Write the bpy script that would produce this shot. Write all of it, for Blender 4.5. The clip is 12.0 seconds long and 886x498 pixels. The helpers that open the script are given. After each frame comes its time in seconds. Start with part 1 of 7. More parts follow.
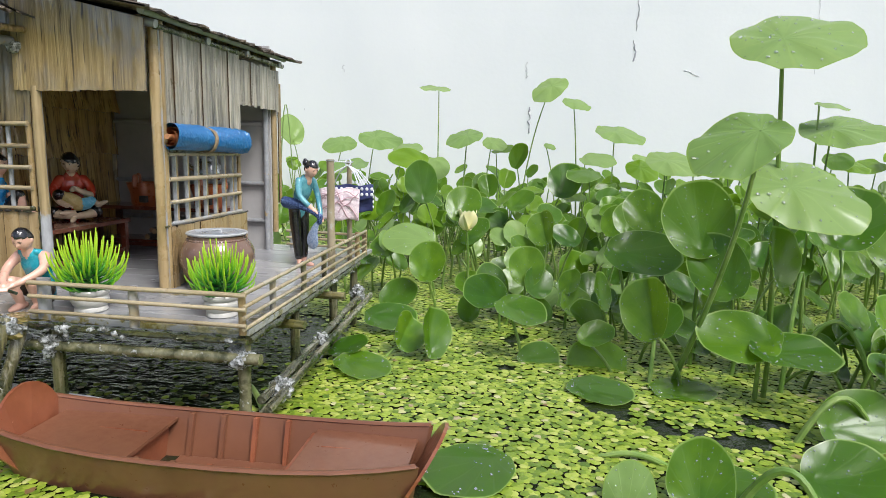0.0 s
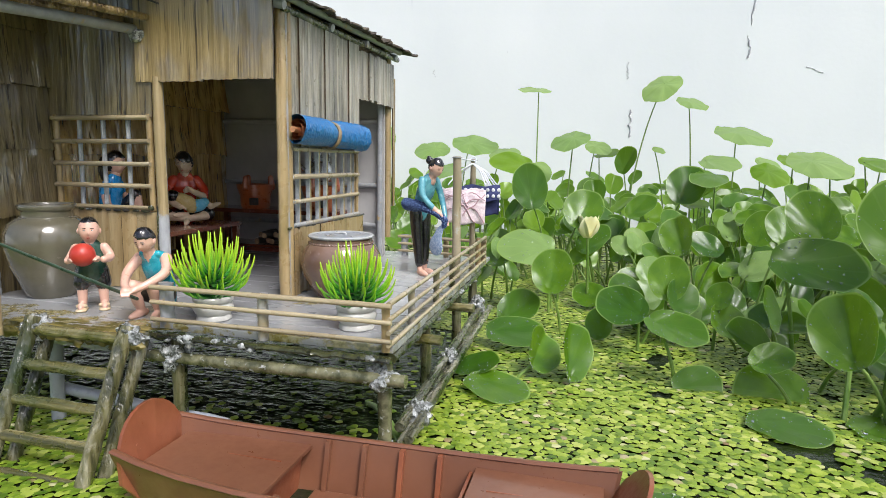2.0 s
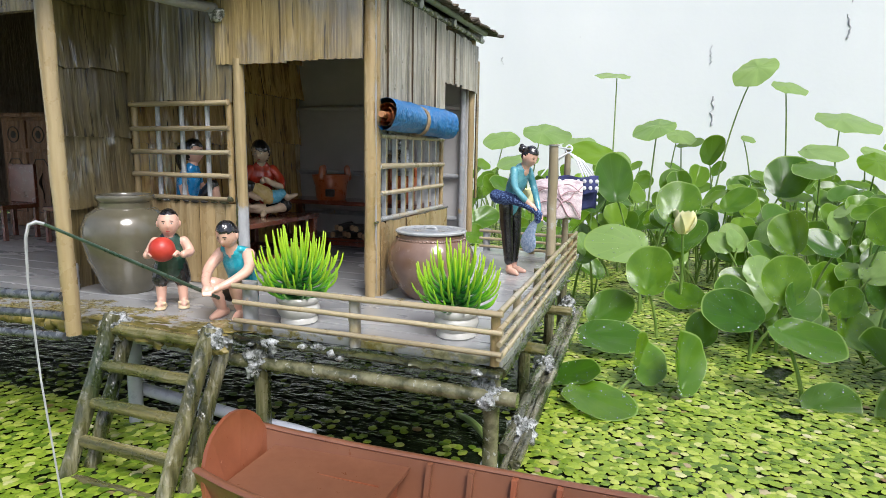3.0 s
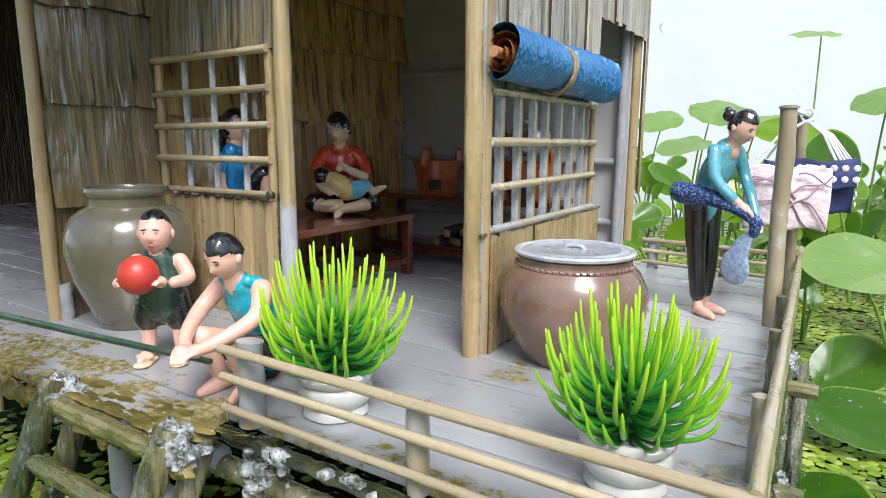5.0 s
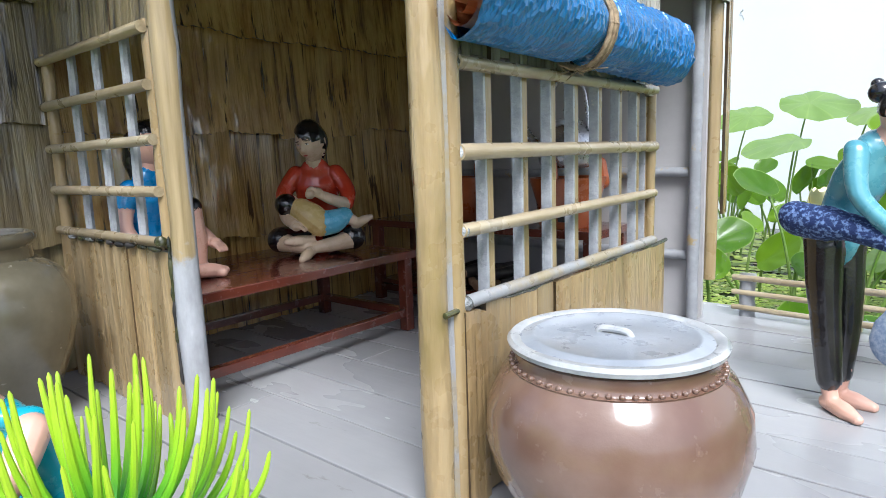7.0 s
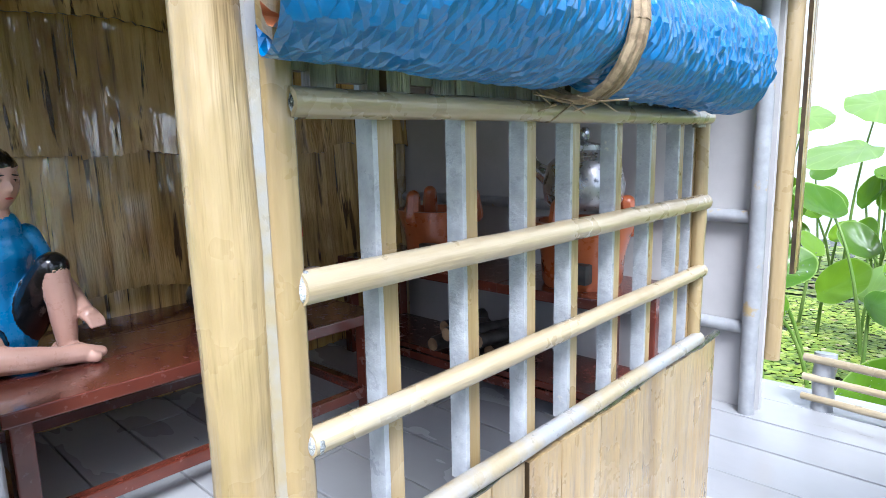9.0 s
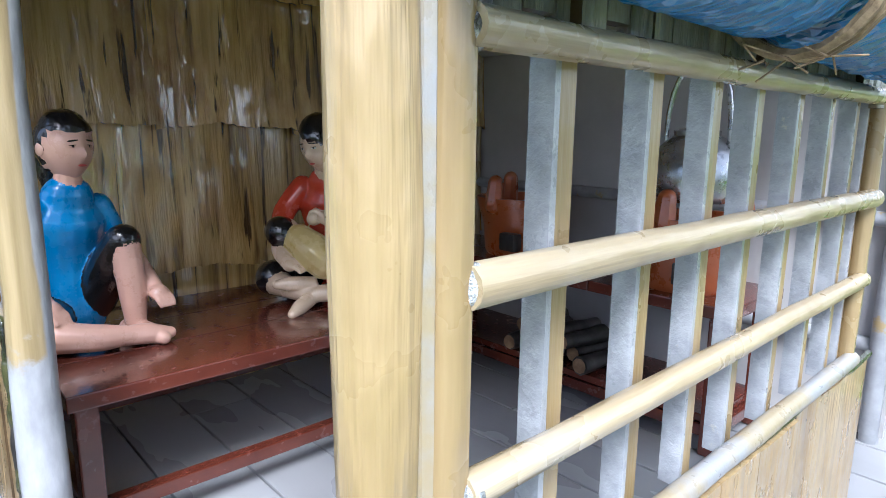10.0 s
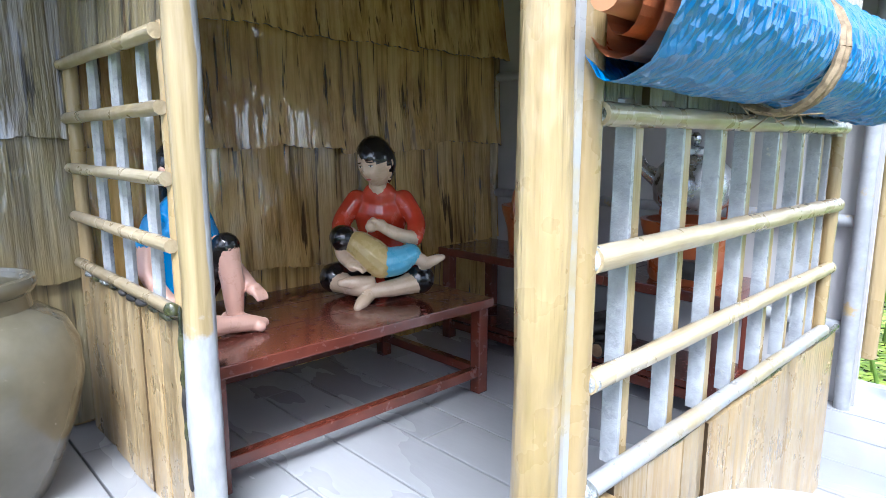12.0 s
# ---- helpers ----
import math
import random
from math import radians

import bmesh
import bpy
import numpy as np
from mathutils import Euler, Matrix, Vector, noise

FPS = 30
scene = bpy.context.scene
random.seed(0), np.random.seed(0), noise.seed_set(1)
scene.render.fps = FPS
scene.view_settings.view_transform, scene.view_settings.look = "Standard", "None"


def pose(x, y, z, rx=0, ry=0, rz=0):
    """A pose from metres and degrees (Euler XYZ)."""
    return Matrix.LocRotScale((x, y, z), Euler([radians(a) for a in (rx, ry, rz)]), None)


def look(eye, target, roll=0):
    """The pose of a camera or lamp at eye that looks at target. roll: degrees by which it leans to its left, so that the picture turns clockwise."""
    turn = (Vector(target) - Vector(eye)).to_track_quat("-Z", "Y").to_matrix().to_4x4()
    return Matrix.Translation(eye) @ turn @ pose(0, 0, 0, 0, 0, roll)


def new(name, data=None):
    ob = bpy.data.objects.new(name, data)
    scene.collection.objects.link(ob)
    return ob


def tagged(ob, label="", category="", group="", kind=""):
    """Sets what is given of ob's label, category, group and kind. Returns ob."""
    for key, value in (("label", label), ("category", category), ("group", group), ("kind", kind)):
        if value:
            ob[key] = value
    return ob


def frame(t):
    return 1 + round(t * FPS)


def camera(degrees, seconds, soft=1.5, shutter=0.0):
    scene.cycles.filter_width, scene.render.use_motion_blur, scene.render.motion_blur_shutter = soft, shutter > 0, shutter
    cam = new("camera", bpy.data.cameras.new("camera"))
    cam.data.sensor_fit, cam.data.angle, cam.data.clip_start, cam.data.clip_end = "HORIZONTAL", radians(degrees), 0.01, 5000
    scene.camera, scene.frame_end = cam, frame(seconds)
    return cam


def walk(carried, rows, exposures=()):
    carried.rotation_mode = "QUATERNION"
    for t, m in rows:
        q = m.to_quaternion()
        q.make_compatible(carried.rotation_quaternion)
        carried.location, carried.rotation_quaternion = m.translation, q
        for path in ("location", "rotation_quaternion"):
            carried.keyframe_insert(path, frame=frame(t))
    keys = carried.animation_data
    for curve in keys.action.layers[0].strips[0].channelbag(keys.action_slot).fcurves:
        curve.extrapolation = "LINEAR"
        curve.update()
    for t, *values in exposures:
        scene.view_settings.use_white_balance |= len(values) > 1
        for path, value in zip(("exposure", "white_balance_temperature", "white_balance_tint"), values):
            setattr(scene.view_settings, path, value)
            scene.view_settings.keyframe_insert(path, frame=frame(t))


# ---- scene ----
from mathutils.bvhtree import BVHTree

cam = camera(71.0, 12.0, soft=0.85)
SKY, SUN = 0.115, 2.6
EXPOSURES = [(0.0, 0.47, 6250, 11), (3.0, 0.56, 6200, 11), (5.5, 0.73, 5950, 10), (6.7, 0.79, 5850, 10), (8.3, 1.53, 5450, 12), (9.5, 1.34, 5450, 12), (10.0, 1.39, 5400, 12), (11.0, 1.72, 5350, 12), (12.0, 1.69, 5350, 11)]
PATH = [
    (0, (0.0936, -0.0693, 0.2965), (-0.0635, 0.9055, 0.1387), 1.33),
    (0.5, (0.0848, -0.0453, 0.2914), (-0.0798, 0.9317, 0.1557), 0.95),
    (1, (0.0515, -0.0281, 0.2973), (-0.1345, 0.9459, 0.1679), 1.00),
    (1.5, (0.0192, -0.021, 0.2881), (-0.2006, 0.9444, 0.1477), 1.28),
    (2, (-0.0097, 0.0037, 0.2741), (-0.2757, 0.9572, 0.1324), 0.95),
    (2.5, (-0.0388, 0.0241, 0.2731), (-0.3437, 0.966, 0.1324), 0.82),
    (3, (-0.0727, 0.0522, 0.2696), (-0.4198, 0.9769, 0.1133), 0.88),
    (3.2, (-0.0832, 0.0648, 0.2719), (-0.447, 0.9825, 0.1123), 0.49),
    (4.8, (-0.1658, 0.2651, 0.2542), (-0.6856, 1.1011, 0.0784), -0.18),
    (5, (-0.1716, 0.2891, 0.2543), (-0.7113, 1.1129, 0.0807), 0.28),
    (5.5, (-0.1917, 0.3327, 0.2515), (-0.7545, 1.1412, 0.0792), 0.18),
    (6, (-0.203, 0.3665, 0.2466), (-0.7795, 1.1674, 0.0844), -0.02),
    (6.5, (-0.21, 0.4072, 0.2474), (-0.8025, 1.1984, 0.0963), -1.00),
    (8.3, (-0.2614, 0.5438, 0.2734), (-1.0044, 1.1843, 0.0794), -2.98),
    (8.5, (-0.2657, 0.5505, 0.2744), (-1.0016, 1.2008, 0.0857), -2.78),
    (9, (-0.2703, 0.5675, 0.2767), (-0.9443, 1.2865, 0.1073), -1.25),
    (9.5, (-0.2906, 0.5716, 0.2752), (-0.9674, 1.2789, 0.0712), 1.66),
    (10, (-0.3049, 0.573, 0.2716), (-1.0302, 1.236, 0.0861), 0.61),
    (10.5, (-0.3182, 0.5733, 0.2728), (-1.0736, 1.2013, 0.0855), -0.09),
    (11, (-0.3084, 0.5569, 0.2747), (-1.0535, 1.1984, 0.0923), -0.64),
    (11.5, (-0.286, 0.5214, 0.2767), (-1.0057, 1.1958, 0.1113), 0.05),
    (12, (-0.2853, 0.5118, 0.278), (-0.9976, 1.1924, 0.1064), 0.13),
]
walk(cam, [(t, look(eye, target, roll)) for t, eye, target, roll in PATH], exposures=EXPOSURES)

# ---- world and light: a bright overcast day over an open courtyard pond ----
world = bpy.data.worlds.new("sky")
scene.world = world
world.use_nodes = True
wn = world.node_tree.nodes
sky = wn.new("ShaderNodeTexSky")
sky.sky_type = "NISHITA"
sky.sun_disc = False
sky.sun_elevation, sky.sun_rotation = radians(52), radians(134)
sky.air_density, sky.dust_density = 1.0, 4.0
wn["Background"].inputs["Strength"].default_value = SKY
world.node_tree.links.new(sky.outputs["Color"], wn["Background"].inputs["Color"])
sun = new("sun", bpy.data.lights.new("sun", "SUN"))
sun.data.energy, sun.data.angle, sun.data.color = SUN, radians(24), (1.0, 0.985, 0.965)
sun.matrix_world = look((1.44, -1.39, 2.56), (0, 0, 0))

D = 0.118        # the deck's top above the water

# ---- materials ----
def nodes_of(name):
    m = bpy.data.materials.new(name)
    m.use_nodes = True
    nt = m.node_tree
    return m, nt, nt.nodes["Principled BSDF"]


def ramp(nt, src, stops):
    r = nt.nodes.new("ShaderNodeValToRGB")
    el = r.color_ramp.elements
    while len(el) < len(stops):
        el.new(0.5)
    for e, (pos, col) in zip(el, stops):
        e.position, e.color = pos, (*col, 1)
    nt.links.new(src, r.inputs["Fac"])
    return r.outputs["Color"]


def noise_of(nt, coord, scale, stretch=(1, 1, 1), detail=4.0, rough=0.55):
    mp = nt.nodes.new("ShaderNodeMapping")
    mp.inputs["Scale"].default_value = stretch
    nt.links.new(coord, mp.inputs["Vector"])
    n = nt.nodes.new("ShaderNodeTexNoise")
    n.inputs["Scale"].default_value, n.inputs["Detail"].default_value, n.inputs["Roughness"].default_value = scale, detail, rough
    nt.links.new(mp.outputs["Vector"], n.inputs["Vector"])
    return n.outputs["Fac"]


def mixed(nt, fac, a, b, blend="MIX"):
    m = nt.nodes.new("ShaderNodeMix")
    m.data_type, m.blend_type = "RGBA", blend
    for key, v in (("Factor", fac), ("A", a), ("B", b)):
        sock = [s for s in m.inputs if s.name == key and (s.type == "VALUE" if key == "Factor" else s.type == "RGBA")][0]
        if isinstance(v, (int, float)):
            sock.default_value = v
        elif isinstance(v, tuple):
            sock.default_value = (*v, 1)
        else:
            nt.links.new(v, sock)
    return [s for s in m.outputs if s.type == "RGBA"][0]


def step(nt, src, lo, hi):
    r = nt.nodes.new("ShaderNodeMapRange")
    r.inputs["From Min"].default_value, r.inputs["From Max"].default_value = lo, hi
    nt.links.new(src, r.inputs["Value"])
    return r.outputs["Result"]


def bump(nt, bsdf, height, strength, distance):
    b = nt.nodes.new("ShaderNodeBump")
    b.inputs["Strength"].default_value, b.inputs["Distance"].default_value = strength, distance
    nt.links.new(height, b.inputs["Height"])
    nt.links.new(b.outputs["Normal"], bsdf.inputs["Normal"])
    nt.links.new(b.outputs["Normal"], bsdf.inputs["Coat Normal"])


def coords(nt, kind="Object"):
    return nt.nodes.new("ShaderNodeTexCoord").outputs[kind]


def rand_of(nt, island=False):
    if island:
        return nt.nodes.new("ShaderNodeNewGeometry").outputs["Random Per Island"]
    return nt.nodes.new("ShaderNodeObjectInfo").outputs["Random"]


def streaked(name, dark, mid, light, axis="z", rough=0.3, coat=0.5, stain=None, stain_lo=0.55, fine=260.0, tone=0.28, relief=0.0030):
    """Varnished split bamboo and wood: fibres along one axis, stains at a larger scale."""
    m, nt, b = nodes_of(name)
    co = coords(nt)
    st = {"z": (1, 1, 0.05), "x": (0.05, 1, 1), "y": (1, 0.05, 1)}[axis]
    n1 = noise_of(nt, co, fine, st, 5.0, 0.6)
    n2 = noise_of(nt, co, fine * 0.25, st, 3.0)
    f = nt.nodes.new("ShaderNodeMath")
    f.operation = "ADD"
    nt.links.new(n1, f.inputs[0])
    nt.links.new(n2, f.inputs[1])
    fac = step(nt, f.outputs[0], 0.74, 1.26)
    col = ramp(nt, fac, [(0.0, dark), (0.45, mid), (1.0, light)])
    big = noise_of(nt, co, 18.0, (1, 1, 0.5), 4.0)
    if stain:
        col = mixed(nt, step(nt, big, stain_lo, stain_lo + 0.15), col, stain)
    shade = ramp(nt, rand_of(nt), [(0.0, (1 - tone,) * 3), (1.0, (1.0, 0.98, 0.95))])
    col = mixed(nt, 1.0, col, shade, "MULTIPLY")
    nt.links.new(col, b.inputs["Base Color"])
    nt.links.new(ramp(nt, noise_of(nt, co, 60.0), [(0.3, (rough - 0.12,) * 3), (0.7, (rough + 0.2,) * 3)]), b.inputs["Roughness"])
    b.inputs["Coat Weight"].default_value, b.inputs["Coat Roughness"].default_value = coat, 0.07
    runs = noise_of(nt, co, 90.0, tuple(0.35 if q < 1 else 1.0 for q in st), 3.0)
    hh = nt.nodes.new("ShaderNodeMath")
    hh.operation = "MULTIPLY_ADD"
    hh.inputs[1].default_value = 1.6
    nt.links.new(runs, hh.inputs[0])
    nt.links.new(f.outputs[0], hh.inputs[2])
    bump(nt, b, hh.outputs[0], 0.95, relief)
    return m


def mottled(name, a, b_col, scale=40.0, lo=0.4, hi=0.65, rough=0.4, coat=0.0, metal=0.0, spots=None, spot_scale=120.0, spot_lo=0.62, relief=0.3, depth=0.0008, tone=0.0, vary=1.0):
    m, nt, b = nodes_of(name)
    co = coords(nt)
    n = noise_of(nt, co, scale, detail=6.0, rough=0.6)
    col = ramp(nt, n, [(lo, a), (hi, b_col)])
    fine = noise_of(nt, co, spot_scale, detail=5.0, rough=0.65)
    if spots:
        col = mixed(nt, step(nt, fine, spot_lo, spot_lo + 0.08), col, spots)
    if tone:
        col = mixed(nt, 1.0, col, ramp(nt, rand_of(nt), [(0.0, (1 - tone,) * 3), (1.0, (1, 1, 1))]), "MULTIPLY")
    nt.links.new(col, b.inputs["Base Color"])
    nt.links.new(ramp(nt, fine, [(0.3, (max(rough - 0.08 * vary, 0.03),) * 3), (0.7, (rough + 0.12 * vary,) * 3)]), b.inputs["Roughness"])
    b.inputs["Metallic"].default_value = metal
    b.inputs["Coat Weight"].default_value, b.inputs["Coat Roughness"].default_value = coat, 0.08
    bump(nt, b, fine, relief, depth)
    return m


def lacquered_bark(name, dark, mid, light, brown, rough=0.34, gloss=1.0):
    """Sheets of flattened bamboo bark under runny varnish: fibres upright, brown blotches, a thick uneven clear coat."""
    m, nt, b = nodes_of(name)
    co = coords(nt)
    fibre = noise_of(nt, co, 260.0, (1, 1, 0.022), 5.0, 0.55)
    strip = noise_of(nt, co, 95.0, (1, 1, 0.03), 3.0, 0.5)
    both = nt.nodes.new("ShaderNodeMath")
    both.operation = "ADD"
    nt.links.new(fibre, both.inputs[0])
    nt.links.new(strip, both.inputs[1])
    col = ramp(nt, step(nt, both.outputs[0], 0.74, 1.28), [(0.0, dark), (0.4, mid), (1.0, light)])
    col = mixed(nt, step(nt, noise_of(nt, co, 26.0, (1, 1, 0.45), 6.0, 0.65), 0.50, 0.68), col, brown)
    col = mixed(nt, step(nt, noise_of(nt, co, 230.0, (1, 1, 0.05), 3.0), 0.60, 0.66), col, tuple(0.45 * q for q in dark))
    col = mixed(nt, 1.0, col, ramp(nt, rand_of(nt), [(0.0, (0.66, 0.66, 0.66)), (0.5, (0.9, 0.86, 0.80)), (1.0, (1.0, 1.0, 1.0))]), "MULTIPLY")
    nt.links.new(col, b.inputs["Base Color"])
    b.inputs["Roughness"].default_value = rough
    nt.links.new(step(nt, noise_of(nt, co, 36.0, (1, 1, 0.4), 4.0), 0.44, 0.58), b.inputs["Coat Weight"])
    b.inputs["Coat Roughness"].default_value = 0.045
    fine = nt.nodes.new("ShaderNodeBump")
    fine.inputs["Strength"].default_value, fine.inputs["Distance"].default_value = 0.8, 0.0016
    nt.links.new(both.outputs[0], fine.inputs["Height"])
    nt.links.new(fine.outputs["Normal"], b.inputs["Normal"])
    b.inputs["Coat IOR"].default_value = 2.0
    b.inputs["Specular IOR Level"].default_value = 0.8
    ridge = step(nt, noise_of(nt, co, 105.0, (1, 1, 0.13), 3.0, 0.5), 0.52, 0.68)
    sagging = noise_of(nt, co, 60.0, (1, 1, 0.35), 2.0, 0.4)
    blend = nt.nodes.new("ShaderNodeMath")
    blend.operation, blend.inputs[1].default_value = "MULTIPLY_ADD", 0.45
    nt.links.new(ridge, blend.inputs[0])
    nt.links.new(sagging, blend.inputs[2])
    runs = nt.nodes.new("ShaderNodeBump")
    runs.inputs["Strength"].default_value, runs.inputs["Distance"].default_value = gloss, 0.0020
    nt.links.new(blend.outputs[0], runs.inputs["Height"])
    nt.links.new(runs.outputs["Normal"], b.inputs["Coat Normal"])
    return m


def half_painted(name, at_y, at_z):
    """Bamboo with a coat of silvery paint brushed over its inner side and its foot, with a ragged edge."""
    m, nt, b = nodes_of(name)
    co = coords(nt)
    sep = nt.nodes.new("ShaderNodeSeparateXYZ")
    nt.links.new(co, sep.inputs[0])
    wob = nt.nodes.new("ShaderNodeMath")
    wob.operation, wob.inputs[1].default_value = "MULTIPLY_ADD", 0.006
    nt.links.new(noise_of(nt, co, 60.0, (1, 1, 0.25), 5.0, 0.6), wob.inputs[0])
    nt.links.new(sep.outputs["Y"], wob.inputs[2])
    right = step(nt, wob.outputs[0], at_y + 0.0030, at_y + 0.0036)
    low = nt.nodes.new("ShaderNodeMath")
    low.operation, low.inputs[1].default_value = "MULTIPLY_ADD", 0.03
    nt.links.new(noise_of(nt, co, 120.0, detail=5.0), low.inputs[0])
    nt.links.new(sep.outputs["Z"], low.inputs[2])
    foot_ = step(nt, low.outputs[0], at_z + 0.019, at_z + 0.015)
    either = nt.nodes.new("ShaderNodeMath")
    either.operation = "MAXIMUM"
    nt.links.new(right, either.inputs[0])
    nt.links.new(foot_, either.inputs[1])
    fibre = noise_of(nt, co, 300.0, (1, 1, 0.04), 5.0)
    tan = ramp(nt, fibre, [(0.3, (0.25, 0.185, 0.085)), (0.7, (0.42, 0.325, 0.175))])
    grey = ramp(nt, noise_of(nt, co, 140.0, (1, 1, 0.4), 5.0), [(0.35, (0.30, 0.305, 0.31)), (0.68, (0.46, 0.47, 0.48))])
    nt.links.new(mixed(nt, either.outputs[0], tan, grey), b.inputs["Base Color"])
    b.inputs["Roughness"].default_value = 0.30
    b.inputs["Coat Weight"].default_value, b.inputs["Coat Roughness"].default_value = 0.4, 0.08
    bump(nt, b, noise_of(nt, co, 160.0, (1, 1, 0.3), 4.0), 0.5, 0.0012)
    return m


BOARD = streaked("varnished_bamboo_board", (0.14, 0.092, 0.032), (0.31, 0.21, 0.078), (0.48, 0.35, 0.15), stain=(0.18, 0.115, 0.038), stain_lo=0.54, coat=1.0, fine=180.0, relief=0.0038)
BOARD_GREY = streaked("weathered_bamboo_board", (0.14, 0.128, 0.10), (0.30, 0.277, 0.22), (0.48, 0.445, 0.365), stain=(0.20, 0.15, 0.07), stain_lo=0.6, rough=0.38)
BOARD_PALE = streaked("pale_bamboo_board", (0.30, 0.21, 0.10), (0.41, 0.30, 0.15), (0.50, 0.39, 0.22), stain=(0.26, 0.17, 0.07), stain_lo=0.62, fine=130.0, relief=0.0014)
MAT_WALL = lacquered_bark("inner_bark_sheet", (0.20, 0.112, 0.028), (0.58, 0.375, 0.108), (0.74, 0.52, 0.19), (0.34, 0.175, 0.042), rough=0.26, gloss=0.55)
BARK = lacquered_bark("porch_bark_sheet", (0.070, 0.053, 0.022), (0.185, 0.145, 0.066), (0.31, 0.255, 0.130), (0.130, 0.095, 0.036), rough=0.28, gloss=1.3)
BARK_GOLD = lacquered_bark("golden_bark_sheet", (0.17, 0.115, 0.040), (0.32, 0.235, 0.095), (0.44, 0.335, 0.155), (0.215, 0.150, 0.052), gloss=1.1)
POLE = streaked("bamboo_pole", (0.25, 0.180, 0.080), (0.36, 0.265, 0.130), (0.44, 0.345, 0.19), stain=(0.29, 0.205, 0.075), stain_lo=0.6, fine=110.0, rough=0.30, tone=0.18, relief=0.0010)
POLE_X = streaked("bamboo_stick_crosswise", (0.25, 0.195, 0.11), (0.36, 0.29, 0.175), (0.47, 0.40, 0.265), axis="x", stain=(0.34, 0.27, 0.12), stain_lo=0.6, tone=0.2, fine=130.0, relief=0.0010)
POLE_Y = streaked("bamboo_stick_lengthwise", (0.25, 0.195, 0.11), (0.36, 0.29, 0.175), (0.47, 0.40, 0.265), axis="y", stain=(0.41, 0.38, 0.31), stain_lo=0.58, tone=0.2, fine=130.0, relief=0.0010)
POLE_GREY = mottled("grey_painted_bamboo", (0.25, 0.258, 0.265), (0.33, 0.338, 0.348), scale=90, rough=0.35, coat=0.3, spots=(0.36, 0.27, 0.13), spot_scale=70, spot_lo=0.60)
MOSSY = streaked("mossy_wet_pole", (0.030, 0.032, 0.012), (0.120, 0.112, 0.048), (0.300, 0.285, 0.185), stain=(0.026, 0.040, 0.010), stain_lo=0.47, rough=0.24, coat=0.9, fine=120.0, tone=0.35, relief=0.0040)
MOSSY_X = streaked("mossy_wet_rung", (0.060, 0.058, 0.016), (0.180, 0.160, 0.055), (0.330, 0.300, 0.170), axis="x", stain=(0.060, 0.075, 0.014), stain_lo=0.50, rough=0.24, coat=0.8, fine=120.0, tone=0.35, relief=0.0040)
MOSSY_Y = streaked("mossy_wet_beam", (0.030, 0.032, 0.012), (0.130, 0.125, 0.070), (0.340, 0.335, 0.270), axis="y", stain=(0.028, 0.040, 0.012), stain_lo=0.47, rough=0.22, coat=0.9, fine=120.0, tone=0.35, relief=0.0040)
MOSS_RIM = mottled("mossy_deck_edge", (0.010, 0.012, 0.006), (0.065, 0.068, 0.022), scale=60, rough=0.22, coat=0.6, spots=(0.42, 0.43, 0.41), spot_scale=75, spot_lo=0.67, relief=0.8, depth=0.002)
SMEARED = mottled("glue_smeared_wet_pole", (0.06, 0.062, 0.028), (0.22, 0.21, 0.12), scale=70, rough=0.2, coat=0.7, spots=(0.40, 0.41, 0.39), spot_scale=110, spot_lo=0.59, relief=0.9, depth=0.002)
GLUE = mottled("lumpy_silvery_glue", (0.13, 0.14, 0.13), (0.52, 0.54, 0.54), scale=190, rough=0.16, coat=0.9, spots=(0.045, 0.05, 0.035), spot_scale=260, spot_lo=0.53, relief=1.0, depth=0.003)
DECK_MOSS = mottled("moss_stained_wood", (0.075, 0.065, 0.012), (0.26, 0.205, 0.06), scale=50, rough=0.4, spots=(0.45, 0.44, 0.40), spot_lo=0.62, relief=0.5)
GREY_WALL = mottled("grey_back_wall_board", (0.37, 0.36, 0.35), (0.43, 0.42, 0.41), scale=20, rough=0.5, relief=0.2)
ROOFING = streaked("dark_thatch_sheet", (0.025, 0.018, 0.012), (0.085, 0.062, 0.042), (0.19, 0.15, 0.105), axis="x", stain=(0.05, 0.05, 0.035), coat=0.1, rough=0.55)
BOATPAINT = mottled("brown_boat_paint", (0.150, 0.060, 0.031), (0.185, 0.078, 0.041), scale=14, rough=0.34, coat=0.25, relief=0.05)
BOATWORN = mottled("worn_orange_brown_paint", (0.20, 0.060, 0.026), (0.27, 0.090, 0.042), scale=20, rough=0.35, coat=0.3, spots=(0.42, 0.22, 0.14), spot_scale=200, spot_lo=0.68, relief=0.2)
JAR_OLIVE = mottled("olive_grey_glaze", (0.095, 0.085, 0.055), (0.145, 0.133, 0.094), scale=16, rough=0.16, coat=0.7, spots=(0.18, 0.165, 0.12), spot_scale=90, spot_lo=0.66, relief=0.15)
JAR_BROWN = mottled("brown_glaze", (0.15, 0.085, 0.058), (0.25, 0.165, 0.12), scale=14, rough=0.2, coat=0.8, spots=(0.33, 0.23, 0.17), spot_scale=90, spot_lo=0.66, relief=0.2)
LID = mottled("grey_lid_paint", (0.27, 0.295, 0.32), (0.36, 0.385, 0.41), scale=50, rough=0.3, coat=0.5, spots=(0.22, 0.24, 0.25), spot_lo=0.68)
LIDRIM = mottled("pale_lid_rim", (0.33, 0.345, 0.345), (0.48, 0.49, 0.48), scale=90, rough=0.3, coat=0.4, spots=(0.35, 0.33, 0.28), spot_lo=0.66)
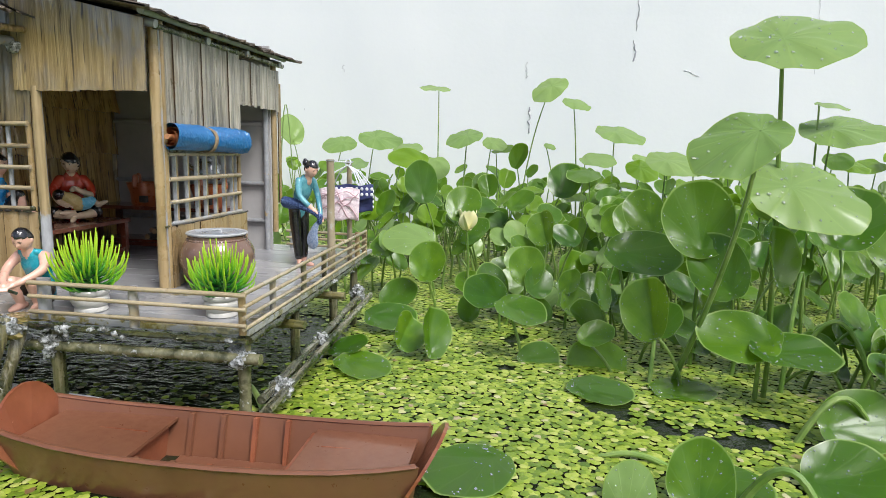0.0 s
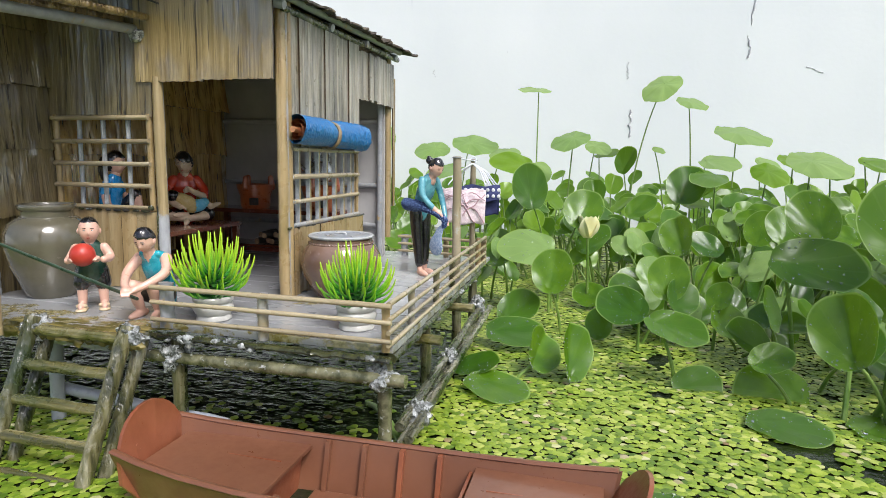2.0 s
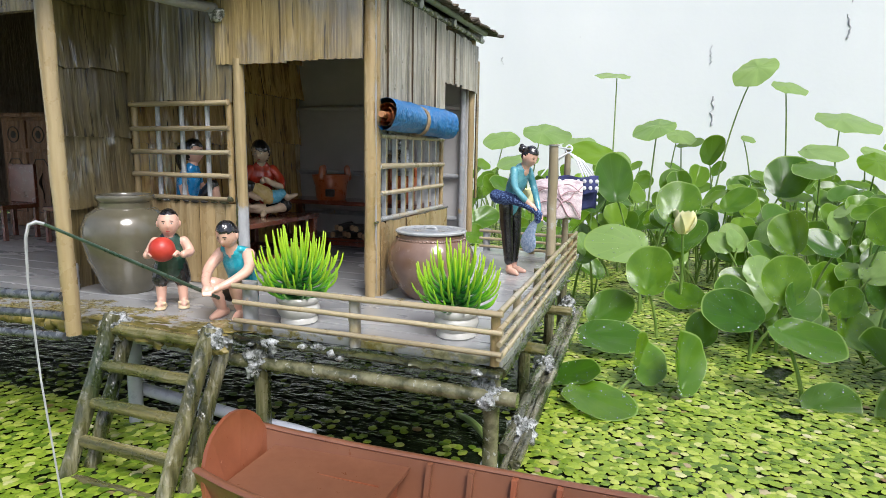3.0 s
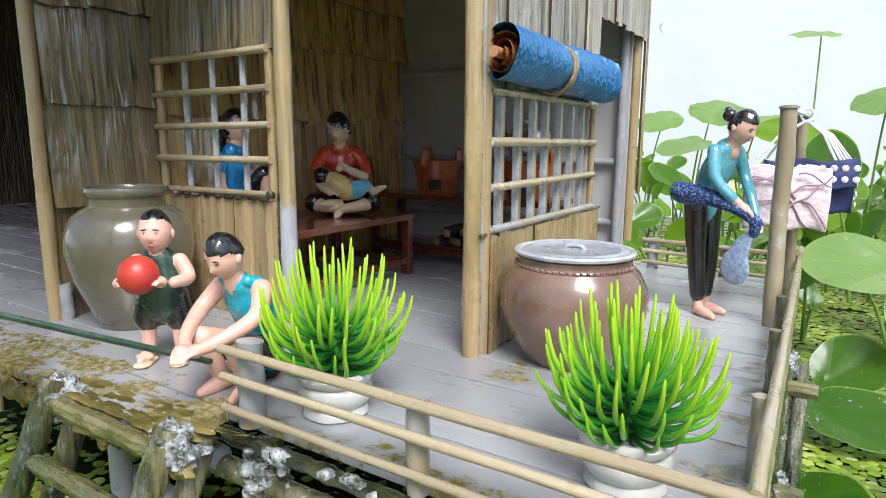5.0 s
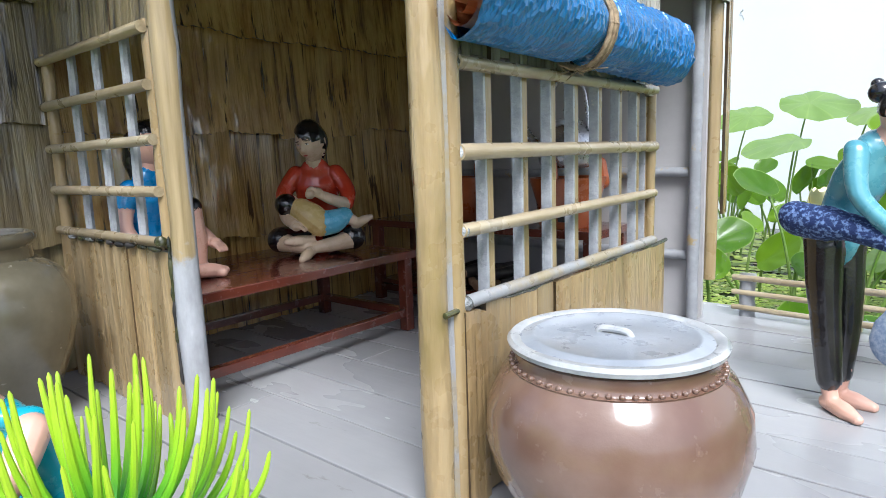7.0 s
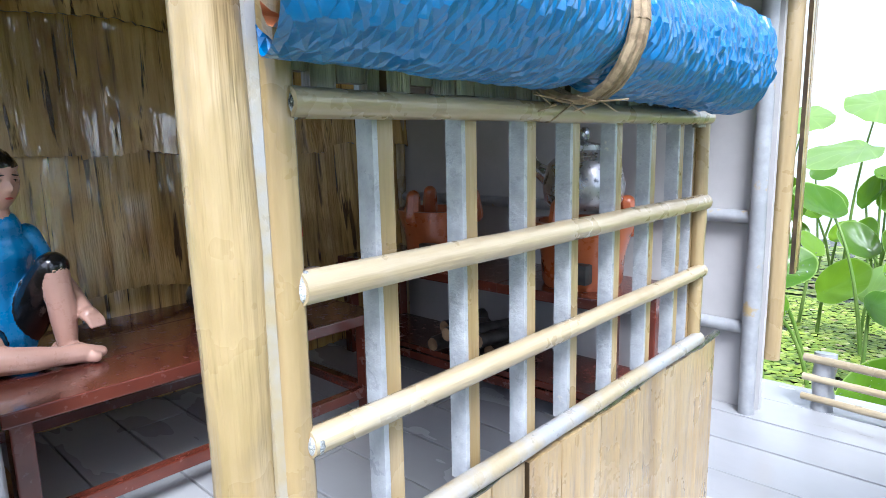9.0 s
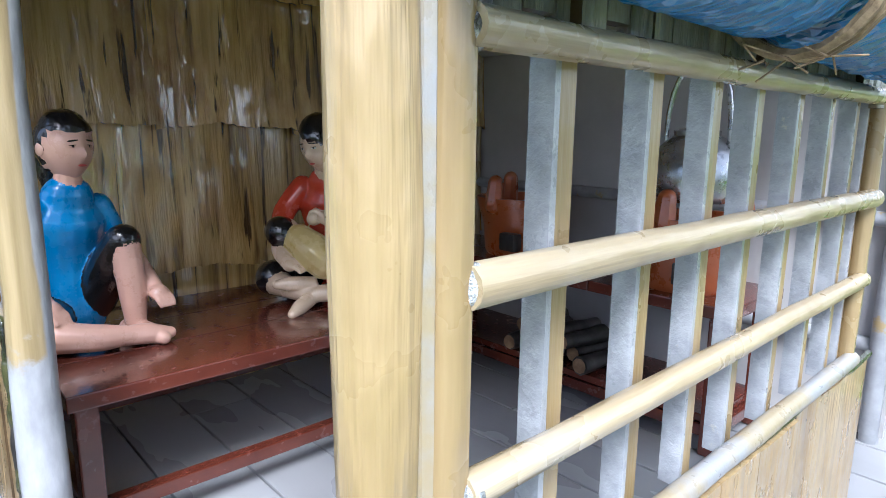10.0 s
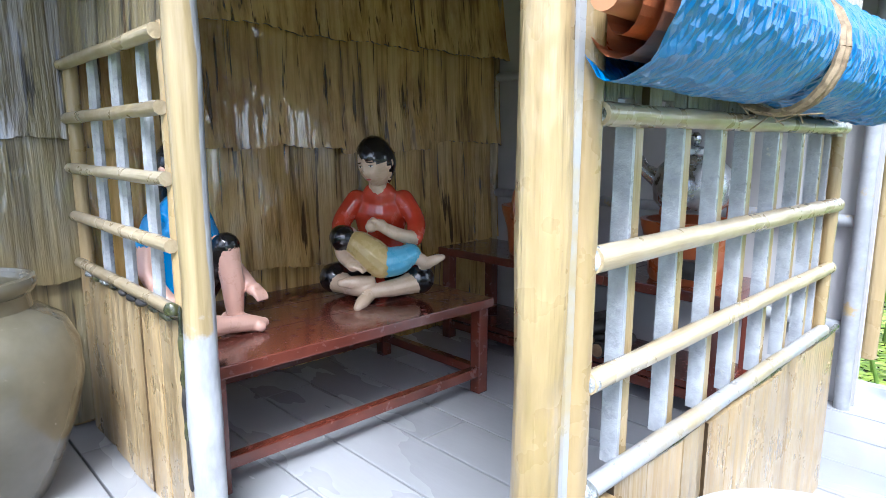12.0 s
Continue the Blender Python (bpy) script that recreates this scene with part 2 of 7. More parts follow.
POTWHITE = mottled("white_plastic_pot", (0.46, 0.45, 0.41), (0.57, 0.56, 0.52), scale=30, rough=0.35, coat=0.2, spots=(0.50, 0.48, 0.40), spot_lo=0.70)
DEEPGREEN = mottled("deep_green_plastic_needle", (0.030, 0.20, 0.025), (0.10, 0.34, 0.03), scale=60, rough=0.35, coat=0.3, relief=0.1)
LACQUER = mottled("red_brown_lacquer", (0.095, 0.021, 0.012), (0.145, 0.036, 0.020), scale=24, rough=0.2, coat=0.7, spots=(0.17, 0.048, 0.028), spot_scale=160, spot_lo=0.70, relief=0.10, tone=0.1)
TERRACOTTA = mottled("orange_clay_stove", (0.30, 0.070, 0.018), (0.40, 0.105, 0.030), scale=60, rough=0.3, coat=0.5)
SILVER = mottled("dented_silver_kettle", (0.35, 0.36, 0.37), (0.68, 0.69, 0.70), scale=70, rough=0.25, metal=0.8, spots=(0.04, 0.04, 0.04), spot_scale=80, spot_lo=0.62, relief=0.5)
CHARCOAL = mottled("black_charred_wood", (0.012, 0.011, 0.010), (0.05, 0.045, 0.04), scale=80, rough=0.5, spots=(0.2, 0.17, 0.13), spot_lo=0.68)
LOG = mottled("cut_firewood", (0.16, 0.09, 0.045), (0.40, 0.27, 0.15), scale=60, rough=0.6)
ORANGE_IN = mottled("orange_brown_lining", (0.26, 0.075, 0.025), (0.50, 0.20, 0.09), scale=60, rough=0.35, coat=0.3)
PEG = mottled("peach_wooden_rod", (0.42, 0.20, 0.09), (0.50, 0.26, 0.13), scale=50, rough=0.5)
ROPE = mottled("jute_twine", (0.16, 0.11, 0.06), (0.36, 0.27, 0.16), scale=300, rough=0.8, relief=1.0, depth=0.001)
WIRE = mottled("pale_plastic_wire", (0.62, 0.64, 0.68), (0.74, 0.76, 0.78), scale=50, rough=0.35)
PINK = mottled("pink_knitted_cloth", (0.62, 0.50, 0.54), (0.76, 0.66, 0.68), scale=220, rough=0.85, relief=1.0, depth=0.002)
PINKVEIN = mottled("rose_brown_thread", (0.42, 0.27, 0.30), (0.5, 0.34, 0.36), scale=90, rough=0.8)
NAVY = mottled("navy_cloth", (0.015, 0.02, 0.085), (0.03, 0.04, 0.14), scale=90, rough=0.7, relief=0.5)
DOTWHITE = mottled("white_cloth_dot", (0.66, 0.67, 0.70), (0.76, 0.77, 0.8), scale=90, rough=0.8)
SHIRT_TEAL = mottled("teal_glossy_paint", (0.075, 0.27, 0.33), (0.12, 0.35, 0.41), scale=60, rough=0.25, coat=0.5, relief=0.2)
SHIRT_CYAN = mottled("cyan_glossy_paint", (0.01, 0.30, 0.40), (0.03, 0.38, 0.47), scale=60, rough=0.25, coat=0.5, relief=0.2)
SHIRT_BLUE = mottled("sky_blue_glossy_paint", (0.008, 0.20, 0.50), (0.02, 0.26, 0.58), scale=60, rough=0.25, coat=0.5, relief=0.2)
SHIRT_RED = mottled("red_glossy_paint", (0.52, 0.045, 0.018), (0.60, 0.07, 0.03), scale=60, rough=0.2, coat=0.6, relief=0.2)
SHIRT_GREEN = mottled("dark_green_glossy_paint", (0.012, 0.035, 0.022), (0.03, 0.075, 0.05), scale=80, rough=0.2, coat=0.6, relief=0.3)
YELLOW_P = mottled("pale_yellow_glossy_paint", (0.56, 0.42, 0.16), (0.62, 0.49, 0.21), scale=60, rough=0.25, coat=0.5)
LIGHTBLUE_P = mottled("light_blue_glossy_paint", (0.12, 0.42, 0.60), (0.17, 0.50, 0.66), scale=60, rough=0.25, coat=0.5)
BLACK_P = mottled("black_glossy_paint", (0.006, 0.006, 0.007), (0.018, 0.017, 0.018), scale=80, rough=0.12, coat=0.8, relief=0.4, depth=0.0012)
FLESH = mottled("peach_figurine_paint", (0.64, 0.38, 0.285), (0.70, 0.43, 0.33), scale=40, rough=0.3, coat=0.4, relief=0.08)
FLESH_PALE = mottled("cream_figurine_paint", (0.60, 0.45, 0.30), (0.66, 0.51, 0.36), scale=40, rough=0.25, coat=0.5, relief=0.08)
LIP = mottled("dull_red_paint", (0.42, 0.06, 0.05), (0.45, 0.08, 0.06), scale=40, rough=0.3)
DENIM = mottled("blue_towelling", (0.010, 0.026, 0.10), (0.14, 0.22, 0.42), scale=520, lo=0.50, hi=0.60, rough=0.8, relief=1.0, depth=0.002)
PALEBLUE = mottled("pale_blue_cloth", (0.20, 0.28, 0.42), (0.40, 0.47, 0.58), scale=400, rough=0.8, relief=0.6)
BALL = mottled("red_ball_rubber", (0.42, 0.035, 0.022), (0.50, 0.055, 0.035), scale=60, rough=0.35, relief=0.4)
STRAW = mottled("straw_sandal", (0.52, 0.40, 0.24), (0.60, 0.48, 0.32), scale=120, rough=0.6)
ROD = mottled("dark_green_rod", (0.03, 0.07, 0.045), (0.06, 0.11, 0.08), scale=50, rough=0.3, coat=0.4)
CABINET = streaked("tan_cabinet_wood", (0.13, 0.062, 0.030), (0.21, 0.108, 0.055), (0.28, 0.155, 0.085), rough=0.4, coat=0.2, fine=150.0, tone=0.05)
INK = mottled("dark_inlay", (0.02, 0.015, 0.01), (0.05, 0.04, 0.03), scale=50, rough=0.5)
PETAL = mottled("pale_yellow_petal", (0.84, 0.80, 0.42), (0.88, 0.86, 0.58), scale=40, rough=0.5, relief=0.2)
PLASTIC_PIPE = mottled("grey_plastic_pipe", (0.36, 0.38, 0.44), (0.46, 0.48, 0.53), scale=30, rough=0.3, coat=0.2, spots=(0.12, 0.13, 0.10), spot_lo=0.68)


def tarp_material():
    """Blue woven tarpaulin, crushed into small oblong facets between its threads."""
    m, nt, b = nodes_of("crinkled_blue_tarp")
    co = coords(nt)
    v = nt.nodes.new("ShaderNodeTexVoronoi")
    v.voronoi_dimensions, v.distance = "2D", "CHEBYCHEV"
    v.inputs["Scale"].default_value, v.inputs["Randomness"].default_value = 1.0, 0.85
    nt.links.new(coords(nt, "UV"), v.inputs["Vector"])
    dash = v.outputs["Distance"]
    n = noise_of(nt, co, 120.0, (1, 0.7, 1), 4.0, 0.6)
    nt.links.new(mixed(nt, step(nt, noise_of(nt, co, 30.0), 0.35, 0.7), (0.004, 0.120, 0.34), (0.008, 0.168, 0.44)), b.inputs["Base Color"])
    b.inputs["Roughness"].default_value = 0.30
    b.inputs["Coat Weight"].default_value, b.inputs["Coat Roughness"].default_value = 0.35, 0.10
    add = nt.nodes.new("ShaderNodeMath")
    add.operation = "MULTIPLY_ADD"
    add.inputs[1].default_value = 0.8
    nt.links.new(n, add.inputs[0])
    nt.links.new(dash, add.inputs[2])
    bump(nt, b, add.outputs[0], 0.85, 0.0018)
    return m


BLUE = tarp_material()


def deck_material():
    """Grey painted planks, wet in places; moss and dirt have settled along the front edge, the side railing and by the jar."""
    m, nt, b = nodes_of("grey_painted_plank")
    co = coords(nt)
    col = ramp(nt, noise_of(nt, co, 9.0, detail=6.0), [(0.35, (0.300, 0.303, 0.306)), (0.68, (0.360, 0.363, 0.364))])
    col = mixed(nt, step(nt, noise_of(nt, co, 60.0, (0.3, 1, 1), 6.0, 0.7), 0.66, 0.74), col, (0.23, 0.228, 0.215))
    col = mixed(nt, 1.0, col, ramp(nt, rand_of(nt), [(0.0, (0.88, 0.88, 0.88)), (1.0, (1, 1, 1))]), "MULTIPLY")
    sep = nt.nodes.new("ShaderNodeSeparateXYZ")
    nt.links.new(co, sep.inputs[0])

    def joined(a, op, c):
        n = nt.nodes.new("ShaderNodeMath")
        n.operation = op
        for k, v in ((0, a), (1, c)):
            if isinstance(v, (int, float)):
                n.inputs[k].default_value = v
            else:
                nt.links.new(v, n.inputs[k])
        return n.outputs[0]

    far = nt.nodes.new("ShaderNodeVectorMath")
    far.operation = "DISTANCE"
    far.inputs[1].default_value = (-0.328, 0.606, D)
    nt.links.new(co, far.inputs[0])
    edge = step(nt, sep.outputs["Y"], 0.512, 0.476)
    flank = joined(step(nt, sep.outputs["X"], -0.250, -0.205), "MULTIPLY", 0.82)
    by_jar = step(nt, far.outputs["Value"], 0.040, 0.010)
    near = joined(joined(edge, "MAXIMUM", flank), "MAXIMUM", by_jar)
    grown = joined(joined(near, "MULTIPLY", 0.28), "ADD", noise_of(nt, co, 46.0, (0.7, 1, 1), 8.0, 0.72))
    moss = step(nt, grown, 0.72, 0.78)
    tint = mixed(nt, step(nt, sep.outputs["X"], -0.26, -0.22), (0.17, 0.135, 0.030), (0.135, 0.135, 0.085))
    tint = mixed(nt, step(nt, noise_of(nt, co, 220.0, detail=5.0), 0.42, 0.62), tint, (0.30, 0.275, 0.16))
    nt.links.new(mixed(nt, moss, col, tint), b.inputs["Base Color"])
    nt.links.new(ramp(nt, noise_of(nt, co, 14.0, (0.4, 1, 1), 4.0), [(0.38, (0.16, 0.16, 0.16)), (0.62, (0.34, 0.34, 0.34))]), b.inputs["Roughness"])
    b.inputs["Coat Weight"].default_value, b.inputs["Coat Roughness"].default_value = 0.15, 0.05
    bump(nt, b, joined(joined(moss, "MULTIPLY", 1.5), "ADD", noise_of(nt, co, 90.0, (0.25, 1, 1), 4.0)), 0.25, 0.0010)
    return m


def plaster_material():
    m, nt, b = nodes_of("white_plaster")
    co = coords(nt)
    n = noise_of(nt, co, 1.6, (1, 1, 0.6), 5.0)
    col = ramp(nt, n, [(0.3, (0.68, 0.715, 0.725)), (0.7, (0.76, 0.785, 0.785))])
    streak = noise_of(nt, co, 5.0, (1, 1, 0.12), 6.0, 0.7)
    col = mixed(nt, step(nt, streak, 0.66, 0.72), col, (0.64, 0.67, 0.69))
    flaw = noise_of(nt, co, 30.0, (1, 1, 0.35), 4.0, 0.7)
    col = mixed(nt, step(nt, flaw, 0.735, 0.75), col, (0.50, 0.50, 0.52))
    nt.links.new(col, b.inputs["Base Color"])
    b.inputs["Roughness"].default_value = 0.75
    bump(nt, b, noise_of(nt, co, 60.0), 0.15, 0.003)
    return m


def water_material():
    m, nt, b = nodes_of("dark_pond_water")
    co = coords(nt)
    n = noise_of(nt, co, 70.0, (0.55, 1, 1), 3.0)
    nt.links.new(ramp(nt, noise_of(nt, co, 8.0), [(0.3, (0.006, 0.010, 0.005)), (0.7, (0.016, 0.024, 0.010))]), b.inputs["Base Color"])
    b.inputs["Roughness"].default_value = 0.06
    b.inputs["IOR"].default_value = 1.33
    bump(nt, b, n, 0.7, 0.004)
    return m


def leaf_material(name, low, high, edge, wet=0.0, island=False, veined=0.05, relief=0.0008):
    """A waxy leaf: veins run out from the stalk's end in arcs, told by the leaf's own UV map."""
    m, nt, b = nodes_of(name)
    uv = coords(nt, "UV")
    co = coords(nt)
    rnd = rand_of(nt, island)
    col = ramp(nt, rnd, [(0.0, low), (1.0, high)])
    col = mixed(nt, step(nt, noise_of(nt, co, 3.0, detail=5.0), 0.35, 0.75), col, edge)
    sep = nt.nodes.new("ShaderNodeSeparateXYZ")
    nt.links.new(uv, sep.inputs[0])
    wave = nt.nodes.new("ShaderNodeMath")
    wave.operation = "MULTIPLY"
    wave.inputs[1].default_value = 62.8
    nt.links.new(sep.outputs["X"], wave.inputs[0])
    sine = nt.nodes.new("ShaderNodeMath")
    sine.operation = "COSINE"
    nt.links.new(wave.outputs[0], sine.inputs[0])
    vein = step(nt, sine.outputs[0], 0.90, 1.0)
    rim = step(nt, sep.outputs["Y"], 0.962, 0.985)
    col = mixed(nt, veined, col, mixed(nt, vein, col, (0.30, 0.42, 0.12)))
    old = noise_of(nt, co, 9.0, detail=6.0, rough=0.7)
    col = mixed(nt, step(nt, old, 0.78, 0.82), col, (0.30, 0.30, 0.06))
    col = mixed(nt, rim, col, (0.24, 0.36, 0.08))
    nt.links.new(col, b.inputs["Base Color"])
    drops = nt.nodes.new("ShaderNodeTexVoronoi")
    drops.inputs["Scale"].default_value = 17.0
    nt.links.new(co, drops.inputs["Vector"])
    bead = step(nt, drops.outputs["Distance"], 0.20, 0.05)
    b.inputs["Roughness"].default_value = 0.27
    b.inputs["Specular IOR Level"].default_value = 0.38
    b.inputs["Coat Weight"].default_value, b.inputs["Coat Roughness"].default_value = 0.10, 0.10
    h = nt.nodes.new("ShaderNodeMath")
    h.operation = "MULTIPLY_ADD"
    h.inputs[1].default_value = wet
    nt.links.new(bead, h.inputs[0])
    nt.links.new(vein, h.inputs[2])
    bump(nt, b, h.outputs[0], 0.10, relief)
    tr = nt.nodes.new("ShaderNodeBsdfTranslucent")
    nt.links.new(mixed(nt, 0.5, col, (0.40, 0.62, 0.05)), tr.inputs["Color"])
    mx = nt.nodes.new("ShaderNodeMixShader")
    mx.inputs[0].default_value = 0.34
    nt.links.new(b.outputs[0], mx.inputs[1])
    nt.links.new(tr.outputs[0], mx.inputs[2])
    nt.links.new(mx.outputs[0], nt.nodes["Material Output"].inputs["Surface"])
    return m


def weed_material(name, island):
    m, nt, b = nodes_of(name)
    col = ramp(nt, rand_of(nt, island), [(0.0, (0.075, 0.140, 0.010)), (0.30, (0.165, 0.245, 0.018)), (0.75, (0.285, 0.365, 0.038)), (0.95, (0.42, 0.46, 0.11)), (0.985, (0.55, 0.50, 0.33)), (1.0, (0.20, 0.12, 0.05))])
    co = coords(nt)
    col = mixed(nt, step(nt, noise_of(nt, co, 5.0), 0.4, 0.7), col, mixed(nt, 1.0, col, (0.72, 0.80, 0.6), "MULTIPLY"))
    nt.links.new(col, b.inputs["Base Color"])
    b.inputs["Roughness"].default_value = 0.42
    bump(nt, b, noise_of(nt, co, 300.0), 0.3, 0.001)
    return m


def needle_material(name, c):
    """Plastic needles, deep green at the plant's heart c and lime towards their tips."""
    m, nt, b = nodes_of(name)
    co = coords(nt)
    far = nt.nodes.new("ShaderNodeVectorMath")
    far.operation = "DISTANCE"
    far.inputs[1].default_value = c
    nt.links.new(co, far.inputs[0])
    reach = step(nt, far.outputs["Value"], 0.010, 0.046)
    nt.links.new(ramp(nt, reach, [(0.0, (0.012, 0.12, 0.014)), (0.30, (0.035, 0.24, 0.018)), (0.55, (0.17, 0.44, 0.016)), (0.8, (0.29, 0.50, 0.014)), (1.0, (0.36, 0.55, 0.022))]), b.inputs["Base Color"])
    b.inputs["Roughness"].default_value = 0.33
    b.inputs["Coat Weight"].default_value = 0.3
    bump(nt, b, noise_of(nt, co, 200.0), 0.1, 0.001)
    return m


DECK = deck_material()
PLASTER = plaster_material()
CRACKED = mottled("cracked_plaster", (0.34, 0.34, 0.36), (0.58, 0.59, 0.61), scale=30, rough=0.9)
WATER = water_material()
LEAF = leaf_material("glossy_green_leaf", (0.022, 0.082, 0.008), (0.130, 0.255, 0.008), (0.045, 0.130, 0.007), wet=1.0)
LEAF_FAR = leaf_material("glossy_green_leaf_massed", (0.030, 0.098, 0.009), (0.17, 0.30, 0.013), (0.072, 0.165, 0.010), island=True)
LEAF_PALE = leaf_material("pale_young_leaf", (0.16, 0.275, 0.075), (0.27, 0.385, 0.125), (0.21, 0.325, 0.10), veined=0.34, relief=0.0022)
STALK = mottled("green_stalk", (0.13, 0.24, 0.04), (0.26, 0.36, 0.10), scale=30, rough=0.35, coat=0.2, relief=0.1, tone=0.25)
FROND = weed_material("floating_weed", True)
FROND_ONE = weed_material("floating_weed_single", False)
BAR_GREY = mottled("silvery_smeared_bar", (0.27, 0.283, 0.295), (0.40, 0.413, 0.425), scale=110, rough=0.3, coat=0.4, spots=(0.46, 0.43, 0.35), spot_scale=160, spot_lo=0.64, relief=0.7, depth=0.0012)
POST_SMEAR = mottled("tan_post_smeared_grey", (0.31, 0.255, 0.155), (0.29, 0.295, 0.295), scale=38, lo=0.42, hi=0.58, rough=0.3, coat=0.4, spots=(0.40, 0.41, 0.41), spot_scale=110, spot_lo=0.70, relief=0.5)
DOOR_POST = half_painted("half_painted_door_post", 0.6025, 0.205)
# Brown varnished cut edge, darkened further to draw the shadow lines at seams.
SHADED_CUT_EDGE = mottled("dark_shaded_cut_edge", (0.035, 0.022, 0.010), (0.09, 0.058, 0.025), scale=90, rough=0.4, coat=0.4)
POST_TAN = mottled("weathered_tan_post", (0.26, 0.215, 0.135), (0.36, 0.31, 0.21), scale=30, rough=0.35, coat=0.3, spots=(0.40, 0.39, 0.35), spot_scale=60, spot_lo=0.60, relief=0.4)
POLE_STAINED = streaked("moss_stained_bamboo_pole", (0.25, 0.180, 0.080), (0.36, 0.265, 0.130), (0.44, 0.345, 0.19), stain=(0.15, 0.115, 0.022), stain_lo=0.53, fine=110.0, rough=0.30, tone=0.1, relief=0.0018)
RAIL_DARK = mottled("dark_weathered_rail", (0.040, 0.046, 0.052), (0.13, 0.14, 0.15), scale=60, rough=0.25, coat=0.4, spots=(0.09, 0.10, 0.04), spot_lo=0.60, relief=0.5)
LINE = mottled("grey_fishing_line", (0.30, 0.31, 0.31), (0.42, 0.43, 0.43), scale=90, rough=0.4)
DEW = nodes_of("water_bead")[0]
DEW.node_tree.nodes["Principled BSDF"].inputs["Base Color"].default_value = (0.97, 0.99, 0.97, 1)
DEW.node_tree.nodes["Principled BSDF"].inputs["Transmission Weight"].default_value = 0.8
DEW.node_tree.nodes["Principled BSDF"].inputs["Roughness"].default_value = 0.02
DEW.node_tree.nodes["Principled BSDF"].inputs["IOR"].default_value = 1.33
WHITE_P = mottled("white_eye_paint", (0.70, 0.70, 0.68), (0.76, 0.76, 0.74), scale=60, rough=0.3, coat=0.4, relief=0.05)
# Brown boards toned down so that the hall's shade sits in their colour.
HALL_WALL = streaked("shade_toned_hall_board", (0.03, 0.02, 0.012), (0.075, 0.052, 0.032), (0.12, 0.09, 0.06), coat=0.2, rough=0.5)
CONCRETE = mottled("pond_edge_concrete", (0.30, 0.30, 0.29), (0.40, 0.40, 0.38), scale=6, rough=0.8)

# ---- mesh helpers ----
def part(name, bm, material, parent=None, label="", smooth=True):
    """One mesh object from a bmesh, under a thing or a part."""
    me = bpy.data.meshes.new(name)
    bm.normal_update()
    bm.to_mesh(me)
    bm.free()
    for mt in (material if isinstance(material, (list, tuple)) else [material]):
        me.materials.append(mt)
    if smooth:
        for p in me.polygons:
            p.use_smooth = True
        me.set_sharp_from_angle(angle=radians(42))
    ob = new(name, me)
    if parent is not None:
        ob.parent = parent
        ob.matrix_parent_inverse = parent.matrix_basis.inverted()
    return tagged(ob, label)


def shared(name, me, parent, m):
    """One more object on a mesh that others share."""
    ob = new(name, me)
    ob.parent = parent
    ob.matrix_parent_inverse = parent.matrix_basis.inverted()
    ob.matrix_basis = m
    return ob


def thing(name, at, label, category, group="", kind=""):
    ob = new(name)
    ob.empty_display_size = 0.01
    ob.location = at
    ob.matrix_basis = Matrix.Translation(at)
    return tagged(ob, label, category, group, kind)


def mark(bm, n0, idx):
    if idx:
        bm.faces.ensure_lookup_table()
        for f in bm.faces[n0:]:
            f.material_index = idx


def tube(bm, pts, radii, seg=10, caps=True, idx=0, flat=1.0, up=None):
    """A swept tube through pts; radii one number or one for each point. flat squashes it along its second axis."""
    pts = [Vector(p) for p in pts]
    if isinstance(radii, (int, float)):
        radii = [radii] * len(pts)
    n0 = len(bm.faces)
    rings, side = [], None
    for i, p in enumerate(pts):
        d = (pts[min(i + 1, len(pts) - 1)] - pts[max(i - 1, 0)])
        d = d.normalized() if d.length > 1e-9 else Vector((0, 0, 1))
        if side is None:
            ref = Vector(up) if up else (Vector((0, 0, 1)) if abs(d.z) < 0.9 else Vector((1, 0, 0)))
            side = d.cross(ref).normalized()
        side = (side - d * side.dot(d)).normalized()
        other = d.cross(side)
        rings.append([bm.verts.new(p + radii[i] * (math.cos(a) * side + flat * math.sin(a) * other)) for a in (2 * math.pi * k / seg for k in range(seg))])
    for r0, r1 in zip(rings, rings[1:]):
        for k in range(seg):
            bm.faces.new((r0[k], r0[(k + 1) % seg], r1[(k + 1) % seg], r1[k]))
    if caps:
        bm.faces.new(rings[0][::-1])
        bm.faces.new(rings[-1])
    mark(bm, n0, idx)


def limb(bm, pts, radii, seg=12, idx=0, flat=1.0, up=None):
    """A tube with rounded ends, its middle smoothed."""
    pts = [Vector(p) for p in pts]
    out, rad = [], []
    n = len(pts)
    for i in range(n - 1):
        p0, p1, p2, p3 = pts[max(i - 1, 0)], pts[i], pts[i + 1], pts[min(i + 2, n - 1)]
        for k in range(4):
            t = k / 4
            out.append(0.5 * (2 * p1 + (p2 - p0) * t + (2 * p0 - 5 * p1 + 4 * p2 - p3) * t * t + (3 * p1 - p0 - 3 * p2 + p3) * t ** 3))
            s = t * t * (3 - 2 * t)
            rad.append(radii[i] * (1 - s) + radii[i + 1] * s)
    out.append(pts[-1])
    rad.append(radii[-1])
    d0, d1 = (out[0] - out[1]).normalized(), (out[-1] - out[-2]).normalized()
    head = [(out[0] + d0 * rad[0] * math.sin(a), rad[0] * math.cos(a)) for a in (1.45, 1.1, 0.75, 0.4)]
    tail = [(out[-1] + d1 * rad[-1] * math.sin(a), rad[-1] * math.cos(a)) for a in (0.4, 0.75, 1.1, 1.45)]
    out = [p for p, _ in head] + out + [p for p, _ in tail]
    rad = [r for _, r in head] + rad + [r for _, r in tail]
    tube(bm, out, rad, seg, True, idx, flat, up)


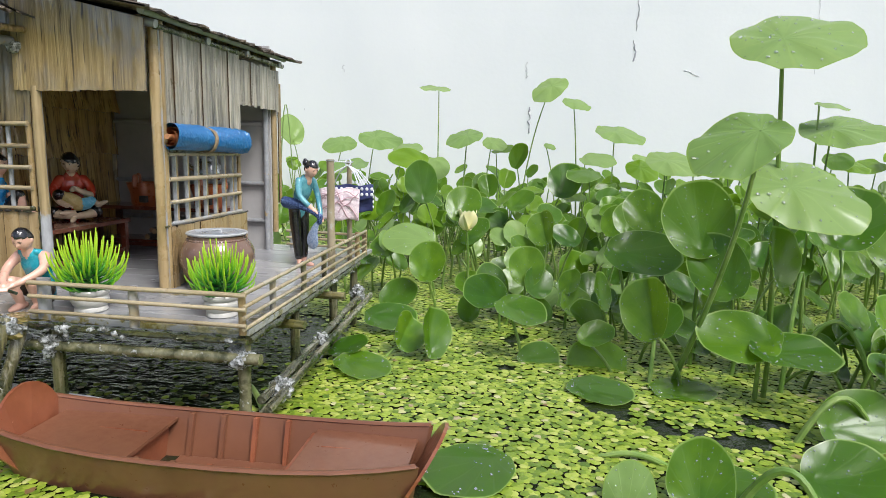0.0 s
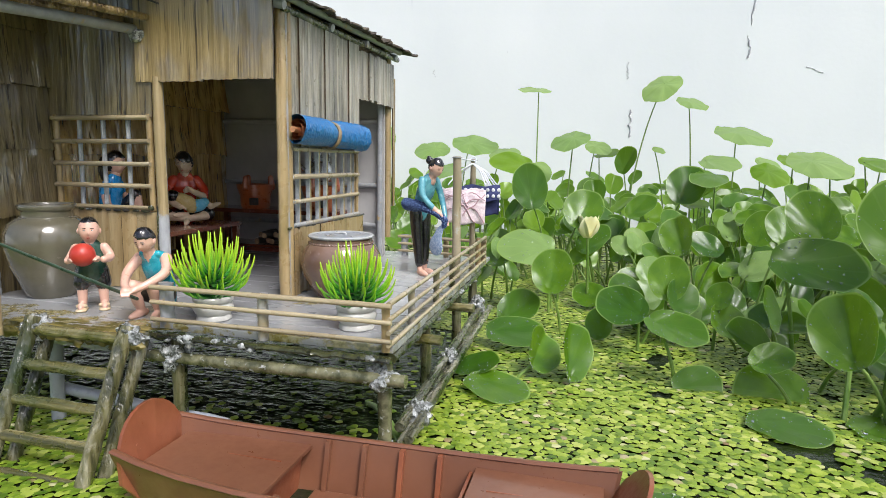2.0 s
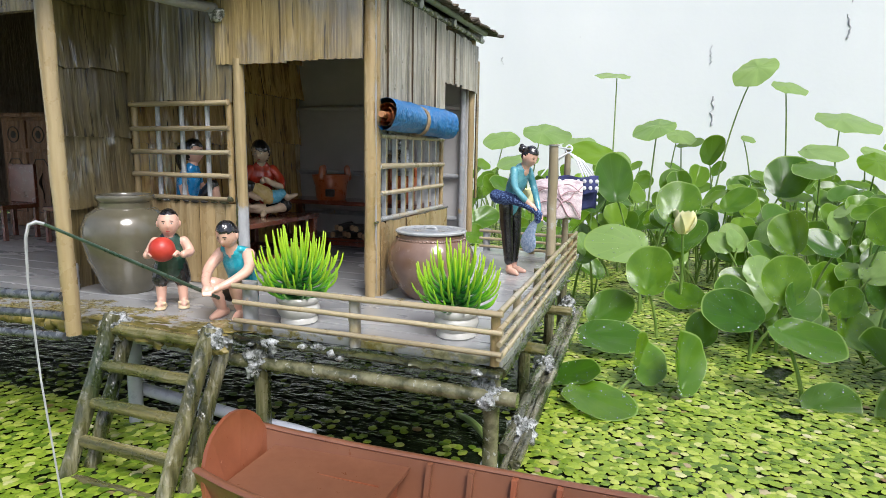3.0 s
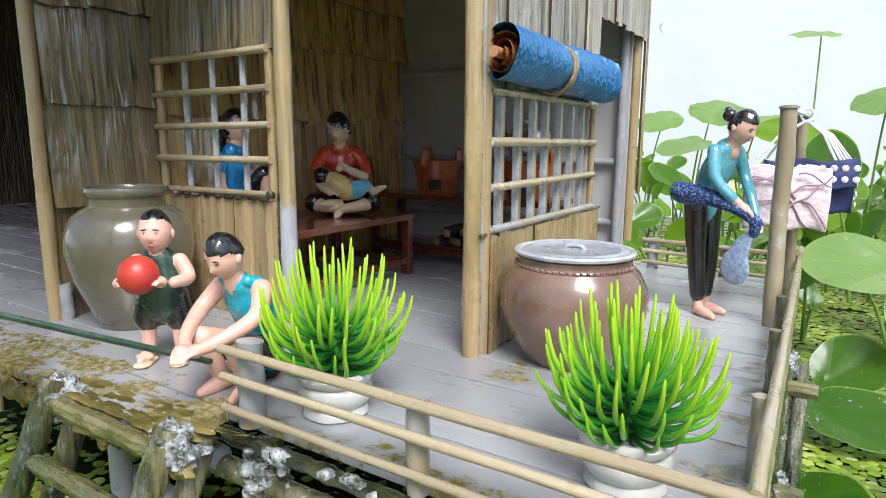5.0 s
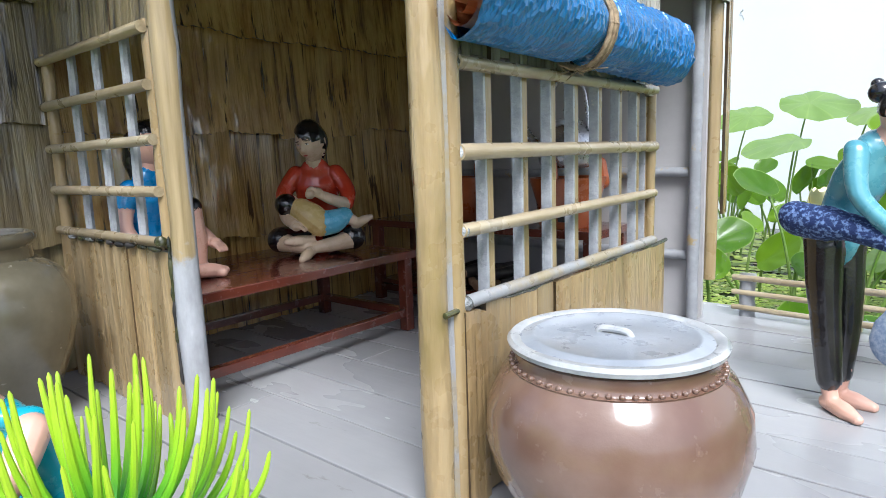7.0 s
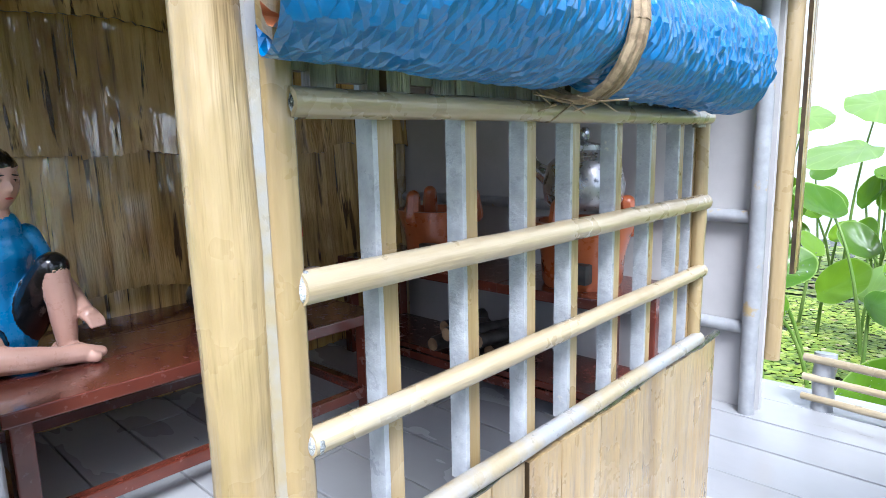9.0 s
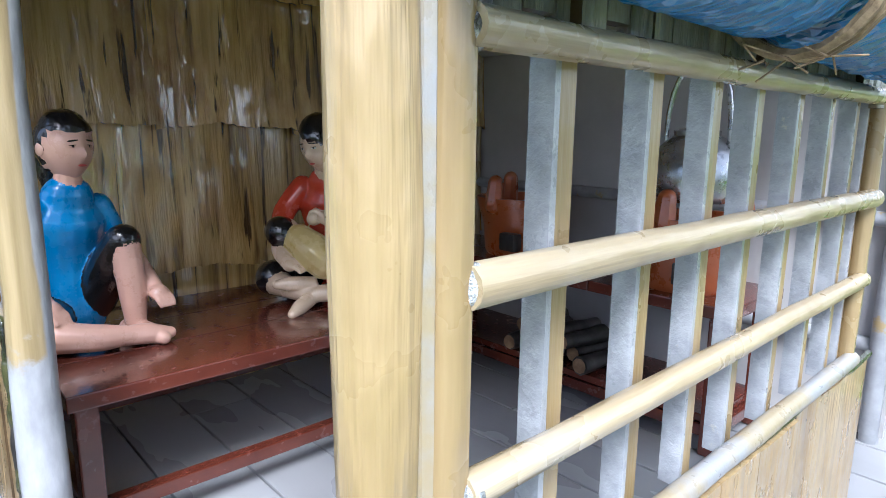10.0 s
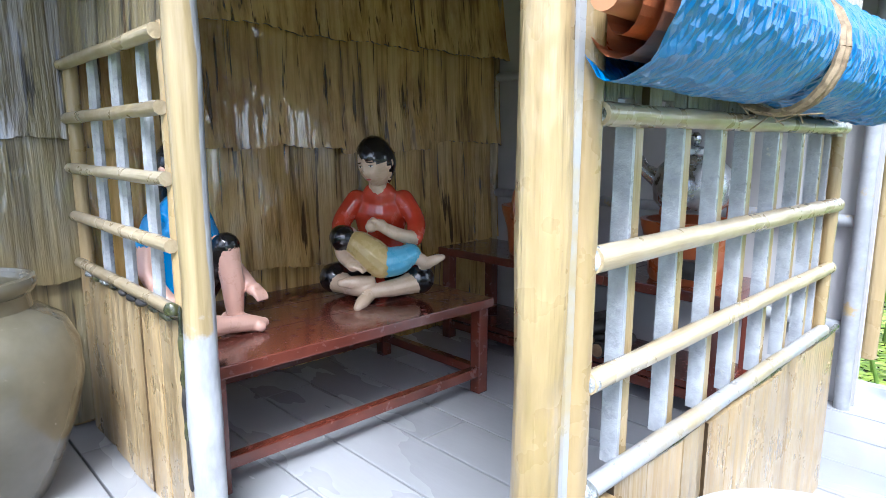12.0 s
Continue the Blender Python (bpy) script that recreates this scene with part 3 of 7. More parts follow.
def ball(bm, c, r, idx=0, rot=(0, 0, 0), u=16, v=10):
    n0 = len(bm.faces)
    r = (r, r, r) if isinstance(r, (int, float)) else r
    m = Matrix.LocRotScale(Vector(c), Euler([radians(a) for a in rot]), Vector(r))
    bmesh.ops.create_uvsphere(bm, u_segments=u, v_segments=v, radius=1.0, matrix=m)
    mark(bm, n0, idx)


def box(bm, lo, hi, bevel=0.0, idx=0, m=None):
    n0 = len(bm.faces)
    lo, hi = Vector(lo), Vector(hi)
    c, s = (lo + hi) / 2, hi - lo
    mat4 = Matrix.LocRotScale(c, None, s)
    res = bmesh.ops.create_cube(bm, size=1.0, matrix=(m @ mat4) if m else mat4)
    if bevel:
        edges = list({e for v in res["verts"] for e in v.link_edges})
        bmesh.ops.bevel(bm, geom=edges, offset=bevel, segments=2, affect="EDGES", profile=0.6)
    mark(bm, n0, idx)


def lathe(bm, c, prof, seg=32, idx=0, close=True):
    n0 = len(bm.faces)
    rings = [[bm.verts.new((c[0] + r * math.cos(2 * math.pi * k / seg), c[1] + r * math.sin(2 * math.pi * k / seg), c[2] + z)) for k in range(seg)] for r, z in prof]
    for r0, r1 in zip(rings, rings[1:]):
        for k in range(seg):
            bm.faces.new((r0[k], r0[(k + 1) % seg], r1[(k + 1) % seg], r1[k]))
    if close:
        bm.faces.new(rings[0][::-1])
        bm.faces.new(rings[-1])
    mark(bm, n0, idx)


def lump(bm, c, r, seed, idx=0, rough=0.45, freq=140.0):
    """A lump of glue: a sphere pushed in and out by noise."""
    n0 = len(bm.verts)
    ball(bm, c, r, idx, u=18, v=12)
    bm.verts.ensure_lookup_table()
    rr = r if isinstance(r, (int, float)) else min(r)
    cc = Vector(c)
    for v in bm.verts[n0:]:
        d = v.co - cc
        v.co = cc + d * (1 + rough * noise.noise(v.co * freq + Vector((seed, 0, 0))) + 0.5 * rough * noise.noise(v.co * freq * 2.7))


def B():
    return bmesh.new()


rng = random.Random(7)
XW, YF, XM, YB = -0.3645, 0.603, -0.666, 0.940   # side wall, front wall, mat wall, back wall of the small room

# ---- the setting: pond, courtyard wall, deck, house ----
def sheet(name, x0, x1, y0, y1, z, material, label, category):
    bm = B()
    box(bm, (x0, y0, z - 0.01), (x1, y1, z))
    return tagged(part(name, bm, material), label, category, kind="structure")


sheet("ground", -60, 60, -60, 60, -0.20, CONCRETE, "grey concrete courtyard ground round the pond", "ground")
sheet("water", -2.7, 2.7, -1.8, 2.45, 0.0, WATER, "dark still pond water under floating weed", "water")
bm = B()
box(bm, (-6, 2.45, -0.2), (6, 2.57, 2.6))
plaster = part("wall_courtyard", bm, PLASTER, smooth=False)
CRACKS = [(0.412, 0.90, 0.404, 0.755, 0.003), (0.402, 0.72, 0.407, 0.645, 0.003), (0.016, 0.47, 0.021, 0.37, 0.0035), (0.001, 0.64, 0.002, 0.58, 0.002), (0.586, 0.612, 0.644, 0.588, 0.002), (1.036, 0.86, 1.044, 0.60, 0.0015), (-0.741, 0.63, -0.740, 0.60, 0.002)]
crack_rng = random.Random(2)
for x0, z0, x1, z1, w in CRACKS:
    bm = B()
    n = 9
    pts = [(x0 + (x1 - x0) * k / n + crack_rng.uniform(-0.006, 0.006), 2.4495, z0 + (z1 - z0) * k / n) for k in range(n + 1)]
    tube(bm, pts, [w * crack_rng.uniform(0.2, 1.3) for _ in pts], 5)
    part("crack", bm, CRACKED, plaster, "dark hairline crack in the plaster")
tagged(plaster, "whitewashed plaster courtyard wall with faint stains", "wall", kind="structure")
for nm, lo, hi in (("wall_pond_left", (-2.8, -1.9, -0.2), (-2.7, 2.45, 0.08)), ("wall_pond_right", (2.7, -1.9, -0.2), (2.8, 2.45, 0.08)), ("wall_pond_front", (-2.7, -1.9, -0.2), (2.7, -1.8, 0.08))):
    bm = B()
    box(bm, lo, hi, 0.01)
    tagged(part(nm, bm, CONCRETE), "low grey concrete edge of the pond", "pond edge", kind="structure")


# Unseen walls, added only to hold back light from the low sky.
for nm, lo, hi in (("wall_courtyard_left", (-3.4, -2.6, -0.2), (-3.3, 2.45, 0.6)), ("wall_courtyard_right", (3.3, -2.6, -0.2), (3.4, 2.45, 0.6)), ("wall_courtyard_front", (-3.4, -2.7, -0.2), (3.4, -2.6, 0.6))):
    bm = B()
    box(bm, lo, hi)
    tagged(part(nm, bm, PLASTER, smooth=False), "plain low white wall added out of view to cut low sky light", "wall", kind="structure")


def slat_board(parent, name, p0, u, width, z0, z1, material, n=6, thick=0.0022, out=(0, -1, 0), jag=0.0015, gap=0.0002, top=None, seed=0, label="", lift=0.0):
    """Split bamboo slats side by side, with ragged ends; p0 is its lower corner, u runs along it, out faces away from the wall."""
    r = random.Random(seed)
    u, out, p0 = Vector(u), Vector(out), Vector((p0[0], p0[1], 0))
    cuts = [0.0]
    for k in range(n):
        cuts.append(cuts[-1] + r.uniform(0.7, 1.3))
    cuts = [c / cuts[-1] * width for c in cuts]
    for a, b in zip(cuts, cuts[1:]):
        bm = B()
        zb = z0 + r.uniform(-jag, jag)
        zt = (z1 if top is None else top(p0 + u * a)) + r.uniform(-jag, jag)
        o0, o1 = r.uniform(0, 0.0003), r.uniform(0, 0.0003)
        vs = []
        for s, o in ((a + gap, o0), ((a + b) / 2, max(o0, o1) + 0.0002), (b - gap, o1)):
            for z in (zb, zt):
                for d in (0.0, thick + o):
                    vs.append(bm.verts.new(p0 + u * s + out * (d + (lift if z == zb else 0.0)) + Vector((0, 0, z))))
        for f in ((1, 3, 7, 5), (5, 7, 11, 9), (0, 4, 6, 2), (4, 8, 10, 6), (0, 2, 3, 1), (8, 9, 11, 10), (2, 6, 7, 3), (6, 10, 11, 7), (0, 1, 5, 4), (4, 5, 9, 8)):
            fc = bm.faces.new([vs[i] for i in f])
            fc.material_index = 1 if f in ((0, 1, 5, 4), (4, 5, 9, 8)) or (a == cuts[0] and f == (0, 2, 3, 1)) or (b == cuts[-1] and f == (8, 9, 11, 10)) else 0
        bmesh.ops.recalc_face_normals(bm, faces=bm.faces)
        part(name, bm, [material, SHADED_CUT_EDGE], parent, label)


def bark_sheet(parent, p0, u, width, z0, z1, material, out, seed=0, lift=0.002, sag=0.0, curl=0.0, top=None, thick=0.0022, rag=0.0028, name="bark_sheet"):
    """One flattened sheet of bark: ribbed upright, its lower edge ragged and standing off the sheet beneath, one corner curled."""
    r = random.Random(seed)
    u, out, p0 = Vector(u), Vector(out), Vector((p0[0], p0[1], 0))
    nu, nv = max(10, int(width / 0.0022)), 8
    bm = B()
    jag = [r.uniform(-0.0007, 0.0007) for _ in range(nu + 1)]
    front, rear = [], []
    for i in range(nu + 1):
        w = width * i / nu
        base = p0 + u * w
        zt = z1 if top is None else top(base)
        zb = z0 + rag * noise.noise(Vector((w * 45, seed * 3.1, 0))) + jag[i] + sag * math.sin(math.pi * i / nu)
        col, colr = [], []
        for j in range(nv + 1):
            q = j / nv
            z = zb + (zt - zb) * q
            rib = 0.0007 * noise.noise(Vector((w * 150, seed, z * 7))) + 0.0003 * noise.noise(Vector((w * 420, seed, z * 5))) + 0.0009 * noise.noise(Vector((w * 35, z * 28, seed)))
            d = lift * (1 - q) ** 2 + rib + 0.0018 + curl * (1 - q) ** 3 * (i / nu) ** 4
            col.append(bm.verts.new(base + out * d + Vector((0, 0, z))))
            colr.append(bm.verts.new(base + out * (d - thick) + Vector((0, 0, z))))
        front.append(col)
        rear.append(colr)
    for i in range(nu):
        for j in range(nv):
            bm.faces.new((front[i][j], front[i + 1][j], front[i + 1][j + 1], front[i][j + 1]))
        bm.faces.new((rear[i][0], rear[i + 1][0], front[i + 1][0], front[i][0])).material_index = 1
    for i in (0, nu):
        for j in range(nv):
            bm.faces.new((front[i][j], front[i][j + 1], rear[i][j + 1], rear[i][j])).material_index = 1
    bm.verts.ensure_lookup_table()
    for v in [v for v in bm.verts if not v.link_faces]:
        bm.verts.remove(v)
    bmesh.ops.recalc_face_normals(bm, faces=bm.faces)
    return part(name, bm, [material, SHADED_CUT_EDGE], parent)


def pole(parent, p, q, r, material, name="pole", seg=12, knots=2, seed=0, label=""):
    """A bamboo pole with faint knots and a slight bow."""
    rr = random.Random(seed)
    p, q = Vector(p), Vector(q)
    n = 9
    pts, rad = [], []
    for k in range(n + 1):
        t = k / n
        pts.append(p.lerp(q, t) + Vector((rr.uniform(-1, 1), rr.uniform(-1, 1), rr.uniform(-1, 1))) * r * 0.06)
        rad.append(r * (1 + rr.uniform(-0.04, 0.04)))
    for k in range(knots):
        i = int((k + 0.6) * n / max(knots, 1))
        rad[min(i, n)] *= 1.09
    bm = B()
    tube(bm, pts, rad, seg)
    return part(name, bm, material, parent, label)


def roof_z(v):
    return 0.436 + (XW - v[0]) * 0.23


# the small room's walls
front = thing("wall_front", (-0.5, YF, D), "varnished bamboo slat front wall with a barred window and a doorway", "wall", kind="structure")
for k, (a, b) in enumerate(((-0.534, -0.447), (-0.449, -0.3615))):
    bark_sheet(front, (a, YF - 0.0040 - 0.0012 * k, 0), (1, 0, 0), b - a, 0.3545 + 0.001 * k, 0.45, BARK_GOLD, (0, -1, 0), 20 + k, 0.0008, top=roof_z, rag=0.0006)
for k, (a, b) in enumerate(((-0.661, -0.605), (-0.607, -0.557), (-0.559, -0.5165))):
    bark_sheet(front, (a, YF - 0.0005 - 0.0012 * (k % 2), 0), (1, 0, 0), b - a, 0.3165 + 0.0025 * (k % 2), 0.5, BARK, (0, -1, 0), 30 + k, 0.0022, top=lambda v: roof_z(v) - 0.004)
low_xs = [-0.660, -0.618, -0.566, -0.514]
for k, (a, b) in enumerate(zip(low_xs, low_xs[1:])):
    slat_board(front, "slat", (a, YF - 0.002 - 0.001 * (k % 2), 0), (1, 0, 0), b - a + 0.001, D + 0.001, 0.2105, BOARD_PALE, 3, 0.0032, seed=40 + k)
pole(front, (-0.5090, YF - 0.0025, D), (-0.5090, YF - 0.0025, 0.36), 0.0060, DOOR_POST, "door_post", 20, 2, seed=1, label="bamboo door post half brushed with silvery paint")
bm = B()
box(bm, (-0.5165, YF - 0.0075, D + 0.002), (-0.5120, YF - 0.003, 0.2095))
part("edge_strip", bm, BOARD_PALE, front)
# front window: five rails, three bars
win1 = thing("window_1", (-0.585, YF, 0.2125), "barred bamboo window with five rails and three grey bars", "window", kind="structure")
for k, z in enumerate((0.2135, 0.2385, 0.2635, 0.289, 0.3155)):
    pole(win1, (-0.6565, YF - 0.006, z), (-0.520, YF - 0.007, z + 0.0005), 0.0028, POLE_X, "rail", 10, 0, seed=50 + k)
for k, x in enumerate((-0.623, -0.589, -0.554)):
    pole(win1, (x, YF - 0.0008, 0.211), (x + 0.001, YF - 0.0008, 0.318), 0.0026, BAR_GREY, "bar", 8, 0, seed=60 + k)
for k, x in enumerate((-0.6545, -0.5225)):
    pole(win1, (x, YF - 0.0025, 0.211), (x, YF - 0.0025, 0.320), 0.0036, POLE, "stile", 10, 1, seed=66 + k)
bm = B()
lump(bm, (-0.521, YF - 0.008, 0.2140), 0.0030, 3)
part("glue_blob", bm, MOSS_RIM, win1, "dark glossy glue at the corner")

seam_rng = random.Random(12)
for k in range(16):
    along = k < 9
    c = (-0.530 - 0.013 * k, YF - 0.0075, 0.2105) if along else (-0.5122, YF - 0.0085, 0.209 - 0.0095 * (k - 9))
    bm = B()
    lump(bm, c, (0.0045, 0.0016, 0.0015) if along else (0.0010, 0.0012, 0.0075), k, rough=0.6)
    part("glue_bead", bm, (GLUE, MOSS_RIM, CHARCOAL)[seam_rng.randrange(3)], front, "messy glue seam")

# the corner post and the side wall
side = thing("wall_side", (XW, 0.7, D), "weathered bamboo slat side wall with a barred window", "wall", kind="structure")
pole(side, (XW, 0.6163, D), (XW, 0.6163, 0.437), 0.0055, POLE_STAINED, "corner_post", 16, 3, seed=3)
pole(side, (XW + 0.0053, 0.6240, D), (XW + 0.0053, 0.6240, 0.437), 0.0028, POLE, "corner_post", 12, 2, seed=4)
pole(side, (XW + 0.0036, 0.6212, D), (XW + 0.0036, 0.6212, 0.437), 0.0020, POST_SMEAR, "joint_strip", 8, 0, seed=5)
for k, (a, b, out) in enumerate(((0.6235, 0.640, 0.006), (0.638, 0.692, 0.0044), (0.690, 0.757, 0.0052), (0.755, 0.8265, 0.0042))):
    slat_board(side, "slat", (XW + out, a, 0), (0, 1, 0), b - a - 0.0028, D + 0.001, 0.1945 + 0.001 * (k % 2), BOARD_PALE, 3, 0.0028, (1, 0, 0), 0.0012, seed=70 + k)
bm = B()
tube(bm, [(XW + 0.0065, 0.615 + 0.0193 * k, 0.196 + 0.0012 * math.sin(k * 1.7)) for k in range(12)], 0.0012, 8)
part("seal_strip", bm, MOSS_RIM, side, "dark sealing strip along the board's top")
up_cuts = [0.6225, 0.648, 0.679, 0.712, 0.748, 0.781, 0.812]
for k, (a, b) in enumerate(zip(up_cuts, up_cuts[1:])):
    slat_board(side, "slat", (XW + 0.0015 + 0.002 * (k % 2), a - 0.001, 0), (0, 1, 0), b - a + 0.002, 0.287 - 0.001 * k % 3, 0.428, BOARD_GREY, 5, 0.0024, (1, 0, 0), 0.002, seed=80 + k)
for k, (a, b) in enumerate(((0.810, 0.852), (0.850, 0.905), (0.903, 0.955))):
    slat_board(side, "slat", (XW + 0.0015 + 0.002 * (k % 2), a, 0), (0, 1, 0), b - a, 0.357 - 0.001 * k, 0.421, BOARD_GREY, 5, 0.0024, (1, 0, 0), 0.002, seed=90 + k)
pole(side, (XW - 0.0107, 0.9323, D), (XW - 0.0107, 0.9323, 0.43), 0.0044, POLE_GREY, "far_post", 12, 2, seed=6, label="grey painted bamboo far post")
pole(side, (XW - 0.004, 0.951, D + 0.03), (XW - 0.004, 0.951, 0.43), 0.0050, POLE, "far_post", 12, 2, seed=7)
slat_board(side, "trim_board", (XW + 0.002, 0.952, 0), (0, 1, 0), 0.010, 0.20, 0.40, BOARD, 2, 0.002, (1, 0, 0), seed=99)
for k, (y0, z) in enumerate(((0.612, 0.4375), (0.612, 0.428))):
    pole(side, (XW + 0.010 - 0.004 * k, y0 - 0.030 * (1 - k), z + 0.004 - 0.002 * k), (XW + 0.010 - 0.004 * k, 0.965, z + 0.004 - 0.002 * k), 0.0045 - 0.0007 * k, MOSSY if k else POLE_GREY, "purlin", seed=8 + k)
for k, y in enumerate((0.605, 0.72, 0.83, 0.945)):
    pole(side, (XW - 0.05, y, 0.4435), (XW + 0.012, y, 0.4305), 0.0048, POLE_GREY, "rafter_end", seed=11 + k)

# side window: the barred opening beside the brown jar
win2 = thing("window_2", (XW, 0.716, 0.197), "barred bamboo window with silvery bars and round rails", "window", kind="structure")
RZ = (0.1985, 0.2250, 0.2530, 0.2835)
for k, z in enumerate(RZ):
    bowed = (0.0, 0.0008, -0.0006, 0.0)[k]
    pole(win2, (XW + 0.0070, 0.6250, z), (XW + 0.0060, 0.8075, z + bowed), 0.0026 + (0.0004 if k == 2 else 0), POST_SMEAR if k == 0 else POLE_Y, "rail", 12, 0, seed=100 + k)
BAR_Y = (0.6483, 0.6738, 0.6972, 0.7185, 0.7435, 0.7675, 0.7905, 0.8030)
for k in range(8):
    y = BAR_Y[k]
    rr = random.Random(k)
    bm = B()
    rings = []
    for j in range(25):
        z = 0.196 + 0.0925 * j / 24
        rag = 0.0007 * noise.noise(Vector((k * 7.0, 0, z * 260))) + 0.0012
        e = 0.0002 * noise.noise(Vector((k * 5.0, 3, z * 60)))
        cs = ((-0.0016, -0.0028 + e), (0.0024, -0.0030 + e), (0.0031, -0.0027 + e), (0.0031, -0.0026 + rag), (0.0026, -0.0022 + rag), (0.0026, 0.0030), (-0.0016, 0.0030))
        rings.append([bm.verts.new((XW + 0.0002 + cx, y + cy, z)) for cx, cy in cs])
    for r0, r1 in zip(rings, rings[1:]):
        for j in range(7):
            f = bm.faces.new((r0[j], r0[(j + 1) % 7], r1[(j + 1) % 7], r1[j]))
            f.material_index = 1 if j in (4, 5) else 0
    bm.faces.new(rings[0][::-1])
    bm.faces.new(rings[-1])
    part("bar", bm, [BAR_GREY, POLE], win2)
pole(win2, (XW + 0.0045, 0.8065, 0.194), (XW + 0.0045, 0.8065, 0.287), 0.0026, POLE, "stile", 10, 1, seed=110)
for k, z in enumerate(RZ):
    bm = B()
    lump(bm, (XW + 0.0068, 0.6262, z), (0.0030, 0.0022, 0.0029), k, rough=0.3)
    part("glue_blob", bm, GLUE, win2)

# mat wall: overlapping sheets of split bamboo, inside the room and out on the porch
mat = thing("wall_mat", (XM, 0.7, D), "inner wall of overlapping varnished bamboo mats", "wall", kind="structure")
bm = B()
box(bm, (XM - 0.006, 0.512, D), (XM - 0.002, YB, 0.46))
part("backing", bm, BOARD, mat)
tiers = ((D + 0.001, 0.213, 0.0000), (0.189, 0.296, 0.0022), (0.272, 0.360, 0.0040), (0.3435, 0.42, 0.0058), (0.405, 0.46, 0.0076))
TIER_CUTS = ((0.606, 0.695, 0.790, 0.872, YB - 0.001), (0.606, 0.668, 0.742, 0.822, 0.880, YB - 0.001), (0.606, 0.688, 0.769, 0.851, YB - 0.001), (0.606, 0.655, 0.735, 0.838, YB - 0.001), (0.606, 0.70, 0.81, YB - 0.001))
for k, (z0, z1, stand) in enumerate(tiers):
    cuts = TIER_CUTS[k]
    for i, (a, b) in enumerate(zip(cuts, cuts[1:])):
        bark_sheet(mat, (XM - 0.002 + stand + 0.0007 * (i % 2), a - 0.001, 0), (0, 1, 0), b - a + 0.002, z0 + rng.uniform(-0.005, 0.005) * (k > 0), z1, MAT_WALL, (1, 0, 0), 200 + 10 * k + i, 0.0035 + rng.uniform(0.0, 0.004) if k else 0.0, rng.uniform(-0.003, 0.004) * (k > 0), rng.uniform(-0.001, 0.004) * (k > 1))
    lo = (D + 0.001, 0.205, 0.278, 0.350, 0.412)[k]
    for i, (a, b) in enumerate(((0.514, 0.551), (0.549, 0.602))):
        bark_sheet(mat, (XM - 0.002 + stand * 0.6 + 0.0010 * (i % 2), a, 0), (0, 1, 0), b - a, lo + rng.uniform(-0.002, 0.002), z1 + 0.02, BARK, (1, 0, 0), 260 + 10 * k + i, 0.0048 if k else 0.0)
pole(mat, (XM - 0.001, 0.510, D), (XM - 0.001, 0.510, 0.47), 0.0052, POLE, "end_post", seed=14)
pole(mat, (XM + 0.006, 0.515, D), (XM + 0.006, 0.515, D + 0.028), 0.0045, POLE_GREY, "foot", seed=15)

back = thing("wall_back", (-0.5, YB, D), "plain grey back wall with bamboo rails", "wall", kind="structure")
bm = B()
box(bm, (XM - 0.006, YB, D), (XW - 0.006, YB + 0.004, 0.46))
part("panel", bm, GREY_WALL, back)
for k, z in enumerate((0.168, 0.232, 0.333)):
    pole(back, (XM + 0.003, YB - 0.004, z), (XW - 0.010, YB - 0.004, z), 0.0038, POLE_GREY if k < 2 else GREY_WALL, "rail", seed=16 + k)
pole(back, (XM + 0.004, YB - 0.005, D), (XM + 0.004, YB - 0.005, 0.45), 0.004, BOARD, "corner_pole", seed=19)

bm = B()
box(bm, (XM, YF + 0.006, 0.438), (XW - 0.008, YB, 0.442))
tagged(part("ceiling", bm, BOARD), "dark underside of the small room's roof", "ceiling", kind="structure")


def roof(name, x0, z0, x1, z1, y0, y1, label, seed):
    """A roof of ragged sheets laid over one another, falling from x1 to x0."""
    r = random.Random(seed)
    top = thing(name, ((x0 + x1) / 2, (y0 + y1) / 2, z1), label, "roof", kind="structure")
    rows = 5
    for k in range(rows):
        a, b = k / rows, (k + 1.35) / rows
        y = y0
        while y < y1 - 0.005:
            w = min(r.uniform(0.045, 0.075), y1 - y)
            bm = B()
            n = 7
            grid = []
            for j in range(n + 1):
                yy = y + w * j / n
                sag = r.uniform(-0.0012, 0.0012)
                edge = r.uniform(-0.005, 0.004)
                row = []
                for t, e in ((a, edge), ((a + b) / 2, 0), (b, 0)):
                    t = min(t, 1.02)
                    row.append((x0 + (x1 - x0) * t + e, yy, z0 + (z1 - z0) * t + 0.0018 * (j % 2) + sag + 0.004 * (1 - (t - a) / (b - a)) + 0.001 * k))
                grid.append(row)
            for h in (0.0, -0.0022):
                vs = [[bm.verts.new((p[0], p[1], p[2] + h)) for p in row] for row in grid]
                for j in range(n):
                    for i in range(2):
                        f = (vs[j][i], vs[j][i + 1], vs[j + 1][i + 1], vs[j + 1][i])
                        bm.faces.new(f if h else f[::-1])
                if h == 0.0:
                    upper = vs
                else:
                    for j in range(n):
                        bm.faces.new((upper[j][0], upper[j + 1][0], vs[j + 1][0], vs[j][0]))
            part("roof_sheet", bm, ROOFING, top, smooth=False)
            y += w - 0.003
    return top


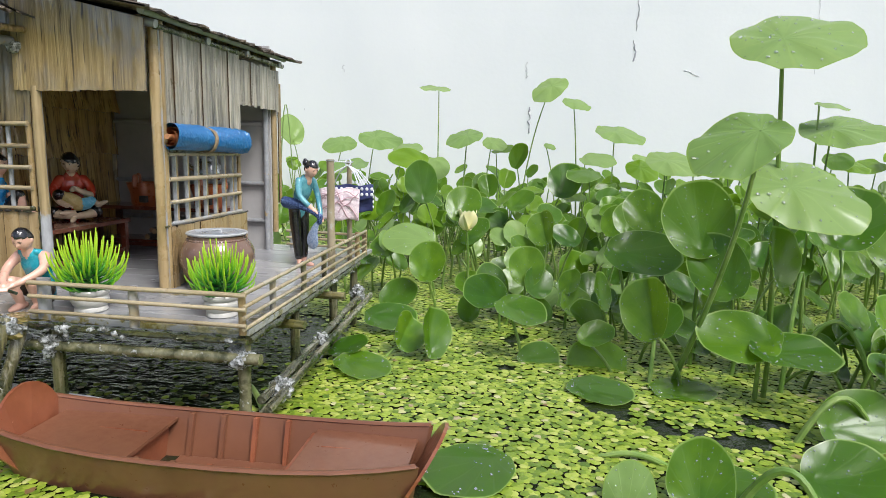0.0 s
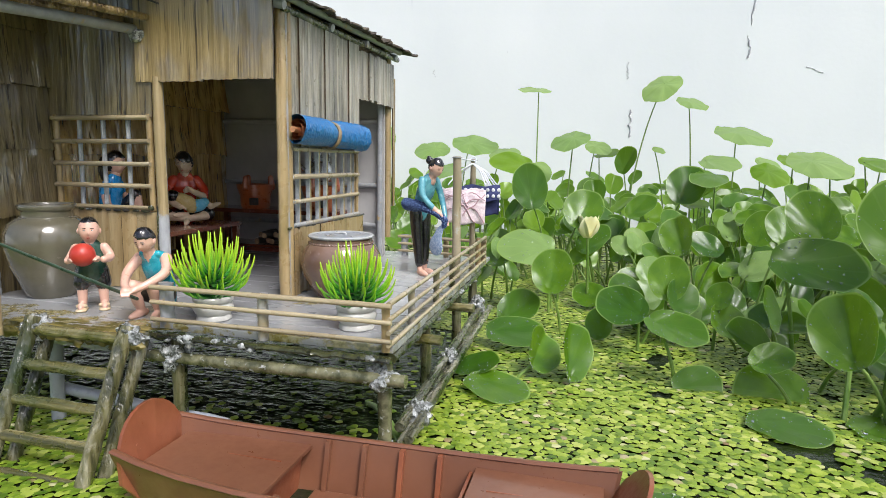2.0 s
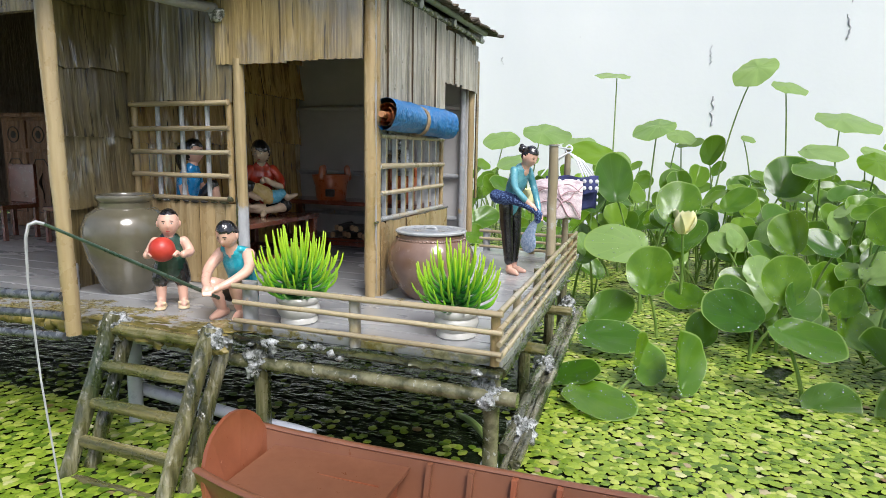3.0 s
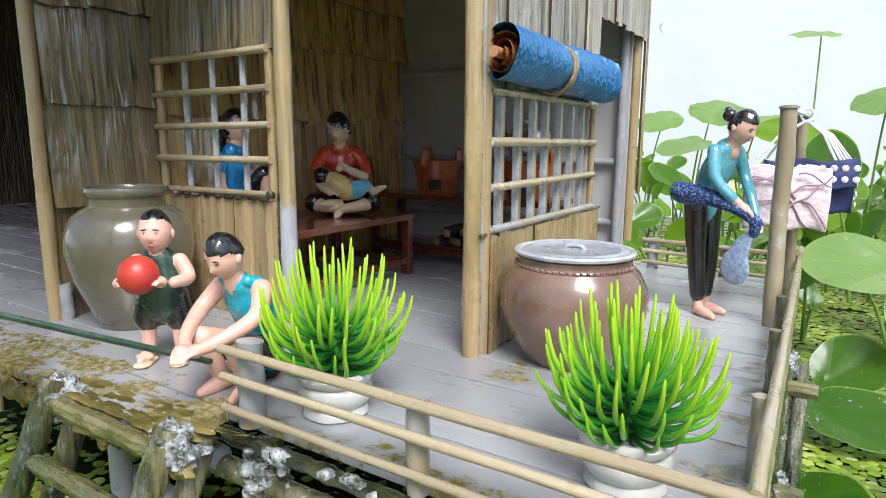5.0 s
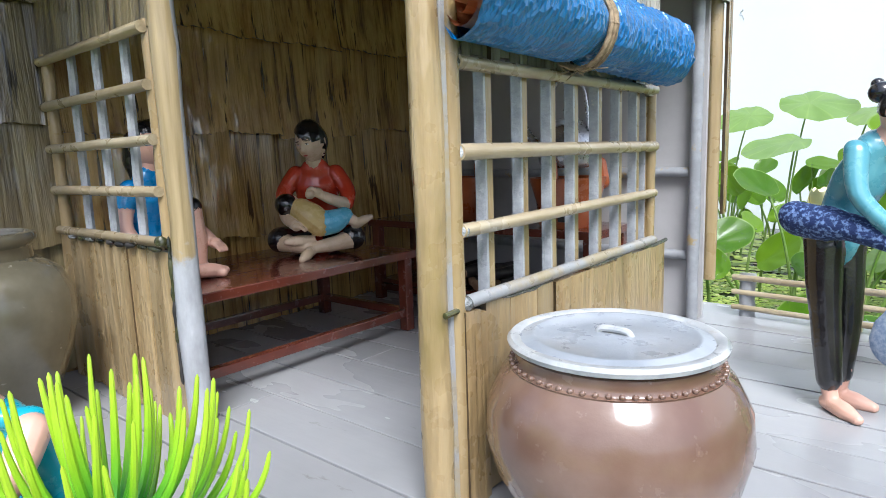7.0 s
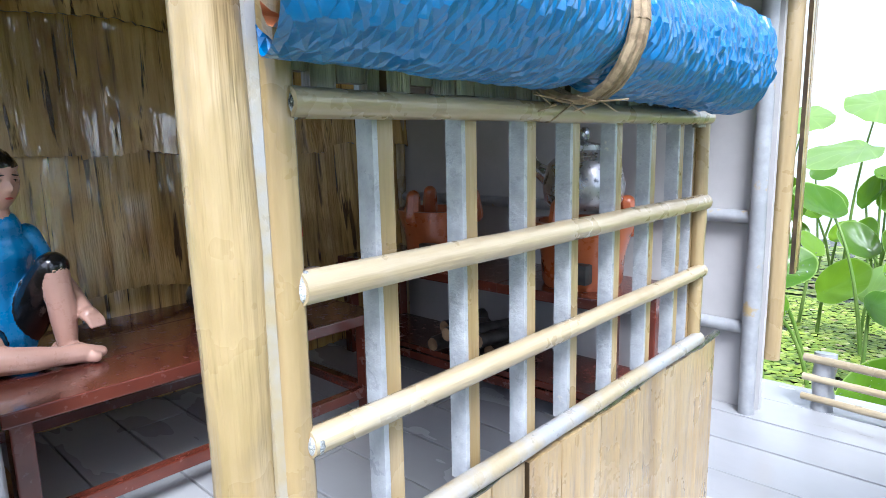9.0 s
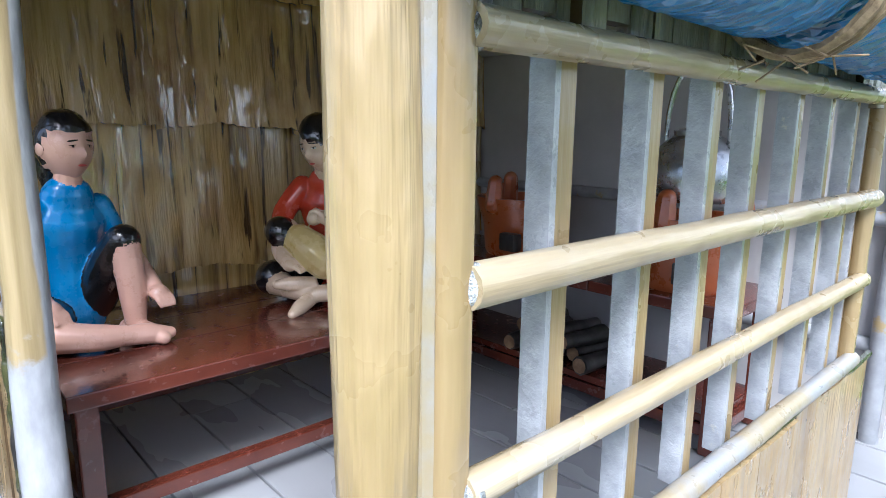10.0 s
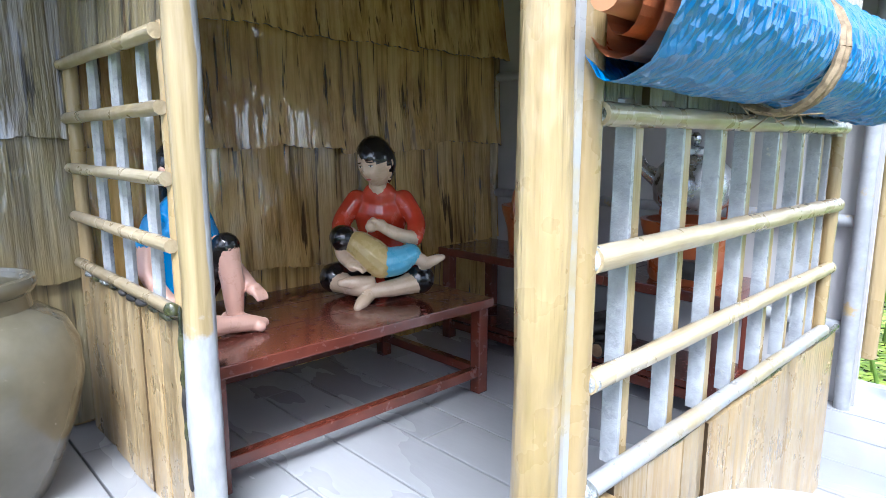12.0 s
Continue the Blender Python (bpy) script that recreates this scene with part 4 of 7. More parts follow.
roof("roof_small", -0.336, 0.4365, -0.74, 0.529, 0.560, 1.0, "dark ragged thatch roof over the small room", 5)
# The hall's eave runs on out of view, lengthened to shade hall and porch.
roof("roof_hall", -0.500, 0.4340, -1.66, 0.86, 0.36, 0.64, "dark ragged thatch eave of the main hall, extended out of view to shade it", 9)
hall_frame = thing("hall_frame", (-0.54, 0.4155, D), "bamboo porch post and eave beams of the main hall", "house frame", kind="structure")
pole(hall_frame, (-0.5395, 0.4155, D - 0.006), (-0.545, 0.4155, 0.42), 0.0062, POLE, "porch_post", 14, 3, seed=21)
for k, (x, z, r0) in enumerate(((-0.516, 0.4235, 0.004), (-0.534, 0.4115, 0.0055), (-0.552, 0.4225, 0.0055))):
    pole(hall_frame, (x, 0.37, z - 0.016), (x, 0.597, z), r0, POLE_GREY if k == 1 else BOARD, "eave_beam", 12, 2, seed=22 + k)
bm = B()
lump(bm, (-0.530, 0.595, 0.404), (0.009, 0.006, 0.007), 5)
part("glue_blob", bm, GLUE, hall_frame)

# the main hall beyond the porch; its shade is put into the walls' dark colour
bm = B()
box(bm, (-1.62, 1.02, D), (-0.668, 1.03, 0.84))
tagged(part("wall_hall_back", bm, HALL_WALL), "back wall of the main hall, its brown darkened to stand for shade", "wall", kind="structure")
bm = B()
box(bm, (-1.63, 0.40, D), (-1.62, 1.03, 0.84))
tagged(part("wall_hall_left", bm, HALL_WALL), "end wall of the main hall, its brown darkened to stand for shade", "wall", kind="structure")
bm = B()
box(bm, (-1.63, 0.52, 0.60), (-0.66, 1.03, 0.61))
tagged(part("ceiling_hall", bm, BOARD), "dark wooden ceiling of the main hall", "ceiling", kind="structure")
bm = B()
box(bm, (-1.62, 0.505, 0.40), (-0.662, 0.513, 0.63))
tagged(part("wall_hall_gable", bm, BOARD), "dark board gable over the hall's open front", "wall", kind="structure")

# ---- the deck ----
deck = thing("deck", (-0.6, 0.7, D), "grey painted plank deck on bamboo poles over the pond", "deck", kind="structure")
PLANK = 0.0345
for k in range(16):
    y0 = 0.444 + PLANK * k
    x1 = -0.425 if k == 0 else (-0.184 - 0.045 * (y0 - 0.477))
    xs = [-1.62, -1.2 + 0.2 * (k % 2), -0.74 + 0.11 * (k % 3), x1] if k else [-1.62, -0.9, -0.535, x1]
    for a, b in zip(xs, xs[1:]):
        bm = B()
        box(bm, (a + 0.0005, y0 + 0.0005, D - 0.006), (b - 0.0005, y0 + PLANK - 0.0005, D + 0.0002 * (k % 3) + 0.0002 * (a > -1)), 0.0006)
        part("plank", bm, DECK, deck, smooth=False)
bm = B()
for k in range(70):
    q = rng.random()
    lump(bm, (-0.545 + 0.125 * rng.random(), 0.4445 + 0.020 * q * q, D - 0.0004), (rng.uniform(0.006, 0.014), rng.uniform(0.002, 0.004), 0.0010), k, rough=0.3)
part("moss", bm, DECK_MOSS, deck, "yellow-green moss along the front plank")
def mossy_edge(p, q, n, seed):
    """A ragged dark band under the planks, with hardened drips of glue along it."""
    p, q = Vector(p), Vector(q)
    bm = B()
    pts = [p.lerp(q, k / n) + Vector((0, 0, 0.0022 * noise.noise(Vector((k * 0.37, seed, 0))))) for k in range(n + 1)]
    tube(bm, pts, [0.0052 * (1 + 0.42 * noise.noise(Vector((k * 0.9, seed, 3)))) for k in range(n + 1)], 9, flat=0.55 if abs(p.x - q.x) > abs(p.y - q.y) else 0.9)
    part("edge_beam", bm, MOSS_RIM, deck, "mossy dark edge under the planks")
    r = random.Random(seed)
    for k in range(11):
        c = p.lerp(q, r.random()) + Vector((r.uniform(-0.003, 0.003), -0.002, r.uniform(-0.005, 0.002)))
        bm = B()
        lump(bm, c, (r.uniform(0.003, 0.007), 0.0035, r.uniform(0.0022, 0.0042)), k, rough=0.7)
        part("glue_drip", bm, GLUE, deck, "whitish hardened glue drip")


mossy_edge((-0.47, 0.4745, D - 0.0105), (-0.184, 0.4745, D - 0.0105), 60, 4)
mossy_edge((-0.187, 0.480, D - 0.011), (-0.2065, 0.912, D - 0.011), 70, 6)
bm = B()
for k in range(30):
    x = -0.78 + 0.37 * k / 29
    lump(bm, (x, 0.440 + 0.002 * math.sin(k), D - 0.009), (0.009, 0.004, 0.0050), k + 9, rough=0.8)
part("edge_beam", bm, DECK_MOSS, deck, "moss-stained step edge above the ladder")


def glue(parent, c, r, seed):
    bm = B()
    n0 = len(bm.verts)
    ball(bm, c, r, u=40, v=28)
    bm.verts.ensure_lookup_table()
    for v in bm.verts[n0:]:
        d = v.co - Vector(c)
        s = Vector((seed, 0, 0))
        v.co = Vector(c) + d * (1 + 0.55 * noise.noise(v.co * 110 + s) + 0.35 * noise.noise(v.co * 260 + s) + 0.12 * noise.noise(v.co * 700))
    return part("glue_lump", bm, GLUE, parent, "lumpy silvery glue")


frame_ = thing("deck_frame", (-0.3, 0.6, 0.0), "mossy bamboo pole frame under the deck, joints set in glue", "pole frame", kind="structure")
pole(frame_, (-0.455, 0.478, 0.086), (-0.172, 0.476, 0.090), 0.0056, SMEARED, "beam", 12, 3, seed=31)
pole(frame_, (-0.196, 0.487, -0.06), (-0.194, 0.487, 0.108), 0.0064, SMEARED, "post", 12, 2, seed=32)
pole(frame_, (-0.402, 0.484, -0.06), (-0.402, 0.484, 0.108), 0.0068, MOSSY, "post", 12, 2, seed=33)
pole(frame_, (-0.62, 0.475, 0.097), (-0.43, 0.475, 0.092), 0.0068, PLASTIC_PIPE, "pipe", 12, 0, seed=34, label="grey plastic pipe")
pole(frame_, (-0.56, 0.50, 0.030), (-0.36, 0.497, 0.018), 0.006, PLASTIC_PIPE, "pipe", 12, 0, seed=35, label="grey plastic pipe near the water")
pole(frame_, (-0.56, 0.49, -0.06), (-0.555, 0.49, 0.108), 0.0068, PLASTIC_PIPE, "post", 12, 0, seed=36)
for k, y in enumerate((0.64, 0.80, 0.915)):
    pole(frame_, (-0.200 - 0.04 * (y - 0.5), y, -0.06), (-0.199 - 0.04 * (y - 0.5), y, 0.108), 0.006, MOSSY, "post", 10, 2, seed=37 + k)
for k, (x, z) in enumerate(((-0.186, 0.022), (-0.178, 0.030), (-0.190, 0.036))):
    pole(frame_, (x, 0.492 + 0.01 * k, z - 0.004), (x - 0.014, 0.935, z + 0.018), 0.0048, MOSSY_Y, "beam", 10, 3, seed=41 + k)
for k, y in enumerate((0.60, 0.75)):
    pole(frame_, (-0.42, y, 0.092), (-0.176, y, 0.090), 0.0055, MOSSY_X, "beam", 10, 2, seed=45 + k)
for k, (c, r) in enumerate((((-0.195, 0.482, 0.090), (0.012, 0.011, 0.011)), ((-0.196, 0.486, 0.012), (0.016, 0.014, 0.014)), ((-0.402, 0.479, 0.088), (0.011, 0.010, 0.013)), ((-0.402, 0.484, 0.010), (0.013, 0.012, 0.011)), ((-0.186, 0.555, 0.030), (0.012, 0.014, 0.011)), ((-0.196, 0.70, 0.040), (0.010, 0.013, 0.010)), ((-0.205, 0.905, 0.060), (0.011, 0.012, 0.012)), ((-0.455, 0.476, 0.092), (0.012, 0.010, 0.010)))):
    glue(frame_, c, r, k + 1)

# ---- railings ----
def railing(name, pts, posts, heights, label, r=0.0021, material=POLE_X, seed=0):
    top = thing(name, pts[0], label, "railing")
    for k, h in enumerate(heights):
        for i, (p, q) in enumerate(zip(pts, pts[1:])):
            over = (Vector(q) - Vector(p)).normalized() * 0.004
            pole(top, Vector(p) - over + Vector((0, 0, h)), Vector(q) + over + Vector((0, 0, h)), r * (1.15 if k == 0 else 1.0), material, "rail", 10, 1, seed=seed + k + 9 * i)
    for k, (x, y, h, rad, mt) in enumerate(posts):
        pole(top, (x, y, D - 0.004), (x, y, D + h), rad, mt, "post", 12, 1, seed=seed + 40 + k)
    return top


railing("deck_railing", [(-0.415, 0.4705, D), (-0.187, 0.4705, D)], [(-0.409, 0.480, 0.039, 0.0066, POLE_GREY), (-0.306, 0.4765, 0.037, 0.0048, POST_SMEAR), (-0.190, 0.4765, 0.0345, 0.0036, POLE)], (0.0365, 0.0225, 0.0065), "low bamboo railing along the deck's front", seed=300)
railing("deck_railing", [(-0.1855, 0.474, D), (-0.2045, 0.945, D)], [(-0.1930, 0.552, 0.037, 0.0034, POST_SMEAR), (-0.1970, 0.650, 0.038, 0.0036, MOSSY), (-0.2015, 0.735, 0.038, 0.0036, MOSSY), (-0.2065, 0.905, 0.042, 0.0040, POLE)], (0.038, 0.025, 0.014, 0.003), "low bamboo railing along the deck's side, mossy", material=POLE_Y, seed=330)
railing("deck_railing", [(-0.350, 0.962, D), (-0.207, 0.948, D)], [(-0.344, 0.967, 0.034, 0.0058, POLE_GREY), (-0.272, 0.962, 0.030, 0.0045, POLE), (-0.208, 0.952, 0.036, 0.0045, POLE)], (0.031, 0.0195, 0.0075), "low bamboo railing across the deck's far end", seed=360)
railing("porch_railing", [(-0.545, 0.4085, D), (-0.82, 0.366, D)], [(-0.66, 0.396, 0.03, 0.005, RAIL_DARK), (-0.78, 0.378, 0.03, 0.005, RAIL_DARK)], (0.028, 0.012, -0.006), "weathered low railing beside the porch post", r=0.0035, material=RAIL_DARK, seed=380)

# ---- ladder ----
ladder = thing("ladder", (-0.475, 0.42, 0.0), "mossy bamboo ladder from the water up to the deck", "ladder")
for k, (x, x2) in enumerate(((-0.524, -0.527), (-0.419, -0.427))):
    pole(ladder, (x, 0.441, 0.125), (x2, 0.372, -0.04), 0.0066, MOSSY, "stringer", 12, 3, seed=401 + k)
    pole(ladder, (x + 0.004, 0.456, 0.116), (x2 + 0.004, 0.392, -0.04), 0.0062, MOSSY, "stringer", 12, 3, seed=404 + k)
for k in range(6):
    t = 0.08 + 0.175 * k
    y, z = 0.441 - 0.069 * t, 0.125 - 0.165 * t
    pole(ladder, (-0.531 - 0.002 * t, y + 0.002, z + 0.002), (-0.415 - 0.008 * t, y + 0.002, z + 0.002), 0.0052, MOSSY_X, "rung", 10, 1, seed=410 + k)
for k, x in enumerate((-0.524, -0.419)):
    glue(ladder, (x, 0.444, 0.113), (0.012, 0.011, 0.012), 60 + k)

# ---- boat ----
def hull(bm, length, z_rim, z_keel, inset, idx=0):
    """One skin of the boat's shell; inset draws it inwards for the inner side."""
    rows = []
    n, m = 24, 8
    for i in range(n + 1):
        t = -1 + 2 * i / n
        half = (0.0575 * (1 - 0.26 * abs(t) ** 2.4)) - inset
        floor = (0.040 * (1 - 0.42 * abs(t) ** 2.6)) - inset
        rise = 0.010 * abs(t) ** 3
        row = []
        for j in range(m + 1):
            s = j / m
            if s < 0.4:
                y, z = -half + (half - floor) * (s / 0.4) ** 1.1, z_rim + rise - (z_rim + rise - z_keel - rise * 0.8) * (s / 0.4)
            elif s <= 0.6:
                y, z = -floor + 2 * floor * (s - 0.4) / 0.2, z_keel + rise * 0.8
            else:
                u = (1 - s) / 0.4
                y, z = half - (half - floor) * u ** 1.1, z_rim + rise - (z_rim + rise - z_keel - rise * 0.8) * u
            row.append(bm.verts.new((t * (length / 2 - 0.014 * (1 - s if s > 0.5 else s) * 2 * 0.9), y, z)))
        rows.append(row)
    for a, b in zip(rows, rows[1:]):
        for j in range(m):
            f = (a[j], b[j], b[j + 1], a[j + 1])
            bm.faces.new(f if inset else f[::-1])
    return rows


def boat():
    L = 0.378
    top = thing("boat", (0, 0, 0), "small brown painted wooden rowing boat floating empty beside the deck", "boat")
    bm = B()
    outer = hull(bm, L, 0.046, -0.008, 0.0)
    inner = hull(bm, L - 0.006, 0.046, -0.003, 0.0035)
    for a, b in ((0, 0), (-1, -1)):
        for r0, r1, q0, q1 in zip(outer, outer[1:], inner, inner[1:]):
            f = (r0[a], q0[a], q1[a], r1[a])
            bm.faces.new(f if a == 0 else f[::-1])
    bmesh.ops.recalc_face_normals(bm, faces=bm.faces)
    part("hull", bm, BOATPAINT, top)
    # raised end plates, rounded above
    for k, (s, hgt, lean) in enumerate(((-1, 0.052, 0.12), (1, 0.043, 0.60))):
        bm = B()
        vs = []
        for d in (0.0, 0.003):
            ring = []
            for j in range(15):
                a = math.pi * j / 14
                yy = -0.0425 * math.cos(a)
                zz = 0.030 + hgt * math.sin(a) ** 0.75
                ring.append(bm.verts.new((s * (0.178 + (zz - 0.03) * lean + d), yy, zz)))
            lowr = [bm.verts.new((s * (0.164 + d), yy, 0.0)) for yy in (0.022, -0.022)]
            vs.append(ring + lowr)
        bm.faces.new(vs[0])
        bm.faces.new(vs[1][::-1])
        for j in range(17):
            bm.faces.new((vs[0][j], vs[0][(j + 1) % 17], vs[1][(j + 1) % 17], vs[1][j]))
        bmesh.ops.recalc_face_normals(bm, faces=bm.faces)
        part("end_plate", bm, BOATWORN, top, "worn reddish end plate", smooth=False)
    def inner(x, z):
        """Half the width inside the hull at x and at the height z."""
        t = min(abs(x) / (L / 2), 1.0)
        half, floor = 0.0575 * (1 - 0.26 * t ** 2.4) - 0.004, 0.040 * (1 - 0.42 * t ** 2.6) - 0.004
        return floor + (half - floor) * min(max((z + 0.003) / 0.049, 0.0), 1.0)

    for k, (a, b) in enumerate(((-0.172, -0.062), (0.079, 0.176))):
        xs = [a + (b - a) * i / 6 for i in range(7)]
        bm = B()
        up, lo = [], []
        for x in xs:
            z = 0.0395 + 0.006 * (abs(x) / 0.2) ** 3
            h = inner(x, z) - 0.0004
            up.append([bm.verts.new((x, s * h, z)) for s in (-1, 1)])
            lo.append([bm.verts.new((x, s * (h - 0.001), z - 0.003)) for s in (-1, 1)])
        for i in range(6):
            bm.faces.new((up[i][0], up[i + 1][0], up[i + 1][1], up[i][1]))
            bm.faces.new((lo[i][1], lo[i + 1][1], lo[i + 1][0], lo[i][0]))
        for i in (0, 6):
            bm.faces.new((up[i][0], up[i][1], lo[i][1], lo[i][0]))
        bmesh.ops.recalc_face_normals(bm, faces=bm.faces)
        dk = part("end_deck", bm, BOATPAINT, top, smooth=False)
        x = b - 0.009 if k == 0 else a - 0.004
        bm = B()
        w0, w1 = inner(x, 0.037) - 0.0004, inner(x, 0.0) - 0.0004
        vs = [bm.verts.new((x + d, y, z)) for d in (-0.0012, 0.0012) for y, z in ((-w0, 0.0362), (w0, 0.0362), (w1, -0.002), (-w1, -0.002))]
        for f in ((0, 1, 2, 3), (7, 6, 5, 4), (0, 4, 5, 1), (1, 5, 6, 2), (2, 6, 7, 3), (3, 7, 4, 0)):
            bm.faces.new([vs[i] for i in f])
        bmesh.ops.recalc_face_normals(bm, faces=bm.faces)
        part("bulkhead", bm, BOATWORN, top, "worn reddish bulkhead", smooth=False)
        bm = B()
        box(bm, (a + 0.014, 0.012, 0.0398), (b - 0.010, 0.0130, 0.0408))
        part("seam", bm, BOATWORN, dk, smooth=False)
    bm = B()
    box(bm, (-0.054, -0.037, 0.004), (0.055, 0.037, 0.0075), 0.0008)
    part("floor_board", bm, BOATPAINT, top, smooth=False)
    for k in range(4):
        x = -0.046 + 0.032 * k
        for s in (-1, 1):
            bm = B()
            vs = []
            for d in (-0.0020, 0.0020):
                for z, dep in ((0.0455, 0.0), (0.0455, 0.0062), (0.006, 0.0050), (0.006, 0.0)):
                    vs.append(bm.verts.new((x + d, s * (inner(x, z) - dep), z)))
            for f in ((0, 1, 2, 3), (7, 6, 5, 4), (0, 4, 5, 1), (1, 5, 6, 2), (2, 6, 7, 3), (3, 7, 4, 0)):
                bm.faces.new([vs[i] for i in f])
            bmesh.ops.recalc_face_normals(bm, faces=bm.faces)
            part("rib", bm, BOATWORN if k >= 2 else BOATPAINT, top, smooth=False)
    for s in (-1, 1):
        bm = B()
        tube(bm, [(t * L / 2 * 0.985, s * (0.0575 * (1 - 0.26 * abs(t) ** 2.4) - 0.001), 0.0462 + 0.010 * abs(t) ** 3) for t in (-1, -0.85, -0.65, -0.4, -0.15, 0.15, 0.4, 0.65, 0.85, 1)], 0.0034, 8, flat=0.6)
        part("gunwale", bm, BOATPAINT, top)
    top.matrix_basis = Matrix.Translation((-0.183, 0.4075, -0.005)) @ Matrix.Rotation(radians(1.6), 4, "Z") @ Matrix.Diagonal((1, 0.91, 1, 1))
    return top


boat()

# ---- jars ----
jar = thing("water_jar", (-0.607, 0.540, D), "large olive-grey glazed clay jar standing open on the porch", "jar")
bm = B()
lathe(bm, (-0.610, 0.540, D), [(0.84 * q, z) for q, z in [(0.0, 0.0), (0.027, 0.0), (0.030, 0.003), (0.038, 0.018), (0.047, 0.038), (0.0515, 0.056), (0.0505, 0.070), (0.045, 0.081), (0.035, 0.087), (0.031, 0.0885), (0.0305, 0.094), (0.0325, 0.0985), (0.0335, 0.1005), (0.0315, 0.102), (0.0285, 0.1005), (0.0275, 0.094), (0.029, 0.086), (0.040, 0.078), (0.044, 0.05), (0.03, 0.01), (0.0, 0.008)]], 48, close=False)
part("body", bm, JAR_OLIVE, jar)
bm = B()
lathe(bm, (-0.610, 0.540, D), [(0.84 * q, z) for q, z in [(0.0306, 0.0945), (0.0330, 0.0965), (0.0340, 0.0995), (0.0330, 0.1018), (0.0300, 0.1022), (0.0282, 0.1000), (0.0280, 0.095)]], 48, close=False)
part("rim", bm, JAR_OLIVE, jar)

jar2 = thing("water_jar", (-0.3105, 0.6495, D), "round brown glazed clay jar with a grey lid beside the wall", "jar")
JC = (-0.3105, 0.6495, D)
bm = B()
lathe(bm, JC, [(0.0, 0.0), (0.027, 0.0), (0.029, 0.002), (0.035, 0.010), (0.0425, 0.024), (0.0455, 0.036), (0.0445, 0.048), (0.0395, 0.058), (0.0355, 0.0615), (0.0345, 0.0635), (0.0352, 0.0665), (0.0335, 0.0675), (0.030, 0.0665), (0.0, 0.0665)], 48, close=False)
body2 = part("body", bm, JAR_BROWN, jar2)
bm = B()
for k in range(58):
    a = 2 * math.pi * k / 58
    ball(bm, (JC[0] + 0.0358 * math.cos(a), JC[1] + 0.0358 * math.sin(a), D + 0.0620), (0.0011, 0.0011, 0.0009), u=6, v=5)
lathe(bm, JC, [(0.0352, 0.0604), (0.0366, 0.0606), (0.0368, 0.0612), (0.0352, 0.0616)], 48, close=False)
part("beaded_band", bm, JAR_BROWN, body2)
bm = B()
lathe(bm, (JC[0], JC[1], D + 0.0665), [(0.0, 0.0005), (0.0345, 0.0005), (0.0368, 0.0015), (0.0372, 0.003), (0.036, 0.0042), (0.0335, 0.0042), (0.0325, 0.0034)], 48, close=False)
lid = part("lid", bm, LIDRIM, jar2, "grey painted lid with a pale rim")
bm = B()
lathe(bm, (JC[0], JC[1], D + 0.0665), [(0.0328, 0.0034), (0.031, 0.0036), (0.029, 0.0044), (0.0275, 0.0045), (0.0265, 0.0038), (0.012, 0.0042), (0.0, 0.0044)], 48, close=False)
part("plate", bm, LID, lid)
bm = B()
limb(bm, [(JC[0] - 0.006, JC[1], D + 0.0705), (JC[0] - 0.004, JC[1], D + 0.0722), (JC[0] + 0.004, JC[1], D + 0.0722), (JC[0] + 0.006, JC[1], D + 0.0705)], [0.0013] * 4, 8)
part("knob", bm, LIDRIM, lid)

